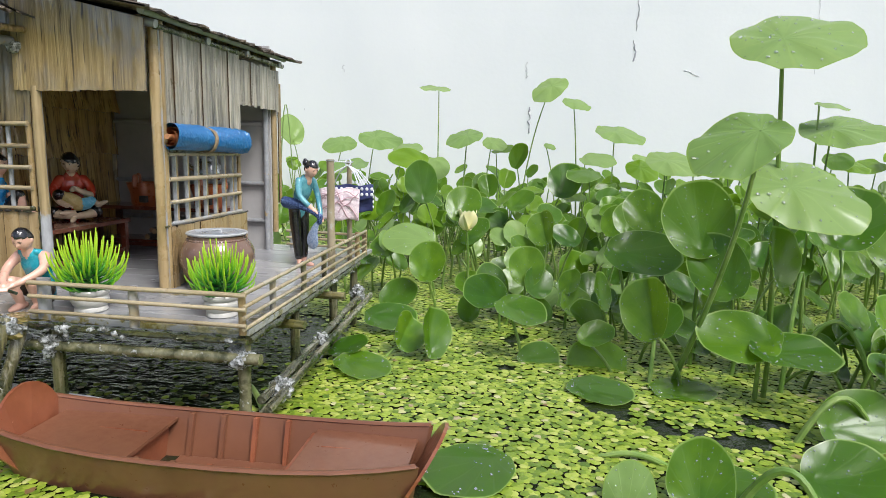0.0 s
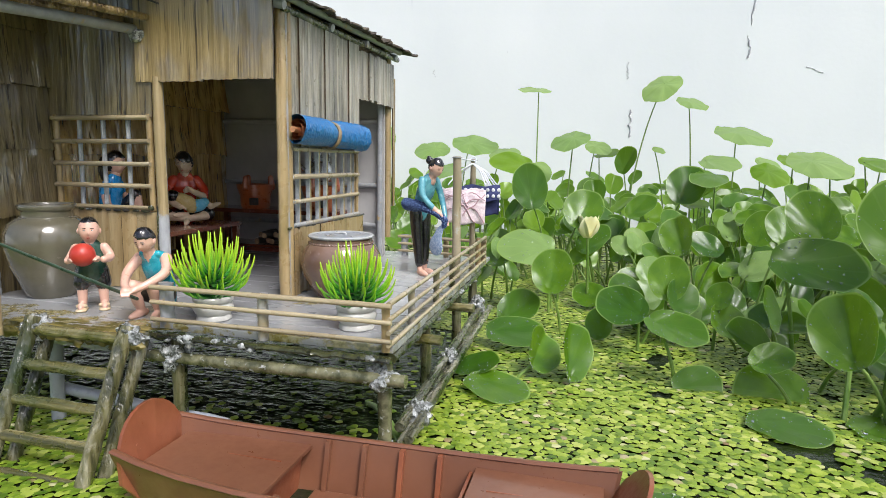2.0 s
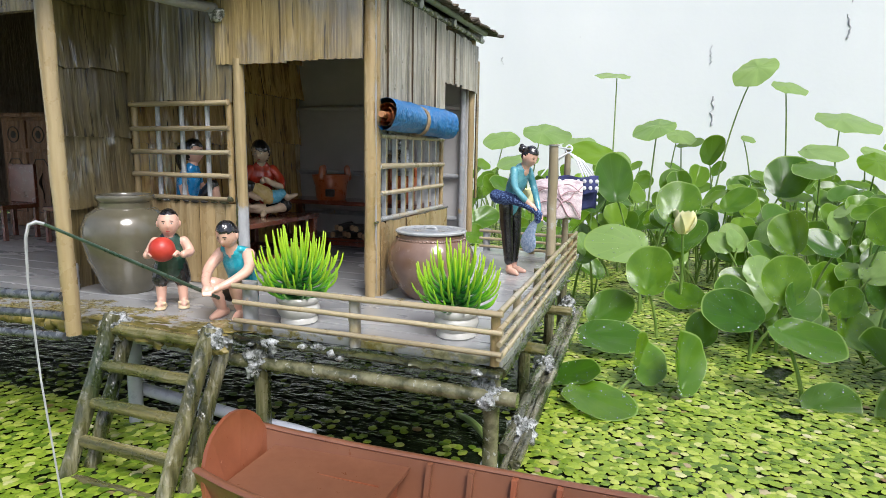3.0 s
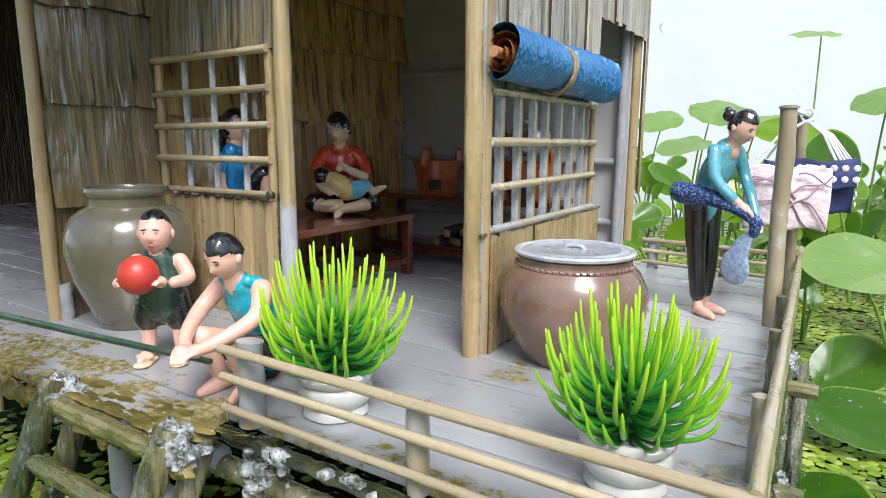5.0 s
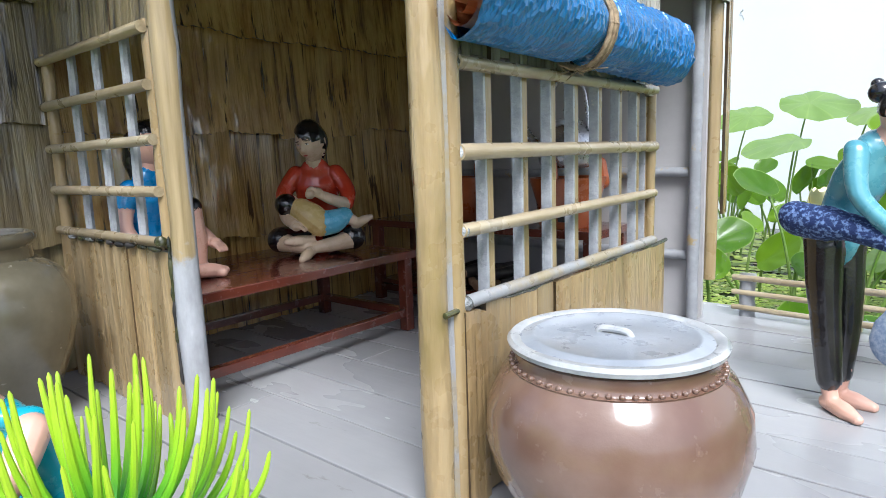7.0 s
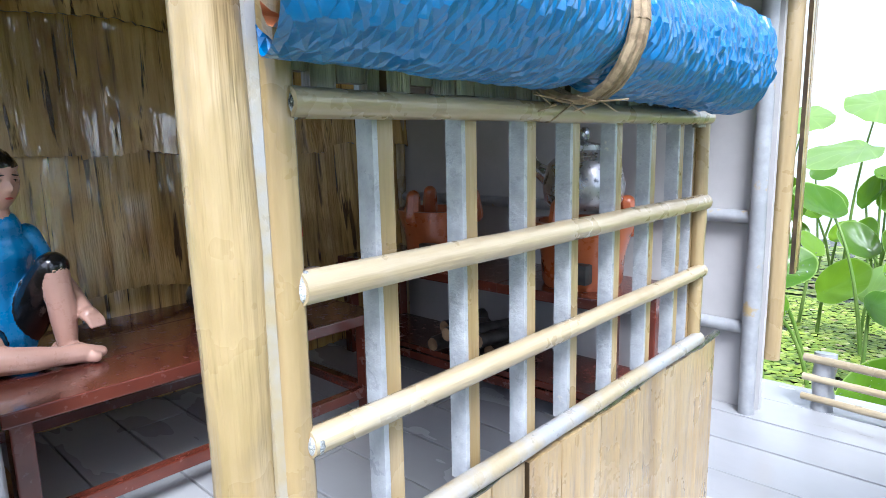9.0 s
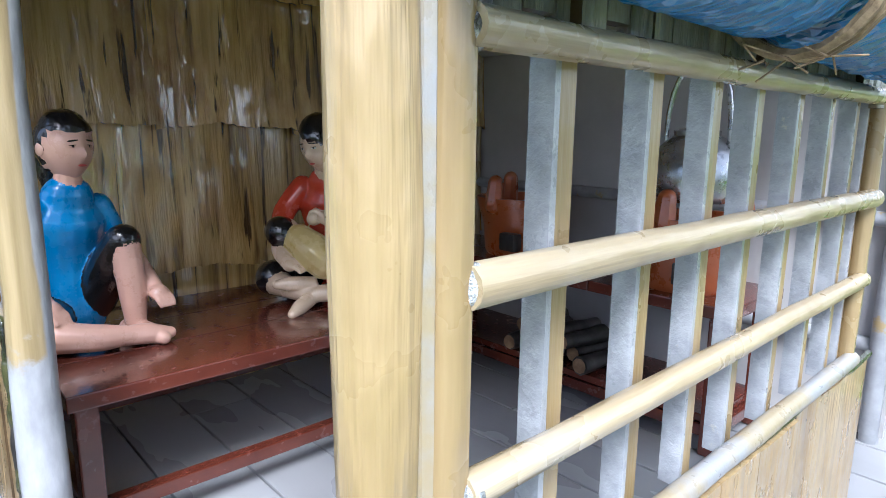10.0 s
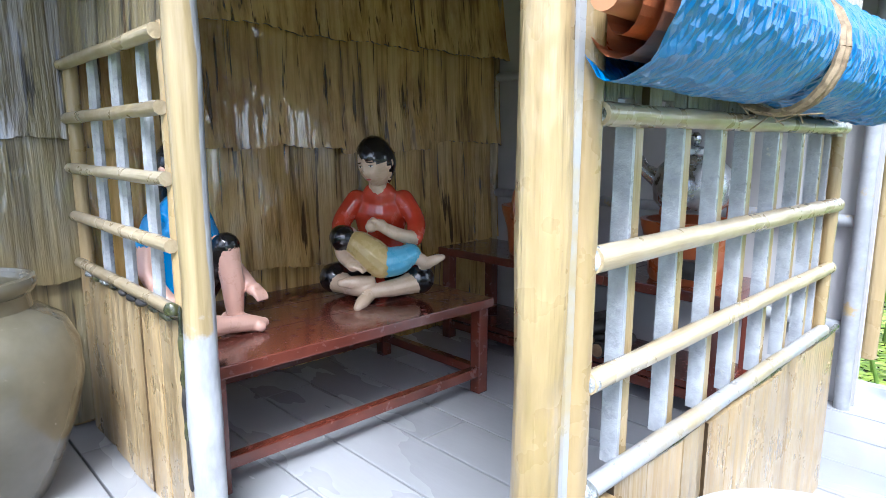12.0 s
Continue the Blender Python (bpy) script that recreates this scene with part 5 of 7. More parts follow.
# ---- potted plastic plants ----
def potted_plant(x, y, seed, label, tall=1.03, wide=1.0):
    r = random.Random(seed)
    top = thing("potted_plant", (x, y, D), label, "potted plant", group="potted plants along the railing")
    bm = B()
    prof = [(0.0, 0.0), (0.0135, 0.0), (0.0150, 0.002), (0.0145, 0.006), (0.0135, 0.008), (0.0155, 0.011), (0.0172, 0.0165), (0.0165, 0.0215), (0.0150, 0.0235), (0.0172, 0.026), (0.0178, 0.0300), (0.0168, 0.0325), (0.0150, 0.0320), (0.0145, 0.0270), (0.0, 0.026)]
    n0 = len(bm.verts)
    lathe(bm, (x, y, D), [(q * 1.09, z * 0.75) for q, z in prof], 40, close=False)
    bm.verts.ensure_lookup_table()
    for v in bm.verts[n0:]:
        a, rad = math.atan2(v.co.y - y, v.co.x - x), math.hypot(v.co.y - y, v.co.x - x)
        k = 1 + 0.018 * math.sin(7 * a + (v.co.z - D) * 220 + seed) * (rad > 0.012)
        v.co.x, v.co.y = x + (v.co.x - x) * k, y + (v.co.y - y) * k
    part("pot", bm, POTWHITE, top, "white swirled plastic pot")
    c = Vector((x, y, D + 0.0195))
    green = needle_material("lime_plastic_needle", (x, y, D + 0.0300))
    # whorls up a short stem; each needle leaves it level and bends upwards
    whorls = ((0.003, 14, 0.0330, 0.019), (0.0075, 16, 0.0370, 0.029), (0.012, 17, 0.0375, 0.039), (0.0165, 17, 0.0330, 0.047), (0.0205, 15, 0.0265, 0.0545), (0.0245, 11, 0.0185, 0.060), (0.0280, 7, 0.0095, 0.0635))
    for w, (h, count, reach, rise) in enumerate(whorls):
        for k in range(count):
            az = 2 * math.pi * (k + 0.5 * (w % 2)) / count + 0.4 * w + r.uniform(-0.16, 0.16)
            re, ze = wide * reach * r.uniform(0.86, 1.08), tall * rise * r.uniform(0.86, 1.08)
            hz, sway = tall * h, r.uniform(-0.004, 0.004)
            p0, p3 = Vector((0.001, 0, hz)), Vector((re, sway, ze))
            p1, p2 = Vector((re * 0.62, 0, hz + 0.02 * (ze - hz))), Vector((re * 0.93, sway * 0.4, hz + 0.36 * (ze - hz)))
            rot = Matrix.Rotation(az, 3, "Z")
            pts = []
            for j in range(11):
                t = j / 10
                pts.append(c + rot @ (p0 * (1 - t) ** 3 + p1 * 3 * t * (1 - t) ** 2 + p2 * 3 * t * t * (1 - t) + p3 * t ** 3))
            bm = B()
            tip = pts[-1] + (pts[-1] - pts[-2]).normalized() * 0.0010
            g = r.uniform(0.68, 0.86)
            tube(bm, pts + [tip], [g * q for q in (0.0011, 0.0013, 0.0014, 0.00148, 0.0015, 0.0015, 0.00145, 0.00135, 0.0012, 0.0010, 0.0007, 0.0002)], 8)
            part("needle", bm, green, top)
    bm = B()
    tube(bm, [c - Vector((0, 0, 0.003)), c + Vector((0.001, 0, 0.02)), c + Vector((0, 0.001, 0.030))], [0.0030, 0.0026, 0.0012], 8)
    part("stem", bm, DEEPGREEN, top)


potted_plant(-0.3785, 0.5070, 3, "spiky lime-green plastic plant in a white pot")
potted_plant(-0.2365, 0.5225, 8, "spiky lime-green plastic plant in a white pot at the railing's corner", 0.93, 0.94)

# ---- rolled blue blind over the side window ----
roll = thing("rolled_blind", (XW + 0.016, 0.72, 0.30), "rolled-up crinkled blue tarpaulin blind tied with twine", "blind")
bm = B()
n, m = 170, 48
uvl = bm.loops.layers.uv.new("UVMap")
RC = Vector((XW + 0.0165, 0.0, 0.3035))
rows = []
for i in range(n + 1):
    t = i / n
    y = 0.6190 + 0.1755 * t
    row = []
    for j in range(m):
        a = 2 * math.pi * j / m
        pinch = 1 - 0.20 * math.exp(-((y - 0.6990) / 0.007) ** 2)
        rr = 0.0150 * (1 + 0.05 * t) * pinch * (1 + 0.04 * math.sin(3 * a + 5 * t) + 0.035 * noise.noise(Vector((math.cos(a) * 2, math.sin(a) * 2, t * 14))) + (0.03 + 0.07 * min(max((t - 0.55) * 6, 0), 1)) * noise.noise(Vector((math.cos(a) * 5, math.sin(a) * 5, t * 70))) + 0.03 * abs(noise.noise(Vector((math.cos(a) * 9, math.sin(a) * 9, t * 30)))))
        row.append(bm.verts.new((RC.x + rr * math.cos(a), y - (1 - t) ** 8 * (0.0015 + 0.0065 * math.cos(a + 0.25)), RC.z + rr * 1.05 * math.sin(a) + 0.0020 - 0.0045 * t)))
    rows.append(row)
for i, (a, b) in enumerate(zip(rows, rows[1:])):
    for j in range(m):
        f = bm.faces.new((a[j], b[j], b[(j + 1) % m], a[(j + 1) % m]))
        for lp, (di, dj) in zip(f.loops, ((0, 0), (1, 0), (1, 1), (0, 1))):
            lp[uvl].uv = (78 * (i + di) / n, 21 * (j + dj) / m)
bm.faces.new(rows[-1])
part("roll", bm, BLUE, roll)
bm = B()
turns, pts = 40, []
for k in range(turns + 1):
    a = 0.6 + k * 0.33
    rr = 0.0132 - 0.0090 * k / turns
    pts.append((a, rr))
for (a0, r0), (a1, r1) in zip(pts, pts[1:]):
    q = [bm.verts.new((RC.x + rr * math.cos(a), y, RC.z + rr * math.sin(a))) for (a, rr), y in (((a0, r0), 0.6185 - 0.004 * math.cos(a0 + 0.25)), ((a1, r1), 0.6185 - 0.004 * math.cos(a1 + 0.25)), ((a1, r1), 0.66), ((a0, r0), 0.66))]
    bm.faces.new(q)
part("lining", bm, ORANGE_IN, roll, "orange-brown inner turns of the roll")
bm = B()
tube(bm, [(RC.x - 0.003, 0.6150, RC.z + 0.001), (RC.x - 0.002, 0.70, RC.z - 0.002)], 0.0032, 14)
part("rod", bm, PEG, roll, "peach wooden rod")
bm = B()
for k in range(3):
    tube(bm, [(RC.x + (0.0144 + 0.0006 * (k == 1)) * math.cos(a), 0.6985 + 0.0022 * (k - 1) + 0.001 * math.sin(3 * a), RC.z - 0.002 + 0.0158 * math.sin(a)) for a in (2 * math.pi * j / 20 for j in range(21))], 0.0012, 6)
for k in range(12):
    a = rng.uniform(0, 6.28)
    p = Vector((RC.x + 0.006 * math.cos(a), 0.6975 + rng.uniform(-0.004, 0.004), RC.z - 0.0185))
    tube(bm, [p, p + Vector((rng.uniform(-0.006, 0.006), rng.uniform(-0.012, 0.014), rng.uniform(-0.004, 0.003)))], 0.0002, 4)
part("tie", bm, ROPE, roll, "frayed jute twine")

# ---- drying line with folded cloth on a hanger ----
for nm, x, y, h in (("line_post", -0.2125, 0.797, 0.279), ("line_post", -0.2085, 0.872, 0.276)):
    top = thing(nm, (x, y, D), "slender weathered bamboo post of a drying line", "post", group="drying line posts")
    pole(top, (x, y, D), (x - 0.001, y, h), 0.0056 if y < 0.8 else 0.0040, POST_TAN, "shaft", 12, 2, seed=int(y * 1000))
    bm = B()
    lathe(bm, (x - 0.001, y, h - 0.002), [(0.0, 0.0), (0.0066, 0.0), (0.0068, 0.0012), (0.0, 0.0022)], 16, close=False)
    part("cap", bm, POLE_GREY, top)
hang = thing("clothes_hanger", (-0.2055, 0.850, 0.274), "pale wire clothes hanger on the drying line", "hanger")
bm = B()
tube(bm, [(-0.2125, 0.797, 0.2765), (-0.2045, 0.872, 0.2735)], 0.0010, 6)
part("line", bm, WIRE, hang)
bm = B()
hk = Vector((-0.205, 0.852, 0.274))
tube(bm, [hk + Vector((0.006 * math.cos(a) * 0.7, 0.002 * math.sin(a), 0.005 * math.sin(a))) for a in (2 * math.pi * j / 14 for j in range(15))], 0.0010, 6)
part("hook", bm, WIRE, hang)
for k, (dx, dy) in enumerate(((-0.030, -0.020), (-0.027, 0.014), (0.022, -0.016), (0.025, -0.010), (0.027, -0.004), (0.029, 0.010), (0.031, 0.018))):
    bm = B()
    e = Vector((hk.x + dx, hk.y + dy, 0.2405))
    mid = hk.lerp(e, 0.55) + Vector((0, 0, 0.004))
    tube(bm, [hk - Vector((0, 0, 0.004)), mid, e], 0.0010, 6)
    part("wire", bm, WIRE, hang)


def drape(bm, c, w, h0, h1, gap, wave, seed, nu=14, nv=12, yaw=0.0):
    """A cloth folded over a bar: two hanging sides, each a rippled sheet."""
    rot = Matrix.Rotation(yaw, 3, "Z")
    for s, h in ((-1, h0), (1, h1)):
        g = []
        for i in range(nu + 1):
            u = -0.5 + i / nu
            row = []
            for j in range(nv + 1):
                t = j / nv
                bulge = math.sin(min(t * 3.0, 1.57)) * gap
                off = s * bulge + wave * math.sin(u * 9 + seed + s) * t + 0.6 * wave * noise.noise(Vector((u * 6 + seed, t * 5, s)))
                row.append(bm.verts.new(Vector(c) + rot @ Vector((u * w * (1 - 0.04 * t), off, (0.002 if t == 0 else 0) - h * t + 0.0015 * math.sin(u * 12 + seed)))))
            g.append(row)
        for i in range(nu):
            for j in range(nv):
                f = (g[i][j], g[i + 1][j], g[i + 1][j + 1], g[i][j + 1])
                bm.faces.new(f if s > 0 else f[::-1])


for nm, mt, c, w, h0, h1, gap, lab in (("towel", PINK, (-0.2135, 0.838, 0.2335), 0.060, 0.046, 0.040, 0.006, "folded pink knitted towel with rose thread lines, hung to dry"), ("headscarf", NAVY, (-0.2000, 0.856, 0.2380), 0.066, 0.020, 0.040, 0.004, "navy cloth with white dots, hung to dry")):
    top = thing(nm, c, lab, "cloth")
    bm = B()
    drape(bm, c, w, h0, h1, gap, 0.0015, len(nm), yaw=radians(14))
    cl = part("cloth", bm, mt, top)
    sol = cl.modifiers.new("thick", "SOLIDIFY")
    sol.thickness = 0.0016
    if mt is PINK:
        rr = random.Random(4)
        rot = Matrix.Rotation(radians(14), 3, "Z")
        for k in range(11):
            u, t, a = rr.uniform(-0.45, 0.45), rr.uniform(0.1, 0.9), rr.uniform(-1.2, 1.2)
            pts = []
            for j in range(7):
                s = j / 6 - 0.5
                uu = min(max(u + s * 0.5 * math.cos(a), -0.48), 0.48)
                tt = min(max(t + s * 0.7 * math.sin(a) + 0.06 * math.sin(s * 6), 0.04), 0.97)
                pts.append(Vector(c) + rot @ Vector((uu * w * (1 - 0.04 * tt), -gap - 0.0016, -h0 * tt)))
            bm = B()
            tube(bm, pts, 0.0008, 5)
            part("thread", bm, PINKVEIN, cl, "raised rose thread")
    else:
        rot = Matrix.Rotation(radians(14), 3, "Z")
        spots = [((-0.47 + 0.117 * i) * w, -gap * (0.75 + 0.25 * j) - 0.0012, -0.004 - 0.0085 * j, 0.0026, 0.0009) for i in range(9) for j in range(2)]
        spots += [(0.495 * w, 0.0, -0.008 - 0.008 * j, 0.0009, 0.0026) for j in range(4)]
        for px, py, pz, rx, ry in spots:
            bm = B()
            ball(bm, Vector(c) + rot @ Vector((px, py, pz)), (rx, ry, 0.0026), u=10, v=6)
            part("dot", bm, DOTWHITE, cl)

# ---- inside the small room ----
def table(name, x0, x1, y0, y1, z, label, leg=0.0065, low=None, thick=0.006):
    top = thing(name, ((x0 + x1) / 2, (y0 + y1) / 2, D), label, "bench" if name == "bench" else "table")
    n = 3
    for k in range(n):
        a, b = x0 + (x1 - x0) * k / n, x0 + (x1 - x0) * (k + 1) / n
        bm = B()
        box(bm, (a + 0.0001, y0, z - thick), (b - 0.0001, y1, z), 0.0006)
        part("top_board", bm, LACQUER, top, smooth=False)
    for x in (x0 + leg, x1 - leg):
        for y in (y0 + leg, y1 - leg):
            bm = B()
            box(bm, (x - leg * 0.62, y - leg * 0.62, D + 0.001), (x + leg * 0.62, y + leg * 0.62, z - thick), 0.0008)
            part("leg", bm, LACQUER, top, smooth=False)
    if low:
        for x in (x0 + leg, x1 - leg):
            bm = B()
            box(bm, (x - 0.0028, y0 + leg, low), (x + 0.0028, y1 - leg, low + 0.006), 0.0006)
            part("stretcher", bm, LACQUER, top, smooth=False)
        for y in (y0 + leg, y1 - leg):
            bm = B()
            box(bm, (x0 + leg, y - 0.0028, low), (x1 - leg, y + 0.0028, low + 0.006), 0.0006)
            part("stretcher", bm, LACQUER, top, smooth=False)
    return top


table("bench", -0.648, -0.537, 0.612, 0.797, 0.181, "long red-brown lacquered plank bench on four legs", low=0.130)
table("stove_table", -0.645, -0.416, 0.850, 0.914, 0.194, "dark red-brown lacquered table carrying clay stoves", low=0.128)
bm = B()
box(bm, (-0.638, 0.855, 0.1345), (-0.423, 0.909, 0.1385), 0.0006)
tagged(part("firewood_shelf", bm, LACQUER, smooth=False), "lacquered shelf board under the stove table, holding firewood", "shelf")


def stove(x, y, z, label, s=1.0):
    top = thing("clay_stove", (x, y, z), label, "stove", group="clay stoves on the table")
    bm = B()
    lathe(bm, (x, y, z), [(0.0, 0.0), (0.0155 * s, 0.0), (0.0165 * s, 0.002), (0.0175 * s, 0.014), (0.0205 * s, 0.024), (0.021 * s, 0.027), (0.0185 * s, 0.027), (0.016 * s, 0.020), (0.0, 0.018)], 24, close=False)
    body = part("body", bm, TERRACOTTA, top)
    for k in range(3):
        a = 0.5 + 2.094 * k
        bm = B()
        limb(bm, [(x + 0.0185 * s * math.cos(a), y + 0.0185 * s * math.sin(a), z + 0.024), (x + 0.0175 * s * math.cos(a), y + 0.0175 * s * math.sin(a), z + 0.034)], [0.0042, 0.0034], 8)
        part("pot_rest", bm, TERRACOTTA, top)
    bm = B()
    box(bm, (x + 0.004, y - 0.0195 * s, z + 0.004), (x + 0.013, y - 0.0140 * s, z + 0.012), 0.001)
    part("fire_mouth", bm, CHARCOAL, body)
    top.matrix_basis = Matrix.Translation((x, y, z)) @ Matrix.Scale(1.38, 4)


stove(-0.568, 0.882, 0.194, "orange clay charcoal stove, unlit")
stove(-0.453, 0.880, 0.194, "orange clay charcoal stove under a silver kettle")
ket = thing("kettle", (-0.458, 0.866, 0.2185), "dented silver kettle with a tall wire handle, smoke-blackened", "kettle")
KC = (-0.458, 0.866, 0.2185)
bm = B()
lathe(bm, KC, [(0.0, 0.0), (0.014, 0.0), (0.0165, 0.003), (0.0175, 0.010), (0.0155, 0.018), (0.010, 0.0235), (0.0085, 0.0245), (0.0085, 0.0265), (0.0, 0.0285)], 28, close=False)
part("body", bm, SILVER, ket)
bm = B()
ball(bm, (KC[0], KC[1], KC[2] + 0.031), (0.0028, 0.0028, 0.0032))
part("lid_knob", bm, SILVER, ket)
bm = B()
tube(bm, [(KC[0] - 0.015, KC[1] - 0.002, KC[2] + 0.012), (KC[0] - 0.023, KC[1] - 0.003, KC[2] + 0.017), (KC[0] - 0.027, KC[1] - 0.003, KC[2] + 0.024)], [0.0045, 0.003, 0.0022], 10)
part("spout", bm, SILVER, ket)
bm = B()
tube(bm, [(KC[0] - 0.0125 * math.cos(a), KC[1], KC[2] + 0.018 + 0.034 * math.sin(a) ** 0.6) for a in (math.pi * j / 12 for j in range(13))], 0.0010, 8)
part("handle", bm, SILVER, ket)
ket.matrix_basis = Matrix.Translation((-0.453, 0.880, 0.2385)) @ Matrix.Scale(1.32, 4)
for k in range(9):
    x, y, z = -0.548 + 0.013 * (k % 5), 0.868 + 0.012 * (k % 2), 0.1385 + 0.0056 + 0.0095 * (k // 5)
    top = thing("firewood_log", (x, y, z), "short charred firewood log with a pale cut end", "firewood", group="stack of firewood")
    bm = B()
    pts = [(x + 0.001 * j, y - 0.016 + 0.009 * j, z + 0.0006 * math.sin(k + j)) for j in range(5)]
    tube(bm, pts, [0.0050 + 0.0006 * math.sin(k * 2 + j) for j in range(5)], 9)
    lg = part("log", bm, CHARCOAL, top)
    bm = B()
    tube(bm, [(pts[0][0], pts[0][1] - 0.0006, pts[0][2]), (pts[0][0], pts[0][1] + 0.0005, pts[0][2])], 0.0044, 9)
    part("cut_end", bm, LOG, lg, "pale cut end")

# ---- the main hall's furniture ----
cab = thing("cabinet", (-1.16, 0.9, D), "tall tan wooden cabinet with dark inlaid door panels", "cabinet")
bm = B()
box(bm, (-1.255, 0.86, D + 0.001), (-0.99, 0.96, 0.318), 0.002)
part("body", bm, CABINET, cab, smooth=False)
bm = B()
box(bm, (-1.262, 0.853, 0.318), (-0.983, 0.965, 0.326), 0.002)
part("cornice", bm, CABINET, cab, smooth=False)
for k in range(4):
    x0 = -1.250 + 0.064 * k
    for z0, z1 in ((0.262, 0.312), (0.135, 0.255)):
        bm = B()
        box(bm, (x0 + 0.003, 0.8555, z0), (x0 + 0.061, 0.8605, z1), 0.001)
        dr = part("door", bm, CABINET, cab, smooth=False)
        bm = B()
        cx, cz = x0 + 0.032, (z0 + z1) / 2
        if z1 - z0 < 0.08:
            tube(bm, [(cx + 0.014 * math.cos(a), 0.8550, cz + 0.014 * math.sin(a)) for a in (2 * math.pi * j / 20 for j in range(21))], 0.0010, 5)
            ball(bm, (cx, 0.855, cz), (0.007, 0.0012, 0.007))
        else:
            w, h = 0.021, 0.048
            tube(bm, [(cx - w, 0.855, cz - h), (cx - w, 0.855, cz + h * 0.7), (cx - w * 0.5, 0.855, cz + h), (cx + w * 0.5, 0.855, cz + h), (cx + w, 0.855, cz + h * 0.7), (cx + w, 0.855, cz - h), (cx - w, 0.855, cz - h)], 0.0010, 5)
            limb(bm, [(cx + 0.004, 0.855, cz - 0.03), (cx + 0.003, 0.855, cz - 0.012), (cx - 0.002, 0.855, cz + 0.006), (cx + 0.003, 0.855, cz + 0.022)], [0.001, 0.0015, 0.005, 0.0012], 8, flat=0.3)
        part("inlay", bm, INK, dr, "dark inlaid figure")


def hall_chair(x, y, label):
    top = thing("hall_chair", (x, y, D), label, "chair", group="chairs in the hall")
    for name, lo, hi in (("seat", (-0.03, -0.03, 0.05), (0.03, 0.03, 0.057)), ("backrest", (-0.03, 0.025, 0.057), (0.03, 0.03, 0.12))):
        bm = B()
        box(bm, Vector(lo) + Vector((x, y, D)), Vector(hi) + Vector((x, y, D)), 0.0012)
        part(name, bm, LACQUER, top, smooth=False)
    for dx in (-0.026, 0.026):
        for dy in (-0.026, 0.026):
            bm = B()
            box(bm, (x + dx - 0.003, y + dy - 0.003, D + 0.001), (x + dx + 0.003, y + dy + 0.003, D + 0.05), 0.0006)
            part("leg", bm, LACQUER, top, smooth=False)


hall_chair(-0.96, 0.76, "dark red lacquered chair in the dim hall")
hall_chair(-1.08, 0.74, "dark red lacquered chair in the dim hall")

# ---- fishing rod ----
rod = thing("fishing_rod", (-0.4440, 0.4563, 0.152), "thin dark green fishing rod held over the water", "fishing rod")
bm = B()
tube(bm, [(-0.446, 0.484, 0.138), (-0.4440, 0.4563, 0.152), (-0.4410, 0.38, 0.1915), (-0.4390, 0.323, 0.221)], [0.0017, 0.0017, 0.0013, 0.0010], 8)
part("shaft", bm, ROD, rod)
bm = B()
tube(bm, [(-0.4390, 0.323, 0.221), (-0.4405, 0.319, 0.2225), (-0.4430, 0.316, 0.221), (-0.4450, 0.315, 0.213), (-0.4465, 0.315, 0.185), (-0.444, 0.316, 0.12), (-0.437, 0.317, 0.05), (-0.431, 0.318, -0.01)], [0.0012, 0.0013, 0.0011, 0.0010, 0.0008, 0.0007, 0.0007, 0.0007], 6)
part("line", bm, LINE, rod, "pale grey fishing line")


# ---- figurines, each one plain painted mesh ----
def fused(bm, voxel=0.0006, rounds=3):
    """The limbs and body of a figurine cast into one skin; each face keeps the paint of the piece it came from."""
    src = bpy.data.meshes.new("cast")
    bm.to_mesh(src)
    tmp = bpy.data.objects.new("cast", src)
    scene.collection.objects.link(tmp)
    rm = tmp.modifiers.new("cast", "REMESH")
    rm.mode, rm.voxel_size = "VOXEL", voxel
    tree = BVHTree.FromBMesh(bm)
    bm.faces.ensure_lookup_table()
    paint = [f.material_index for f in bm.faces]
    skin = bpy.data.meshes.new_from_object(tmp.evaluated_get(bpy.context.evaluated_depsgraph_get()))
    out = bmesh.new()
    out.from_mesh(skin)
    for f in out.faces:
        hit = tree.find_nearest(f.calc_center_median())
        f.material_index = paint[hit[2]] if hit[2] is not None else 0
    for _ in range(rounds):
        bmesh.ops.smooth_vert(out, verts=out.verts, factor=0.5, use_axis_x=True, use_axis_y=True, use_axis_z=True)
    bpy.data.objects.remove(tmp)
    bpy.data.meshes.remove(src)
    bpy.data.meshes.remove(skin)
    bm.free()
    return out


def figure(name, mats, at, turn, label, build, crown, scale=1.0):
    """build makes the body, crown the head that is set on it."""
    bm = B()
    build(bm)
    bm = fused(bm)
    top = B()
    crown(top)
    cap = bpy.data.meshes.new("cap")
    top.to_mesh(cap)
    top.free()
    bm.from_mesh(cap)
    bpy.data.meshes.remove(cap)
    bmesh.ops.transform(bm, matrix=Matrix.Translation(at) @ Matrix.Rotation(radians(turn), 4, "Z") @ Matrix.Scale(scale, 4), verts=bm.verts)
    ob = part(name, bm, mats)
    return tagged(ob, label, "figurine")


def hand(bm, p, d, idx, s=1.0):
    """A small closed hand: palm and four fingers bent along d."""
    p, d = Vector(p), Vector(d).normalized()
    side = d.cross(Vector((0, 0, 1))).normalized()
    ball(bm, p, (0.0034 * s, 0.0034 * s, 0.0030 * s), idx)
    for k in range(4):
        q = p + side * (k - 1.5) * 0.0016 * s
        limb(bm, [q, q + d * 0.0036 * s, q + d * 0.0056 * s - Vector((0, 0, 0.0014 * s))], [0.0013 * s, 0.0012 * s, 0.0009 * s], 7, idx)


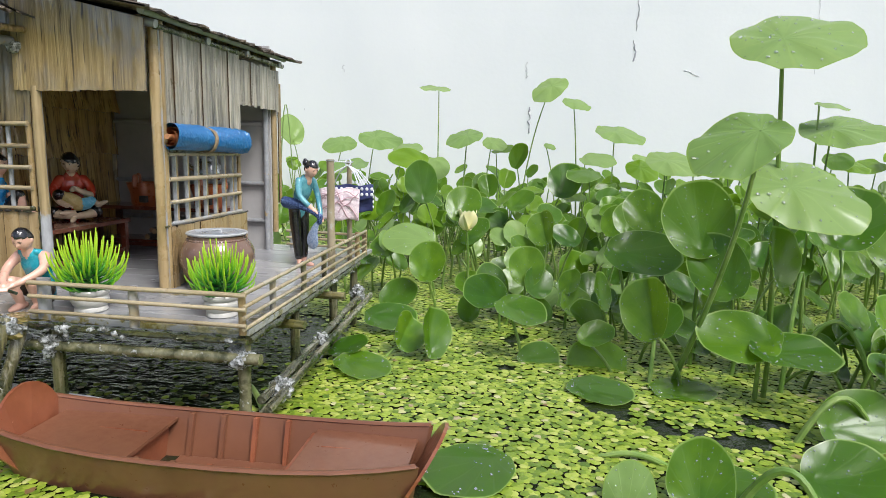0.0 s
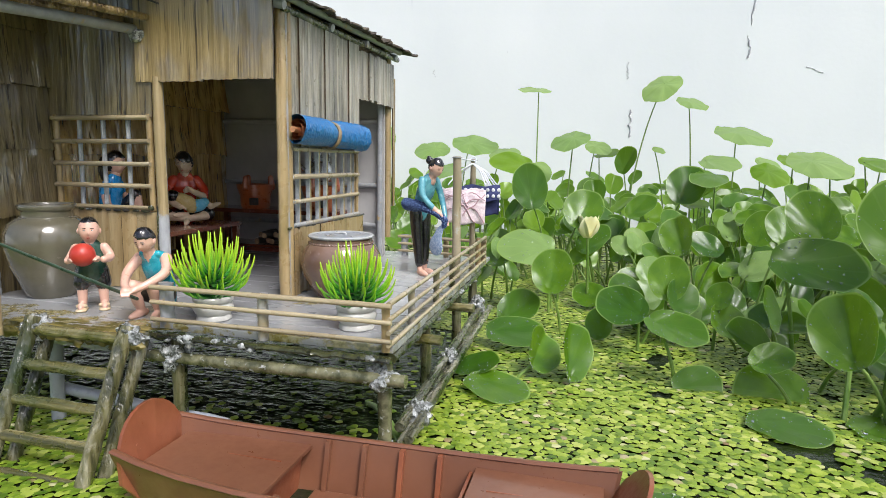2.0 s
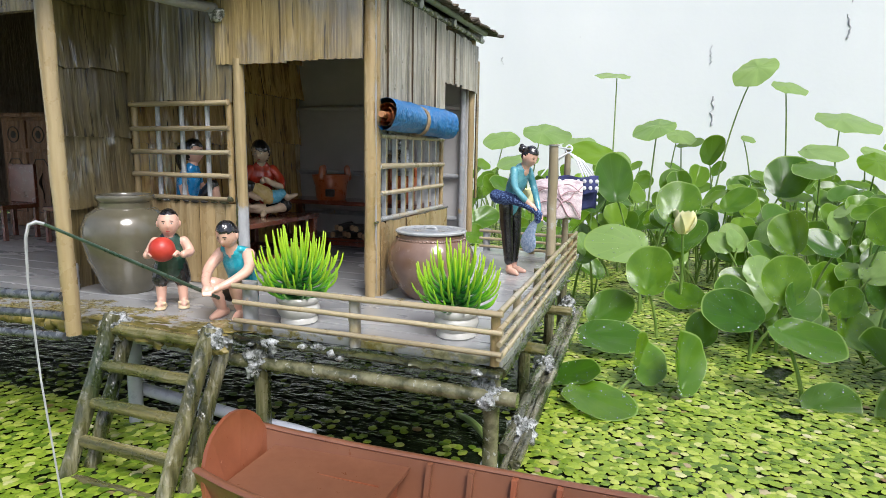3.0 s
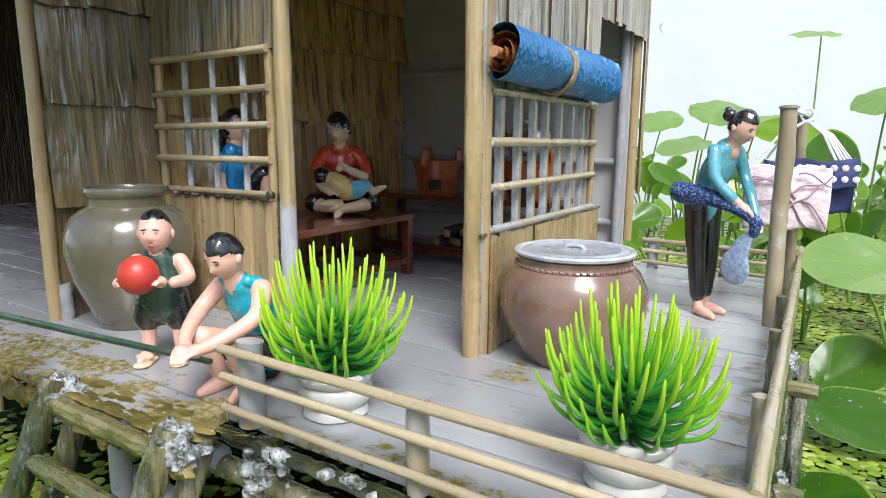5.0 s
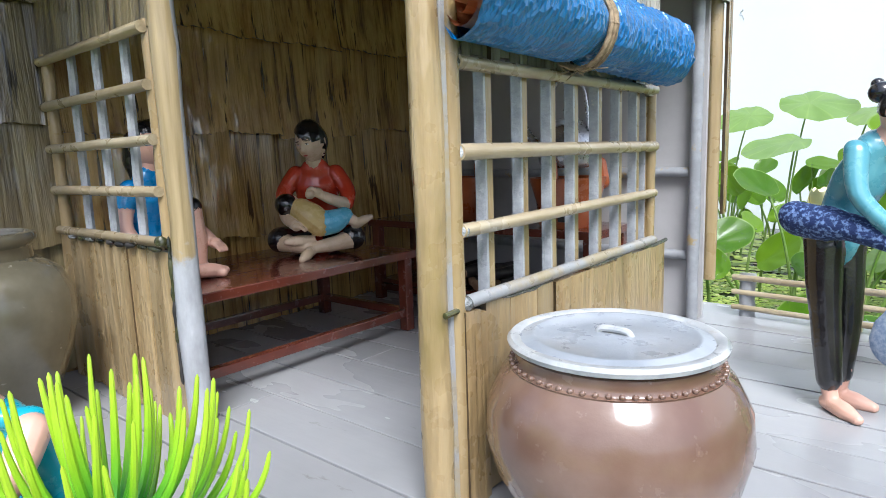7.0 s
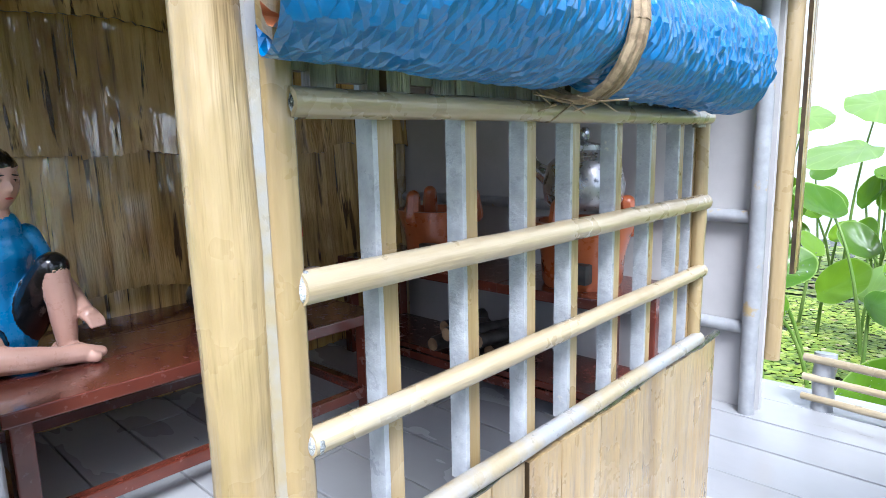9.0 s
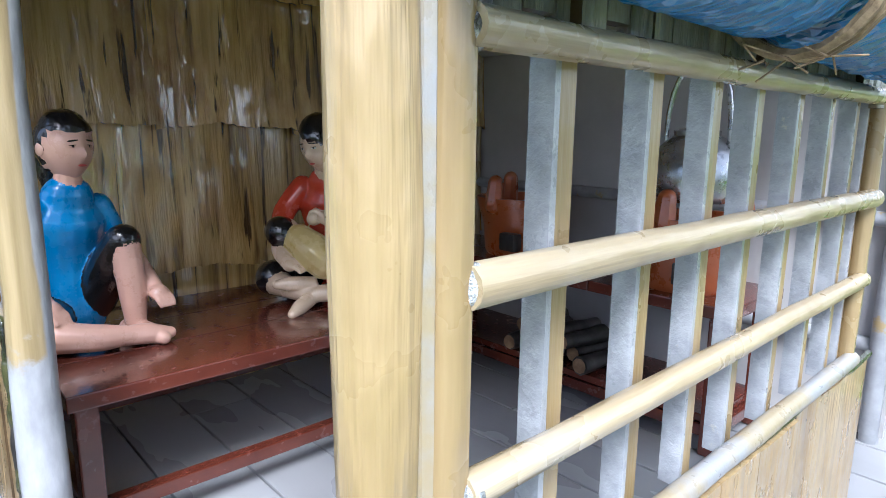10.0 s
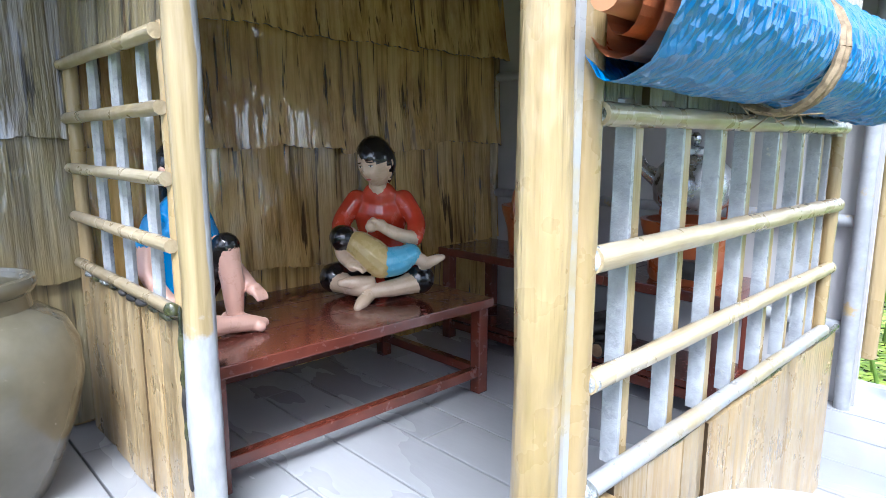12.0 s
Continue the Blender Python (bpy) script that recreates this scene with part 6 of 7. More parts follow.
def head(bm, c, r, skin, hair, lip, fringe, nape, yaw=0.0, nod=0.0, lean=0.0, swell=1.08, part_side=0.0, jag=0.06, white=0):
    """A modelled head looking towards -Y: skull, nose, sockets and lips, its hair raised above a hairline that falls from fringe to nape."""
    c = Vector(c)
    rot = Matrix.Rotation(radians(yaw), 3, "Z") @ Matrix.Rotation(radians(lean), 3, "Y") @ Matrix.Rotation(radians(nod), 3, "X")

    def form(d):
        x, y, z = 0.82 * d.x, 0.94 * d.y, 1.14 * d.z
        if d.z < 0:
            k = -d.z
            x *= 1 - 0.30 * k ** 1.6
            y *= (1 - 0.34 * k) if d.y > 0 else (1 - 0.06 * k)
        if d.y < 0:
            y -= 0.20 * math.exp(-((d.x / 0.12) ** 2 + ((d.z + 0.14) / 0.15) ** 2))
            y += 0.055 * math.exp(-(((abs(d.x) - 0.34) / 0.17) ** 2 + ((d.z - 0.06) / 0.11) ** 2))
            y -= 0.045 * math.exp(-((d.x / 0.20) ** 2 + ((d.z + 0.47) / 0.07) ** 2))
            y -= 0.05 * math.exp(-((d.x / 0.22) ** 2 + ((d.z + 0.80) / 0.14) ** 2))
        return Vector((x, y, z))

    def haired(d):
        w = min(max((d.y + 0.30) / 0.45, 0.0), 1.0)
        return d.z > fringe * (1 - w) + nape * w - (jag * math.sin(d.x * 9 + 1.3) * (1 - w)) - part_side * d.x * (1 - w)

    n0 = len(bm.faces)
    res = bmesh.ops.create_uvsphere(bm, u_segments=44, v_segments=32, radius=1.0)
    bm.faces.ensure_lookup_table()
    dirs = {v: v.co.normalized() for v in res["verts"]}
    for f in bm.faces[n0:]:
        f.material_index = hair if haired(sum((dirs[v] for v in f.verts), Vector()) / len(f.verts)) else skin
    for v, d in dirs.items():
        p = form(d)
        if haired(d):
            p *= swell + 0.045 * noise.noise(Vector((d.x * 7, d.y * 4, d.z * 3))) + 0.02 * noise.noise(Vector((d.x * 22, d.y * 6, d.z * 5)))
        v.co = c + rot @ (p * r)

    def dab(d, w, h, idx, tilt=0.0, out=0.0):
        d = Vector(d).normalized()
        p = form(d)
        nrm = Vector((d.x * 0.9, d.y, d.z * 0.4)).normalized()
        sx = Vector((0, 0, 1)).cross(nrm).normalized()
        m3 = Matrix((sx, nrm, nrm.cross(sx) * -1)).transposed() @ Matrix.Rotation(tilt, 3, "Y")
        m0 = len(bm.faces)
        mm = Matrix.Translation(c + rot @ (p * r * (1.0 + out))) @ (rot @ m3).to_4x4() @ Matrix.Diagonal((w * r, 0.035 * r, h * r, 1))
        bmesh.ops.create_uvsphere(bm, u_segments=10, v_segments=6, radius=1.0, matrix=mm)
        mark(bm, m0, idx)

    for s in (-1, 1):
        dab((s * 0.36, -0.92, 0.25), 0.18, 0.032, hair, -s * 0.16, 0.006)
        dab((s * 0.35, -0.93, 0.07), 0.120, 0.040, white, -s * 0.08, 0.004)
        dab((s * 0.34, -0.93, 0.075), 0.050, 0.042, hair, 0.0, 0.012)
        dab((s * 0.35, -0.93, 0.115), 0.130, 0.014, hair, -s * 0.10, 0.010)
        dab((s * 0.62, -0.75, -0.28), 0.02, 0.02, skin)
        e = c + rot @ (Vector((s * 0.84, 0.04, -0.06)) * r)
        ball(bm, e, (0.10 * r, 0.19 * r, 0.25 * r), skin, (0, 0, yaw), 8, 8)
    dab((0, -0.95, -0.50), 0.155, 0.045, lip, 0.0, 0.012)


def foot(bm, p, d, idx, s=1.0):
    d = Vector(d).normalized()
    p = Vector(p)
    limb(bm, [p - d * 0.003 * s + Vector((0, 0, 0.0035 * s)), p + d * 0.005 * s + Vector((0, 0, 0.003 * s)), p + d * 0.012 * s + Vector((0, 0, 0.0021 * s))], [0.0034 * s, 0.0036 * s, 0.0022 * s], 10, idx)


def woman(bm):
    # 0 flesh, 1 teal, 2 black, 3 towel, 4 pale cloth, 5 lip
    for s in (-1, 1):
        foot(bm, (s * 0.0065, 0.002 + 0.003 * s, 0), (s * 0.25, -1, 0), 0, 1.25)
        limb(bm, [(s * 0.0065, 0.003 + 0.003 * s, 0.005), (s * 0.0066, 0.004, 0.020)], [0.0036, 0.0042], 10, 0)
        limb(bm, [(s * 0.0066, 0.004 + 0.002 * s, 0.0165), (s * 0.0072, 0.005, 0.044), (s * 0.0080, 0.007, 0.068), (s * 0.0075, 0.008, 0.086)], [0.0060, 0.0070, 0.0084, 0.0094], 14, 2)
        limb(bm, [(s * 0.0130, -0.018, 0.1290), (s * 0.0172, -0.019, 0.110), (s * 0.0110, -0.027, 0.0955)], [0.0054, 0.0046, 0.0041], 12, 1)
    limb(bm, [(-0.0110, -0.027, 0.0955), (-0.0060, -0.0310, 0.0895)], [0.0036, 0.0032], 10, 0)
    limb(bm, [(0.0110, -0.027, 0.0955), (0.0050, -0.0340, 0.0790)], [0.0040, 0.0032], 10, 1)
    hand(bm, (-0.005, -0.0320, 0.0880), (0.4, -0.8, -0.5), 0, 1.15)
    hand(bm, (0.004, -0.0355, 0.0765), (-0.4, -0.6, -0.6), 0, 1.15)
    limb(bm, [(0, 0.008, 0.083), (0, 0.003, 0.098), (0, -0.008, 0.114), (0, -0.018, 0.129)], [0.0126, 0.0112, 0.0136, 0.0106], 18, 1, flat=0.74, up=(0, 1, 0))
    limb(bm, [(0, -0.020, 0.129), (0, -0.030, 0.1415)], [0.0062, 0.0050], 12, 0)
    ball(bm, (0, -0.0245, 0.1275), (0.0044, 0.0030, 0.0060), 0, (35, 0, 0))
    limb(bm, [(-0.0160, 0.014, 0.0965), (-0.0150, 0.002, 0.0955), (-0.0130, -0.012, 0.0940), (-0.0060, -0.029, 0.0865), (0.000, -0.039, 0.0780)], [0.0088, 0.0082, 0.0066, 0.0048, 0.0040], 16, 3)
    limb(bm, [(0.000, -0.038, 0.0780), (0.000, -0.0375, 0.0700)], [0.0044, 0.0034], 12, 3)
    limb(bm, [(-0.001, -0.0365, 0.0720), (-0.003, -0.030, 0.0590), (-0.004, -0.027, 0.0470), (-0.004, -0.0265, 0.0420)], [0.0028, 0.0072, 0.0115, 0.0125], 16, 4, flat=0.16, up=(1, 0, 0))
    for v in bm.verts:
        v.co.y += 0.21 * max(v.co.z - 0.085, 0.0)


def woman_head(bm):
    head(bm, (0, -0.0205, 0.1460), 0.0112, 0, 2, 5, 0.46, -0.30, nod=26, jag=0.03)
    ball(bm, (0, -0.0095, 0.1550), (0.0056, 0.0054, 0.0050), 2)
    ball(bm, (0.0005, -0.0072, 0.1590), (0.0030, 0.0028, 0.0026), 2)


figure("figurine_woman", [FLESH, SHIRT_TEAL, BLACK_P, DENIM, PALEBLUE, LIP], (-0.2605, 0.806, D), 62, "painted woman figurine in teal top wringing a blue towel", woman, woman_head)


def mother(bm):
    # 0 cream, 1 red, 2 black, 3 yellow, 4 light blue, 5 lip, 6 white
    for s in (-1, 1):
        limb(bm, [(s * 0.007, 0.008, 0.011), (s * 0.017, -0.004, 0.0115), (s * 0.0265, -0.017, 0.0120)], [0.0105, 0.0100, 0.0098], 14, 2)
        limb(bm, [(s * 0.0245, -0.020, 0.0105), (s * 0.013, -0.027, 0.0085), (-s * 0.001, -0.031, 0.0068)], [0.0072, 0.0056, 0.0042], 12, 0)
        limb(bm, [(s * 0.0150, 0.003, 0.0590), (s * 0.0235, -0.003, 0.0465), (s * 0.0235, -0.012, 0.0370)], [0.0070, 0.0062, 0.0054], 14, 1)
    foot(bm, (-0.006, -0.030, 0.0085), (-0.9, -0.3, 0.1), 0, 1.15)
    foot(bm, (-0.003, -0.036, 0.0005), (-0.25, -0.9, -0.1), 0, 1.15)
    limb(bm, [(0.0230, -0.013, 0.0365), (0.0140, -0.021, 0.0405), (0.0060, -0.0235, 0.0445)], [0.0048, 0.0042, 0.0036], 12, 0)
    hand(bm, (0.0035, -0.0240, 0.0465), (-0.7, -0.2, 0.7), 0, 1.25)
    hand(bm, (-0.0020, -0.0225, 0.0450), (0.3, -0.3, 0.9), 0, 1.15)
    limb(bm, [(-0.0230, -0.012, 0.0365), (-0.0195, -0.026, 0.0290), (-0.0130, -0.0345, 0.0245)], [0.0050, 0.0044, 0.0038], 12, 0)
    hand(bm, (-0.0110, -0.0365, 0.0235), (0.9, -0.1, -0.2), 0, 1.2)
    limb(bm, [(0, 0.008, 0.010), (0, 0.008, 0.030), (0, 0.005, 0.050), (0, 0.002, 0.0605)], [0.0150, 0.0145, 0.0172, 0.0118], 18, 1, flat=0.72, up=(0, 1, 0))
    limb(bm, [(0, -0.001, 0.0655), (-0.001, -0.003, 0.072)], [0.0060, 0.0056], 12, 0)
    # the child in her lap
    ball(bm, (-0.0165, -0.0235, 0.0375), (0.0075, 0.0080, 0.0080), 0, u=16, v=12)
    ball(bm, (-0.0190, -0.0250, 0.0385), (0.0086, 0.0086, 0.0082), 2, u=16, v=12)
    limb(bm, [(-0.0085, -0.0265, 0.0345), (-0.0010, -0.0285, 0.0290), (0.0045, -0.0285, 0.0240)], [0.0085, 0.0102, 0.0096], 14, 3)
    limb(bm, [(0.0060, -0.0275, 0.0240), (0.0140, -0.0265, 0.0250), (0.0215, -0.0230, 0.0285)], [0.0096, 0.0090, 0.0068], 14, 4)
    limb(bm, [(0.0210, -0.0235, 0.0285), (0.0270, -0.0225, 0.0255), (0.0325, -0.0225, 0.0225)], [0.0050, 0.0042, 0.0034], 10, 0)
    foot(bm, (0.0320, -0.0230, 0.0200), (0.8, -0.3, 0.45), 0, 0.95)


def mother_head(bm):
    head(bm, (-0.001, -0.0055, 0.0830), 0.0132, 0, 2, 5, 0.40, -0.88, yaw=-28, nod=16, lean=-5, swell=1.13, part_side=0.35, jag=0.03, white=6)


figure("figurine_mother", [FLESH_PALE, SHIRT_RED, BLACK_P, YELLOW_P, LIGHTBLUE_P, LIP, WHITE_P], (-0.601, 0.757, 0.1812), 44, "glossy painted figurine in red nursing a child on the bench", mother, mother_head)


def seated(bm):
    # 0 flesh, 1 blue, 2 black, 3 lip
    limb(bm, [(0, 0.006, 0.010), (0, 0.006, 0.030), (0, 0.003, 0.050), (0, 0.000, 0.0595)], [0.0150, 0.0140, 0.0158, 0.0105], 18, 1, flat=0.80, up=(0, 1, 0))
    limb(bm, [(0, -0.001, 0.059), (0, -0.003, 0.070)], [0.0062, 0.0052], 12, 0)
    # one knee up, the other leg folded flat
    limb(bm, [(0.008, 0.004, 0.014), (0.010, -0.010, 0.030), (0.0115, -0.0195, 0.0425)], [0.0100, 0.0088, 0.0072], 14, 2)
    limb(bm, [(0.0115, -0.0205, 0.0415), (0.0120, -0.0225, 0.024), (0.0120, -0.0235, 0.006)], [0.0062, 0.0058, 0.0042], 12, 0)
    foot(bm, (0.012, -0.023, 0.000), (0.2, -1, 0), 0, 1.3)
    limb(bm, [(-0.009, 0.004, 0.010), (-0.022, -0.012, 0.010)], [0.0105, 0.0090], 14, 2)
    limb(bm, [(-0.022, -0.014, 0.0085), (-0.008, -0.026, 0.0065), (0.004, -0.031, 0.0055)], [0.0074, 0.0058, 0.0042], 12, 0)
    foot(bm, (0.005, -0.031, 0.001), (1, -0.35, 0), 0, 1.25)
    for s in (-1, 1):
        limb(bm, [(s * 0.0130, 0.001, 0.0555), (s * 0.0172, 0.001, 0.0460)], [0.0058, 0.0056], 12, 1)
    limb(bm, [(0.0172, 0.001, 0.0450), (0.0205, -0.010, 0.0330), (0.0200, -0.0260, 0.0220)], [0.0050, 0.0044, 0.0034], 12, 0)
    hand(bm, (0.0195, -0.0295, 0.0200), (0.0, -0.9, -0.4), 0, 1.2)
    limb(bm, [(-0.0172, 0.001, 0.0450), (-0.0215, -0.004, 0.0320), (-0.0180, -0.0140, 0.0200)], [0.0050, 0.0044, 0.0034], 12, 0)
    hand(bm, (-0.0175, -0.0160, 0.0185), (0.2, -0.8, -0.4), 0, 1.2)


def seated_head(bm):
    head(bm, (0, -0.003, 0.0810), 0.0120, 0, 2, 3, 0.48, -0.70, yaw=8, nod=4, swell=1.11, jag=0.02)
    bm2 = [(0, 0.0085, 0.083), (0, 0.0125, 0.073), (0, 0.0115, 0.063)]
    limb(bm, bm2, [0.0072, 0.0056, 0.0034], 12, 2)


figure("figurine_seated", [FLESH, SHIRT_BLUE, BLACK_P, LIP], (-0.606, 0.632, 0.1812), 104, "painted figurine in blue seated on the bench, knee raised", seated, seated_head, 1.02)


def angler(bm):
    # 0 flesh, 1 cyan, 2 black, 3 dark red, 4 lip
    for s in (-1, 1):
        foot(bm, (s * 0.0095, -0.010, 0), (s * 0.15, -1, 0), 0, 1.25)
        limb(bm, [(s * 0.0095, -0.009, 0.005), (s * 0.0105, -0.015, 0.018), (s * 0.0115, -0.0215, 0.0325)], [0.0042, 0.0056, 0.0064], 12, 0)
        limb(bm, [(s * 0.0115, -0.0205, 0.0335), (s * 0.0110, -0.008, 0.028)], [0.0068, 0.0078], 12, 0)
        limb(bm, [(s * 0.0110, -0.010, 0.0275), (s * 0.0090, 0.006, 0.020)], [0.0086, 0.0096], 12, 3)
        limb(bm, [(s * 0.0145, -0.001, 0.0600), (s * 0.0200, -0.013, 0.0475), (s * 0.0120, -0.032, 0.0385), (s * 0.004, -0.040, 0.0345)], [0.0060, 0.0050, 0.0040, 0.0032], 12, 0)
        hand(bm, (s * 0.0030, -0.0420 + 0.002 * s, 0.0340), (-s * 0.5, -0.8, -0.3), 0, 1.3)
        limb(bm, [(s * 0.0085, -0.005, 0.0650), (s * 0.0098, 0.002, 0.0620)], [0.0038, 0.0046], 10, 1)
    limb(bm, [(0, 0.013, 0.016), (0, 0.011, 0.034), (0, 0.004, 0.050), (0, -0.002, 0.0600)], [0.0148, 0.0142, 0.0150, 0.0108], 18, 1, flat=0.74, up=(0, 1, 0))
    limb(bm, [(0, 0.014, 0.013), (0, 0.012, 0.020)], [0.0140, 0.0150], 14, 3, flat=0.8, up=(0, 1, 0))
    limb(bm, [(0, -0.004, 0.061), (0, -0.009, 0.071)], [0.0068, 0.0058], 12, 0)


def angler_head(bm):
    head(bm, (0, -0.0130, 0.0795), 0.0116, 0, 2, 4, 0.50, -0.06, nod=24, swell=1.08, part_side=0.12)


figure("figurine_angler", [FLESH, SHIRT_CYAN, BLACK_P, INK, LIP], (-0.4435, 0.5055, D), 8, "painted figurine in a cyan vest squatting at the deck's edge", angler, angler_head, 0.95)


def boy(bm):
    # 0 flesh, 1 dark green, 2 black, 3 ball, 4 straw, 5 lip, 6 white
    for s in (-1, 1):
        limb(bm, [(s * 0.0098, 0.001, 0.0012), (s * 0.0104, -0.011, 0.0012)], [0.0052, 0.0054], 12, 4, flat=0.32)
        foot(bm, (s * 0.0098, -0.001, 0.0022), (s * 0.1, -1, 0), 0, 0.95)
        limb(bm, [(s * 0.0066, -0.0075, 0.0052), (s * 0.0134, -0.0075, 0.0052)], [0.0020, 0.0020], 8, 4)
        limb(bm, [(s * 0.0098, 0.001, 0.006), (s * 0.0092, 0.001, 0.026)], [0.0042, 0.0054], 12, 0)
        limb(bm, [(s * 0.0092, 0.001, 0.0275), (s * 0.0070, 0.002, 0.040)], [0.0084, 0.0084], 12, 2)
        limb(bm, [(s * 0.0125, 0.000, 0.0630), (s * 0.0175, -0.003, 0.0535), (s * 0.0155 - 0.003, -0.0140, 0.0525)], [0.0046, 0.0044, 0.0036], 12, 0)
        hand(bm, (s * 0.0105 - 0.004, -0.0195, 0.0540), (-s * 0.4, -0.8, 0.2), 0, 1.15)
    limb(bm, [(0, 0.001, 0.038), (0, 0.001, 0.048), (0, 0.001, 0.0620)], [0.0140, 0.0136, 0.0108], 18, 1, flat=0.75, up=(0, 1, 0))
    limb(bm, [(0, 0.000, 0.063), (0, -0.001, 0.069)], [0.0058, 0.0054], 12, 0)
    ball(bm, (-0.0050, -0.0200, 0.0585), 0.0115, 3, u=24, v=16)


def boy_head(bm):
    head(bm, (0, -0.002, 0.0805), 0.0116, 0, 2, 5, 0.62, 0.20, nod=2, swell=1.05, jag=0.01, white=6)


figure("figurine_boy", [FLESH, SHIRT_GREEN, BLACK_P, BALL, STRAW, LIP, WHITE_P], (-0.517, 0.503, D + 0.0004), 40, "painted boy figurine in dark green holding a red ball", boy, boy_head, 1.0)

# ---- water plants ----
BEADS, ROOTS = {}, {}


def leaf_mesh(name, ovate, cup, fold, notch, ripple, material, seed, joint=-0.34, crinkle=0.0):
    """A unit leaf, one long, in its own plane: tip along +Y, its upper side +Z, the stalk meets it near (0, -0.35)."""
    r = random.Random(seed)
    bm = bmesh.new()
    uvl = bm.loops.layers.uv.new("UVMap")
    seg, ringn = 36, 7
    root = Vector((0, joint, 0))
    ROOTS[name] = joint
    ph = r.uniform(0, 6)
    def point(k, q):
        a = 2 * math.pi * k / seg
        rad = 0.5 * (1 + 0.02 * math.sin(3 * a + ph) + 0.012 * math.sin(7 * a + ph * 2))
        x = rad * math.sin(a) * (1 - 0.14 * ovate * math.cos(a) * 1.2) * (0.90 - 0.22 * ovate)
        y = -rad * math.cos(a) * (1 + 0.10 * ovate * (1 - math.cos(a)) / 2)
        near = math.exp(-(min(a, 2 * math.pi - a) / 0.30) ** 2)
        y += notch * near * 0.5
        e = Vector((x, y, 0))
        p = root.lerp(e, q)
        z = cup * (p.x ** 2 + 0.7 * p.y ** 2) + fold * abs(p.x) + ripple * q * q * math.sin(5 * a + ph)
        z += 0.018 * noise.noise(Vector((p.x * 5 + seed, p.y * 5, 0))) + crinkle * q * abs(math.sin(5.5 * a + ph)) - 0.10 * joint * (1 - q) ** 3 * (joint > -0.3)
        return Vector((p.x, p.y, z)), a
    vs = [[bm.verts.new(point(k, (j + 1) / ringn)[0]) for k in range(seg)] for j in range(ringn)]
    mid = bm.verts.new(root)
    def uv_of(k, q):
        return (k / seg, q)
    for k in range(seg):
        k2 = (k + 1) % seg
        f = bm.faces.new((mid, vs[0][k], vs[0][k2]))
        for lp, c in zip(f.loops, ((k, 0), (k, 1 / ringn), (k + 1, 1 / ringn))):
            lp[uvl].uv = uv_of(*c)
        for j in range(ringn - 1):
            f = bm.faces.new((vs[j][k], vs[j + 1][k], vs[j + 1][k2], vs[j][k2]))
            for lp, c in zip(f.loops, ((k, (j + 1) / ringn), (k, (j + 2) / ringn), (k + 1, (j + 2) / ringn), (k + 1, (j + 1) / ringn))):
                lp[uvl].uv = uv_of(*c)
    bmesh.ops.recalc_face_normals(bm, faces=bm.faces)
    me = bpy.data.meshes.new(name)
    bm.to_mesh(me)
    bm.free()
    me.materials.append(material)
    for p in me.polygons:
        p.use_smooth = True
    drops = bmesh.new()
    for _ in range(54):
        k, q = r.uniform(0, seg), math.sqrt(r.uniform(0.03, 0.9))
        p = point(k, q)[0]
        g = r.uniform(0.005, 0.010) if r.random() < 0.8 else r.uniform(0.010, 0.017)
        bmesh.ops.create_uvsphere(drops, u_segments=8, v_segments=5, radius=1.0, matrix=Matrix.Translation(p + Vector((0, 0, g * 0.35))) @ Matrix.Diagonal((g, g, g * 0.62, 1)))
    beads = bpy.data.meshes.new(name + "_beads")
    drops.to_mesh(beads)
    drops.free()
    beads.materials.append(DEW)
    for p in beads.polygons:
        p.use_smooth = True
    BEADS[name] = beads
    return me


LEAVES = {
    "disc": leaf_mesh("round_leaf", 0.15, 0.30, 0.05, 0.06, 0.010, LEAF, 1),
    "oval": leaf_mesh("oval_leaf", 0.55, 0.22, 0.12, 0.05, 0.015, LEAF, 2),
    "fold": leaf_mesh("folded_leaf", 0.45, 0.35, 0.42, 0.08, 0.015, LEAF, 3),
    "flat": leaf_mesh("floating_leaf", 0.35, 0.06, 0.03, 0.12, 0.012, LEAF, 4),
    "cap": leaf_mesh("drooping_leaf", 0.30, -0.34, 0.02, 0.06, 0.018, LEAF_PALE, 5, -0.10, 0.022),
    "young": leaf_mesh("young_leaf", 0.40, -0.22, 0.10, 0.06, 0.020, LEAF_PALE, 6),
    "heart": leaf_mesh("heart_leaf", 0.35, -0.30, 0.05, 0.22, 0.030, LEAF_PALE, 7, -0.22, 0.030),
}


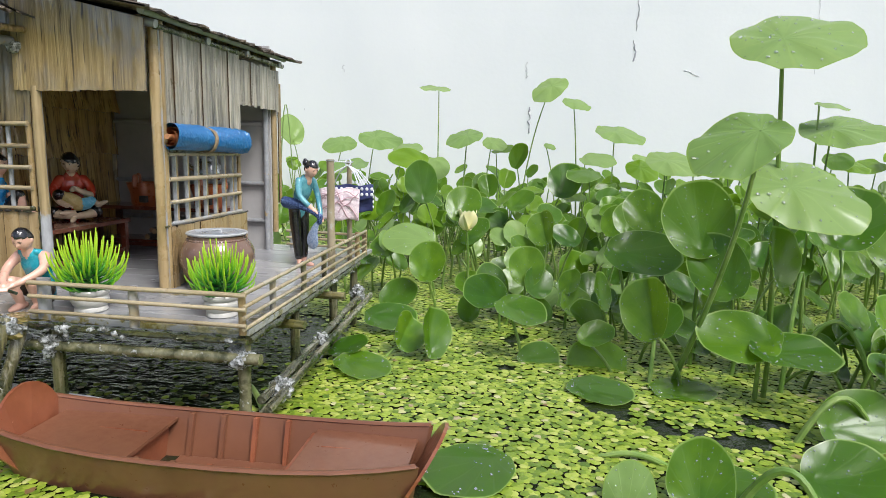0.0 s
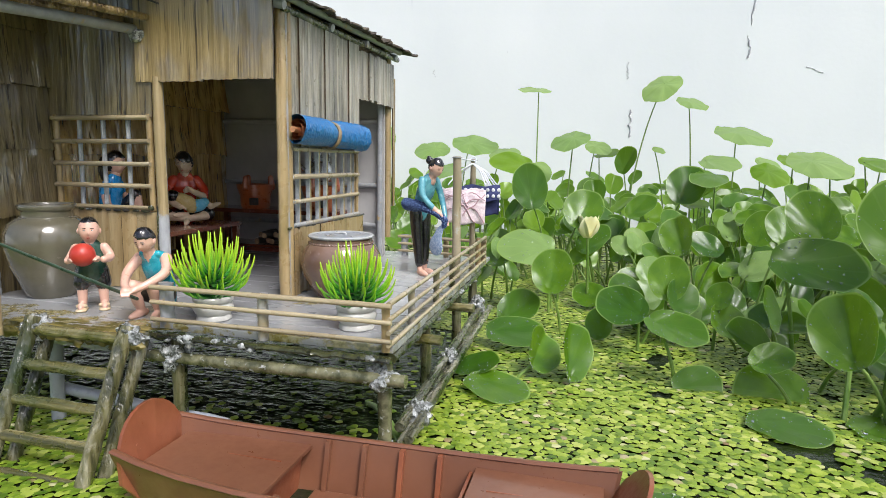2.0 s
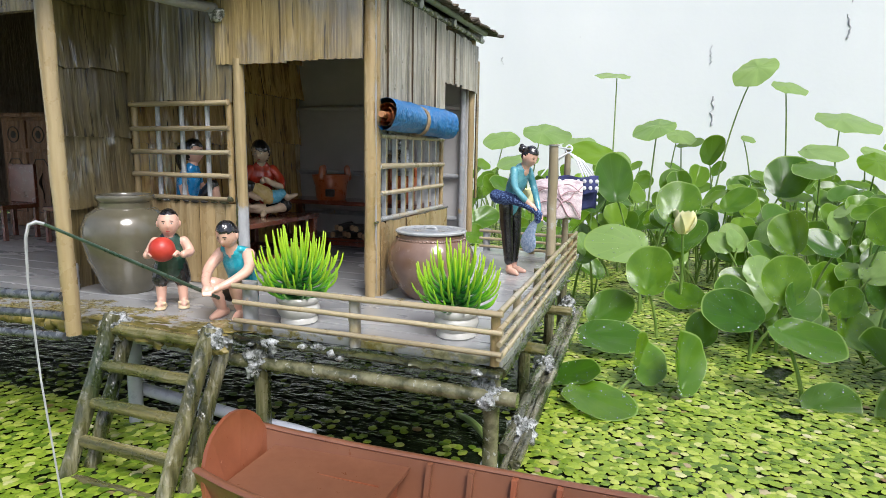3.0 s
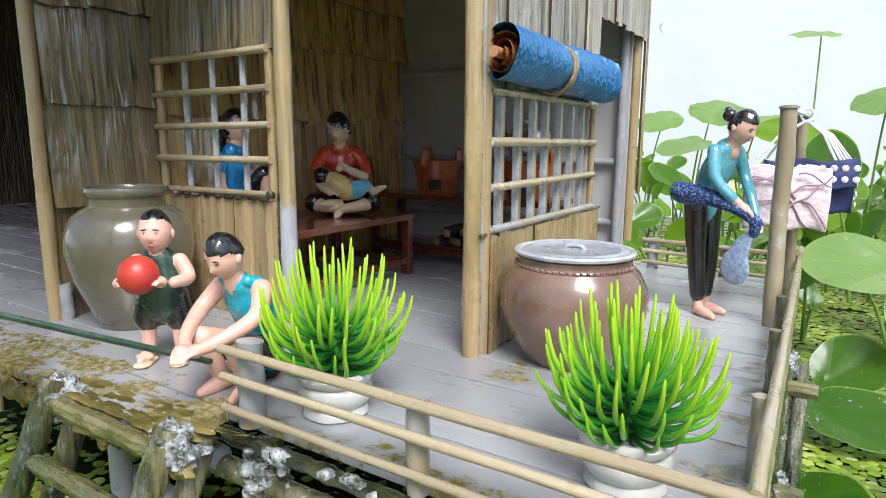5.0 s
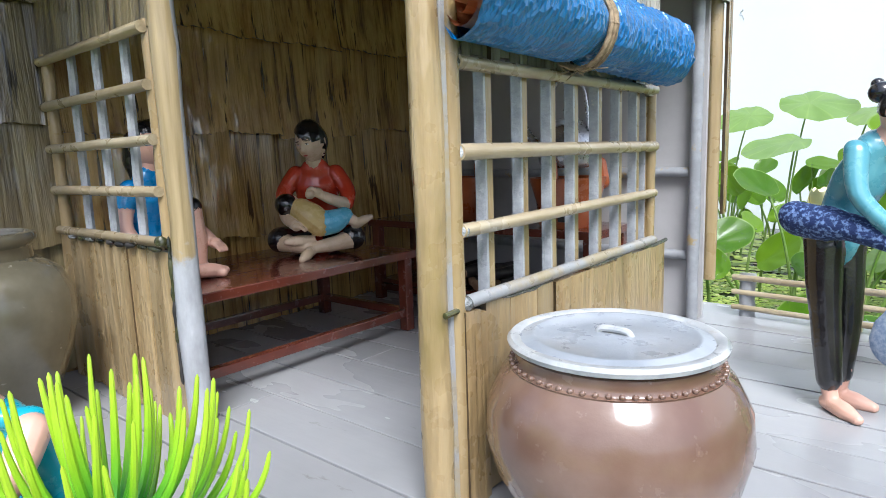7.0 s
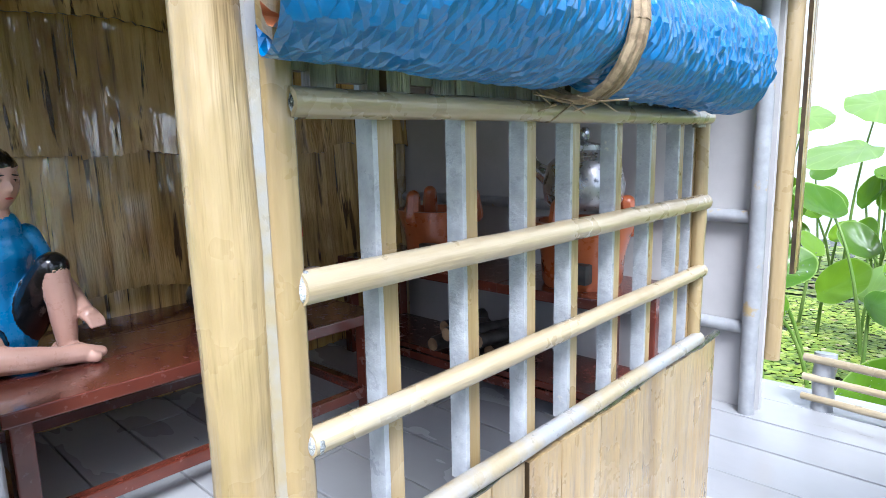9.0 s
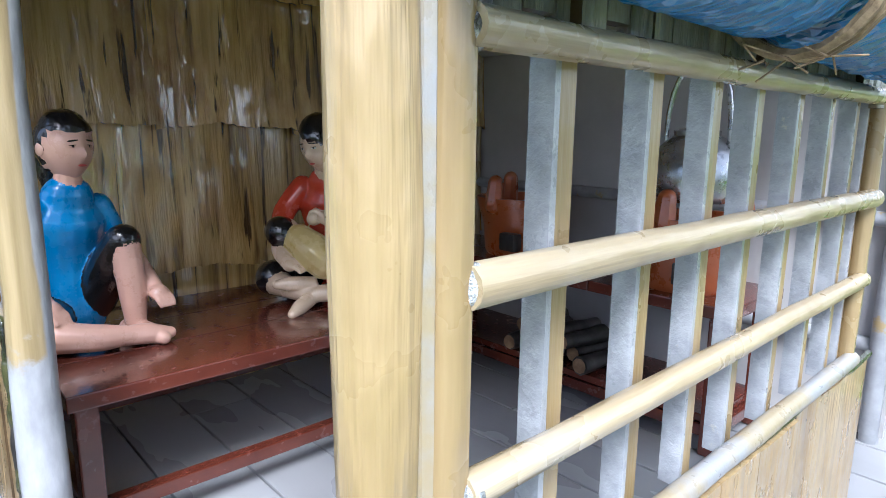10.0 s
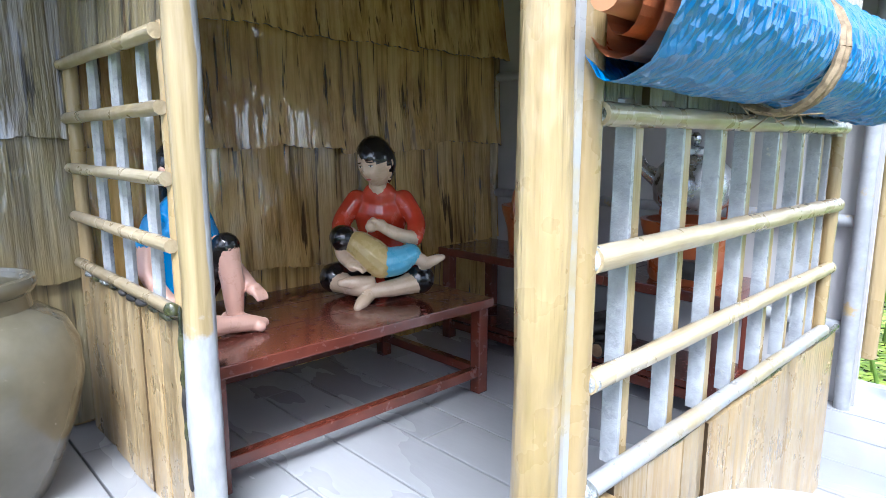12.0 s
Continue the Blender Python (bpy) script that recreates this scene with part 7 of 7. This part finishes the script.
def leaf_plant(x, y, z, size, facing, tip, form, foot=None, thick=0.0022, bend=0.3, label=""):
    """One leaf on its stalk. (x, y, z): the blade's middle; facing: its upper side; tip: which way the tip points."""
    n = Vector(facing).normalized()
    t = Vector(tip)
    t = (t - n * t.dot(n)).normalized()
    s = t.cross(n)
    m = Matrix((s, t, n)).transposed().to_4x4()
    m = Matrix.Translation((x, y, z)) @ m @ Matrix.Scale(size, 4)
    joint = m @ Vector((0, ROOTS[LEAVES[form].name], -0.004))
    fx, fy = foot if foot else (joint.x + rng.uniform(-0.05, 0.05), joint.y + rng.uniform(-0.02, 0.07))
    top = thing("water_plant", (fx, fy, 0.0), label or {"cap": "pale green drooping leaf on a tall thin stalk", "young": "pale young water plant leaf on a thin stalk", "flat": "dark green leaf lying on the floating weed"}.get(form, "glossy green water plant leaf beaded with drops, on its stalk"), "water plant", group="water plants in the pond")
    base = Vector((fx, fy, -0.02))
    ctrl = base.lerp(joint, 0.55) + Vector(((joint.x - base.x) * -bend, (joint.y - base.y) * -bend, abs(joint.z) * 0.15))
    if form == "flat":
        ctrl = base.lerp(joint, 0.5) + Vector((0, 0, 0.004))
    pts = []
    for k in range(11):
        u = k / 10
        pts.append(base * (1 - u) ** 2 + ctrl * 2 * u * (1 - u) + joint * u * u)
    bm = B()
    tube(bm, pts, [thick * (1.25 - 0.55 * k / 10) for k in range(11)], 8)
    part("stalk", bm, STALK, top)
    ob = shared("leaf", LEAVES[form], top, m)
    if size >= 0.048 and y < 1.35:
        drop = shared("dew", BEADS[LEAVES[form].name], ob, Matrix())
        drop.matrix_parent_inverse = Matrix()
    return top


# tall leaves against the wall
leaf_plant(0.0939, 1.8954, 0.489, 0.125, (-0.25, -0.62, 0.75), (-0.5, -0.6, -0.4), "cap", (0.005, 1.93))
leaf_plant(-0.2716, 1.9739, 0.496, 0.105, (0.1, -0.25, 0.95), (-0.9, -0.3, 0), "cap", (-0.262, 1.99))
leaf_plant(0.1746, 1.8842, 0.444, 0.090, (0.2, -0.45, 0.87), (0.9, -0.3, 0), "cap", (0.195, 1.91))
leaf_plant(-0.1376, 1.6988, 0.334, 0.110, (-0.1, -0.5, 0.85), (-0.7, -0.7, 0), "cap", (-0.145, 1.72))
leaf_plant(-0.0752, 1.9758, 0.322, 0.085, (0.1, -0.55, 0.82), (0.8, -0.5, 0), "cap")
leaf_plant(0.3033, 1.8485, 0.357, 0.150, (0.15, -0.4, 0.9), (1, -0.2, -0.1), "cap", (0.29, 1.87))
leaf_plant(0.2335, 1.7228, 0.279, 0.105, (-0.05, -0.42, 0.9), (0.8, -0.6, 0), "young", (0.19, 1.74))
leaf_plant(-0.6242, 2.056, 0.311, 0.125, (0.1, -0.5, 0.8), (-0.7, -0.6, 0), "cap")
leaf_plant(-0.47, 2.02, 0.330, 0.155, (0.2, -0.45, 0.85), (0.95, 0.1, 0.25), "cap")
leaf_plant(-0.36, 1.96, 0.300, 0.110, (-0.1, -0.4, 0.9), (0.7, -0.6, 0), "cap")
leaf_plant(-0.49, 1.75, 0.245, 0.125, (0, -0.35, 0.95), (-0.6, -0.8, 0), "young")
leaf_plant(-0.24, 1.82, 0.245, 0.110, (0.1, -0.6, 0.8), (0.2, -0.9, 0), "young")
leaf_plant(-0.93, 2.05, 0.37, 0.150, (0.2, -0.7, 0.6), (0.2, 0.4, 0.9), "young")
leaf_plant(-0.82, 2.10, 0.355, 0.120, (0.7, -0.6, 0.4), (0.0, 0.1, 1), "young")
leaf_plant(-0.90, 1.55, 0.30, 0.120, (0.3, -0.8, 0.5), (-0.3, 0, 1), "young")
leaf_plant(0.102, 2.02, 0.315, 0.042, (0.2, -0.5, 0.8), (0.7, -0.4, 0.2), "young")
leaf_plant(0.385, 1.90, 0.275, 0.080, (0.3, -0.5, 0.8), (0.8, -0.2, -0.1), "young")
# the middle ground
leaf_plant(0.144, 1.5615, 0.223, 0.105, (-0.1, -0.85, 0.5), (0.2, 0.2, 1), "disc")
leaf_plant(-0.2018, 1.4071, 0.216, 0.105, (0.35, -0.9, 0.2), (-0.2, 0.1, 1), "oval")
leaf_plant(0.0144, 1.9155, 0.279, 0.085, (-0.5, -0.8, 0.2), (0.5, 0.1, 0.9), "fold")
leaf_plant(-0.0707, 1.2012, 0.185, 0.085, (0.1, -0.85, 0.5), (0.3, 0.3, 0.9), "disc")
leaf_plant(-0.1569, 1.0917, 0.125, 0.105, (0.15, -0.62, 0.78), (-0.95, -0.1, -0.1), "young", (-0.12, 1.12))
leaf_plant(-0.1025, 0.9828, 0.102, 0.075, (-0.05, -0.92, 0.38), (0.1, 0.3, 1), "disc", (-0.085, 1.0))
leaf_plant(0.0695, 0.9705, 0.105, 0.070, (0.05, -0.95, 0.3), (0.05, 0.3, 1), "disc", (0.068, 0.985))
leaf_plant(0.0064, 0.9263, 0.066, 0.080, (-0.2, -0.7, 0.66), (-0.8, 0.2, 0.4), "oval", (0.03, 0.93))
leaf_plant(0.0669, 0.7944, 0.072, 0.078, (0.05, -0.42, 0.9), (0.85, -0.5, 0), "oval", (0.075, 0.80))
leaf_plant(-0.0589, 0.7725, 0.037, 0.075, (0.78, -0.45, 0.25), (0.35, 0.1, 0.95), "fold", (-0.075, 0.785))
leaf_plant(-0.1547, 0.9842, 0.038, 0.075, (-0.1, -0.70, 0.70), (0.6, 0.6, 0.3), "disc")
leaf_plant(-0.1457, 0.8871, 0.026, 0.090, (0.1, -0.35, 0.95), (0.9, 0.2, 0), "flat")
leaf_plant(-0.1365, 0.6992, 0.010, 0.082, (0.1, -0.16, 0.95), (0.9, -0.3, 0), "flat")
leaf_plant(-0.1690, 0.742, 0.018, 0.062, (-0.3, -0.3, 0.9), (0.8, -0.1, 0), "oval")
leaf_plant(-0.100, 0.79, 0.028, 0.070, (0.75, -0.35, 0.5), (0.55, 0.4, 0.6), "fold")
leaf_plant(0.2478, 1.0864, 0.180, 0.070, (-0.1, -0.85, 0.5), (0.1, 0.4, 0.9), "disc")
leaf_plant(0.2981, 0.8044, 0.211, 0.108, (-0.05, -0.97, 0.22), (-0.15, 0.15, 1), "disc", (0.31, 0.83), 0.0028)
leaf_plant(0.2455, 0.9144, 0.142, 0.115, (-0.1, -0.66, 0.74), (0.95, -0.2, -0.1), "oval", (0.235, 0.93), 0.0026)
leaf_plant(0.2579, 0.9863, 0.200, 0.085, (-0.2, -0.8, 0.5), (-0.4, 0.3, 0.9), "oval")
leaf_plant(0.095, 0.787, 0.006, 0.062, (0.1, -0.92, 0.4), (0.9, 0, 0.15), "flat")
leaf_plant(0.178, 0.785, 0.008, 0.085, (-0.05, -0.92, 0.4), (-0.95, 0, 0.05), "flat")
leaf_plant(0.172, 0.6876, 0.006, 0.085, (0.02, -0.12, 1), (0.95, -0.3, 0), "flat")
leaf_plant(0.2754, 0.7155, 0.004, 0.085, (0, -0.05, 1), (0.9, 0.2, 0), "flat")
leaf_plant(0.3768, 1.4256, 0.281, 0.125, (0.05, -0.5, 0.85), (0.9, -0.4, 0), "cap")
# the tall stalks standing nearest on the open side
leaf_plant(0.298, 0.650, 0.312, 0.112, (-0.30, -0.52, 0.62), (-0.85, -0.15, -0.50), "heart", (0.267, 0.762), 0.0032, -0.45, "broad crinkled green leaf on a long leaning stalk")
leaf_plant(0.393, 0.796, 0.446, 0.158, (-0.08, -0.58, 0.80), (0.97, 0.1, 0.12), "cap", (0.425, 0.86), 0.0034, 0.0, "broad pale green leaf high on a straight stalk")
leaf_plant(0.418, 0.785, 0.255, 0.160, (0.12, -0.60, 0.75), (0.88, -0.2, -0.40), "cap", (0.40, 0.87), 0.0030)
leaf_plant(0.586, 1.10, 0.347, 0.135, (-0.1, -0.45, 0.85), (0.9, -0.3, 0.1), "cap", (0.572, 1.13))
leaf_plant(0.566, 1.10, 0.385, 0.055, (0.1, -0.30, 0.95), (0.9, -0.3, 0), "young", (0.560, 1.12))
leaf_plant(0.236, 0.74, 0.098, 0.085, (-0.60, -0.70, 0.30), (-0.45, -0.1, 0.85), "fold", (0.285, 0.735))
leaf_plant(0.325, 0.78, 0.150, 0.095, (-0.4, -0.8, 0.35), (-0.5, 0.1, 0.85), "oval", (0.36, 0.80))
leaf_plant(0.334, 0.70, 0.080, 0.095, (-0.15, -0.62, 0.75), (-0.95, 0.1, 0.25), "oval", (0.374, 0.722), 0.0030)
leaf_plant(0.385, 0.68, 0.070, 0.098, (0.0, -0.30, 0.95), (0.97, -0.15, -0.05), "oval", (0.362, 0.715), 0.0028)
leaf_plant(0.53, 0.72, 0.060, 0.090, (0.1, -0.5, 0.85), (0.8, 0.2, 0), "disc", (0.55, 0.74))
leaf_plant(0.50, 0.84, 0.215, 0.100, (-0.2, -0.8, 0.5), (0.4, 0.2, 0.9), "disc")
leaf_plant(0.56, 0.84, 0.185, 0.095, (-0.1, -0.9, 0.3), (-0.1, 0.1, 1), "oval")
leaf_plant(0.395, 0.80, 0.165, 0.085, (0.6, -0.7, 0.3), (0.3, -0.1, 0.9), "fold")
leaf_plant(0.425, 0.600, 0.026, 0.088, (0.02, -0.75, 0.60), (0.95, 0.1, 0.2), "oval", (0.40, 0.605), 0.0032)
leaf_plant(0.237, 0.455, 0.020, 0.072, (-0.1, -0.85, 0.40), (0.05, 0.3, 1), "oval", (0.245, 0.47), 0.0034)
leaf_plant(0.265, 0.485, 0.006, 0.085, (0, -0.06, 1), (0.8, -0.5, 0), "flat", (0.20, 0.53))
leaf_plant(0.373, 0.50, 0.016, 0.080, (-0.15, -0.45, 0.88), (0.9, 0.2, 0.1), "disc", (0.35, 0.51), 0.0034)
leaf_plant(0.177, 0.440, 0.010, 0.055, (-0.1, -0.9, 0.35), (0.1, 0, 1), "young", (0.18, 0.45))
leaf_plant(0.038, 0.462, 0.006, 0.098, (0.05, -0.06, 1), (-0.5, -0.8, 0), "flat", (0.06, 0.49), label="broad glossy leaf floating under the boat's end")

# the thicket behind: stands of leaves set out by chance, taller further back
def thicket(x0, x1, y0, y1, z_low, z_high, count, seed, tall=0.12, massed=None):
    r = random.Random(seed)
    for _ in range(count):
        y = y0 + (y1 - y0) * r.random()
        x = x0 + (x1 - x0) * r.random()
        g = (y - y0) / (y1 - y0)
        if r.random() < tall:
            z, size = z_high + r.uniform(0.0, 0.06), r.uniform(0.08, 0.12)
            facing, tip, form = (r.uniform(-0.3, 0.3), r.uniform(-0.65, -0.25), 0.85), (r.uniform(-1, 1), r.uniform(-0.9, 0.1), 0), r.choice(("cap", "young"))
        else:
            z, size = r.uniform(z_low, z_high) * (0.75 + 0.25 * g), r.uniform(0.044, 0.078)
            facing, tip, form = (r.uniform(-0.7, 0.7), r.uniform(-1.0, -0.25), r.uniform(0.3, 1.0)), (r.uniform(-0.8, 0.8), r.uniform(-0.3, 0.4), r.uniform(0.3, 1.0)), r.choice(("disc", "disc", "oval", "oval", "fold", "young"))
        if massed is None:
            leaf_plant(x, y, z, size, facing, tip, form)
        else:
            massed.append((x, y, z, size, facing, tip, form))


def mass(name, spots, label):
    """Far leaves too many to count: one mesh of blades, with their stalks under it."""
    verts, faces, uvs, bm = [], [], [], B()
    for x, y, z, size, facing, tip, form in spots:
        n = Vector(facing).normalized()
        t = Vector(tip)
        t = (t - n * t.dot(n)).normalized()
        m = Matrix.Translation((x, y, z)) @ Matrix((t.cross(n), t, n)).transposed().to_4x4() @ Matrix.Scale(size, 4)
        src, i0 = LEAVES[form], len(verts)
        verts.extend(tuple(m @ v.co) for v in src.vertices)
        faces.extend(tuple(i0 + i for i in p.vertices) for p in src.polygons)
        uvs.extend(tuple(d.uv) for d in src.uv_layers[0].data)
        j = m @ Vector((0, ROOTS[src.name], -0.004))
        f = Vector((j.x + rng.uniform(-0.04, 0.04), j.y + rng.uniform(-0.02, 0.06), -0.02))
        tube(bm, [f, f.lerp(j, 0.5) + Vector((0, 0, 0.02)), j], [0.0028, 0.0024, 0.0018], 6)
    me = bpy.data.meshes.new(name)
    me.from_pydata(verts, [], faces)
    layer = me.uv_layers.new(name="UVMap")
    for d, uv in zip(layer.data, uvs):
        d.uv = uv
    me.materials.append(LEAF_FAR)
    for p in me.polygons:
        p.use_smooth = True
    ob = tagged(new(name, me), label, "water plants", kind="stuff")
    part("stalks", bm, STALK, ob)


far = []
thicket(-0.06, 0.42, 0.96, 1.24, 0.02, 0.125, 40, 41, 0.0)
thicket(0.16, 0.50, 0.76, 0.98, 0.02, 0.110, 18, 42, 0.0)
thicket(-0.12, 0.75, 1.05, 1.45, 0.05, 0.20, 104, 11, 0.0)
thicket(0.55, 1.15, 0.80, 1.35, 0.06, 0.25, 50, 14, 0.08)
thicket(0.45, 0.72, 0.62, 0.92, 0.03, 0.14, 22, 15, 0.0)
thicket(0.42, 0.68, 0.52, 0.74, 0.015, 0.09, 13, 21, 0.0)
thicket(-0.75, -0.16, 1.12, 1.55, 0.05, 0.20, 40, 16, 0.0)
thicket(-0.35, 1.35, 1.40, 1.95, 0.08, 0.225, 250, 12, 0.02, far)
thicket(-1.05, 1.7, 1.85, 2.35, 0.10, 0.25, 190, 13, 0.05, far)
thicket(-1.1, -0.3, 1.50, 1.95, 0.08, 0.22, 44, 17, 0.04, far)
thicket(1.15, 2.45, 0.9, 2.35, 0.08, 0.25, 150, 18, 0.04, far)
thicket(-2.4, -1.1, 1.15, 2.35, 0.08, 0.25, 110, 19, 0.04, far)
mass("water_plant_thicket", far, "dense far thicket of broad green water plant leaves")


def stalks(seed, spots):
    """Bare arching stalks, old stems without their leaves."""
    r = random.Random(seed)
    for x, y, dx, dy, h, th in spots:
        top = thing("bare_stalk", (x, y, 0), "arching pale green bare stalk", "water plant")
        bm = B()
        pts = [(x + dx * u, y + dy * u, -0.01 + h * math.sin(math.pi * u * 0.92) + 0.004 * u) for u in (k / 12 for k in range(13))]
        tube(bm, pts, [th * (1.1 - 0.3 * k / 12) for k in range(13)], 8)
        part("stalk", bm, STALK, top)


stalks(3, [(0.362, 0.596, 0.085, 0.01, 0.060, 0.0032), (0.268, 0.462, 0.060, -0.035, 0.052, 0.0036), (0.240, 0.516, -0.085, 0.008, 0.016, 0.0032), (0.50, 0.70, -0.09, 0.05, 0.11, 0.0030), (0.24, 0.74, 0.03, 0.09, 0.12, 0.0028), (-0.17, 0.50, -0.10, 0.13, 0.02, 0.0038), (0.46, 0.58, 0.10, -0.02, 0.05, 0.0034)])
stalks(4, [(-0.84, 2.02, 0.05, 0.02, 0.45, 0.0022), (0.40, 0.74, 0.04, 0.06, 0.16, 0.0030)])


def flower(x, y, z, size, turn, label):
    top = thing("water_flower", (x, y, z), label, "flower")
    bm = B()
    tube(bm, [(x + 0.004, y + 0.01, -0.01), (x + 0.003, y + 0.004, z * 0.5), (x, y, z - 0.3 * size)], [0.0028, 0.0025, 0.0022], 8)
    part("stalk", bm, STALK, top)
    for k in range(4):
        a = turn + k * math.pi / 2
        bm = B()
        g = []
        for i in range(9):
            u = i / 8
            row = []
            for j in range(9):
                v = -1 + 2 * j / 8
                w = 0.42 * size * math.sin(math.pi * min(0.12 + 0.70 * u, 0.86)) * (1.0 - 0.12 * u)
                rad = size * (0.06 + 0.34 * u ** 0.8)
                zz = size * (-0.30 + 0.82 * u) + 0.03 * size * math.sin(7 * v + k) * u
                loc = Vector((rad - 0.10 * size * v * v, v * w, zz))
                row.append(bm.verts.new(Vector((x, y, z)) + Matrix.Rotation(a, 3, "Z") @ loc))
            g.append(row)
        for i in range(8):
            for j in range(8):
                bm.faces.new((g[i][j], g[i + 1][j], g[i + 1][j + 1], g[i][j + 1]))
        part("petal", bm, PETAL, top)
    bm = B()
    limb(bm, [(x, y, z - 0.33 * size), (x, y, z - 0.20 * size)], [0.003, 0.004], 8)
    part("cup", bm, STALK, top)


flower(-0.0597, 1.1851, 0.150, 0.050, 0.4, "pale yellow cup-shaped water flower on a green stalk")
flower(-0.315, 1.15, 0.178, 0.052, 1.0, "pale yellow cup-shaped water flower behind the deck")


# ---- floating weed ----
def frond_shape(r, n=10):
    """A small rounded floating leaf with a notch: outline points round its middle."""
    g = r.uniform(0.0040, 0.0056)
    rx, ry, tw = g, g * r.uniform(0.84, 1.0), r.uniform(0, 6.28)
    pts = []
    for k in range(n):
        a = 2 * math.pi * k / n
        q = 0.70 if k == 0 else 1.0 + r.uniform(-0.04, 0.04)
        x, y = rx * q * math.cos(a), ry * q * math.sin(a)
        pts.append((x * math.cos(tw) - y * math.sin(tw), x * math.sin(tw) + y * math.cos(tw)))
    return pts


def free_water(x, y):
    """How thickly the weed covers the water: thin under the deck and in a few dark gaps."""
    if y > 0.50 and x < -0.21 and x > -1.6 and y < 0.95:
        return 0.10 if y > 0.56 else 0.3
    if ((x + 0.178) / 0.205) ** 2 + ((y - 0.4075 - 0.028 * (x + 0.183)) / 0.048) ** 2 < 1.0:
        return 0.0
    gap = noise.noise(Vector((x * 9 + 3, y * 9, 0))) + 0.5 * noise.noise(Vector((x * 27, y * 27, 4)))
    if 0.18 < x < 0.42 and 0.50 < y < 0.68:
        gap -= 0.34
    return 1.0 if gap > -0.62 else 0.0


weed_rng = random.Random(21)
verts, faces, singles = [], [], []
CELL = 0.0068
for iy in range(int((1.75 - 0.24) / CELL)):
    yc = 0.24 + CELL * iy
    for ix in range(int((1.05 + 0.80) / CELL)):
        xc = -0.80 + CELL * (ix + 0.5 * (iy % 2))
        if weed_rng.random() > free_water(xc, yc):
            continue
        x, y = xc + weed_rng.uniform(-0.0024, 0.0024), yc + weed_rng.uniform(-0.0024, 0.0024)
        z = 0.0012 + weed_rng.uniform(0, 0.0016)
        tx, ty = weed_rng.uniform(-0.09, 0.09), weed_rng.uniform(-0.09, 0.09)
        pts = frond_shape(weed_rng)
        if -0.02 < x < 0.16 and 0.44 < y < 0.62 and len(singles) < 290:
            singles.append((x, y, z, tx, ty))
            continue
        i0 = len(verts)
        verts.append((x, y, z + 0.0006))
        verts.extend((x + px, y + py, z + px * tx + py * ty) for px, py in pts)
        n = len(pts)
        faces.extend((i0, i0 + 1 + k, i0 + 1 + (k + 1) % n) for k in range(n))
CELL = 0.019
for iy in range(int(4.1 / CELL)):
    for ix in range(int(5.3 / CELL)):
        x, y = -2.65 + CELL * (ix + weed_rng.random()), -1.74 + CELL * (iy + weed_rng.random())
        if (-0.81 < x < 1.05 and 0.23 < y < 1.76) or (-1.65 < x < -0.2 and 0.42 < y < 1.06) or weed_rng.random() > 0.92:
            continue
        i0, s, tw = len(verts), weed_rng.uniform(0.009, 0.014), weed_rng.uniform(0, 6.28)
        verts.extend((x + s * math.cos(tw + 1.0472 * k), y + s * math.sin(tw + 1.0472 * k), 0.0010 + 0.0005 * (k % 3)) for k in range(6))
        faces.append(tuple(range(i0, i0 + 6)))
me = bpy.data.meshes.new("floating_weed")
me.from_pydata(verts, [], faces)
me.materials.append(FROND)
weed = tagged(new("floating_weed", me), "carpet of small yellow-green floating weed on the pond", "pondweed", kind="stuff")
shapes = []
for k in range(6):
    pts = frond_shape(weed_rng)
    mm = bpy.data.meshes.new("frond")
    mm.from_pydata([(0, 0, 0.0006)] + [(px, py, 0) for px, py in pts], [], [(0, 1 + j, 1 + (j + 1) % len(pts)) for j in range(len(pts))])
    mm.materials.append(FROND_ONE)
    shapes.append(mm)
for k, (x, y, z, tx, ty) in enumerate(singles):
    shared("frond", shapes[k % 6], weed, pose(x, y, z, 7 * ty, 7 * tx, 137 * k))
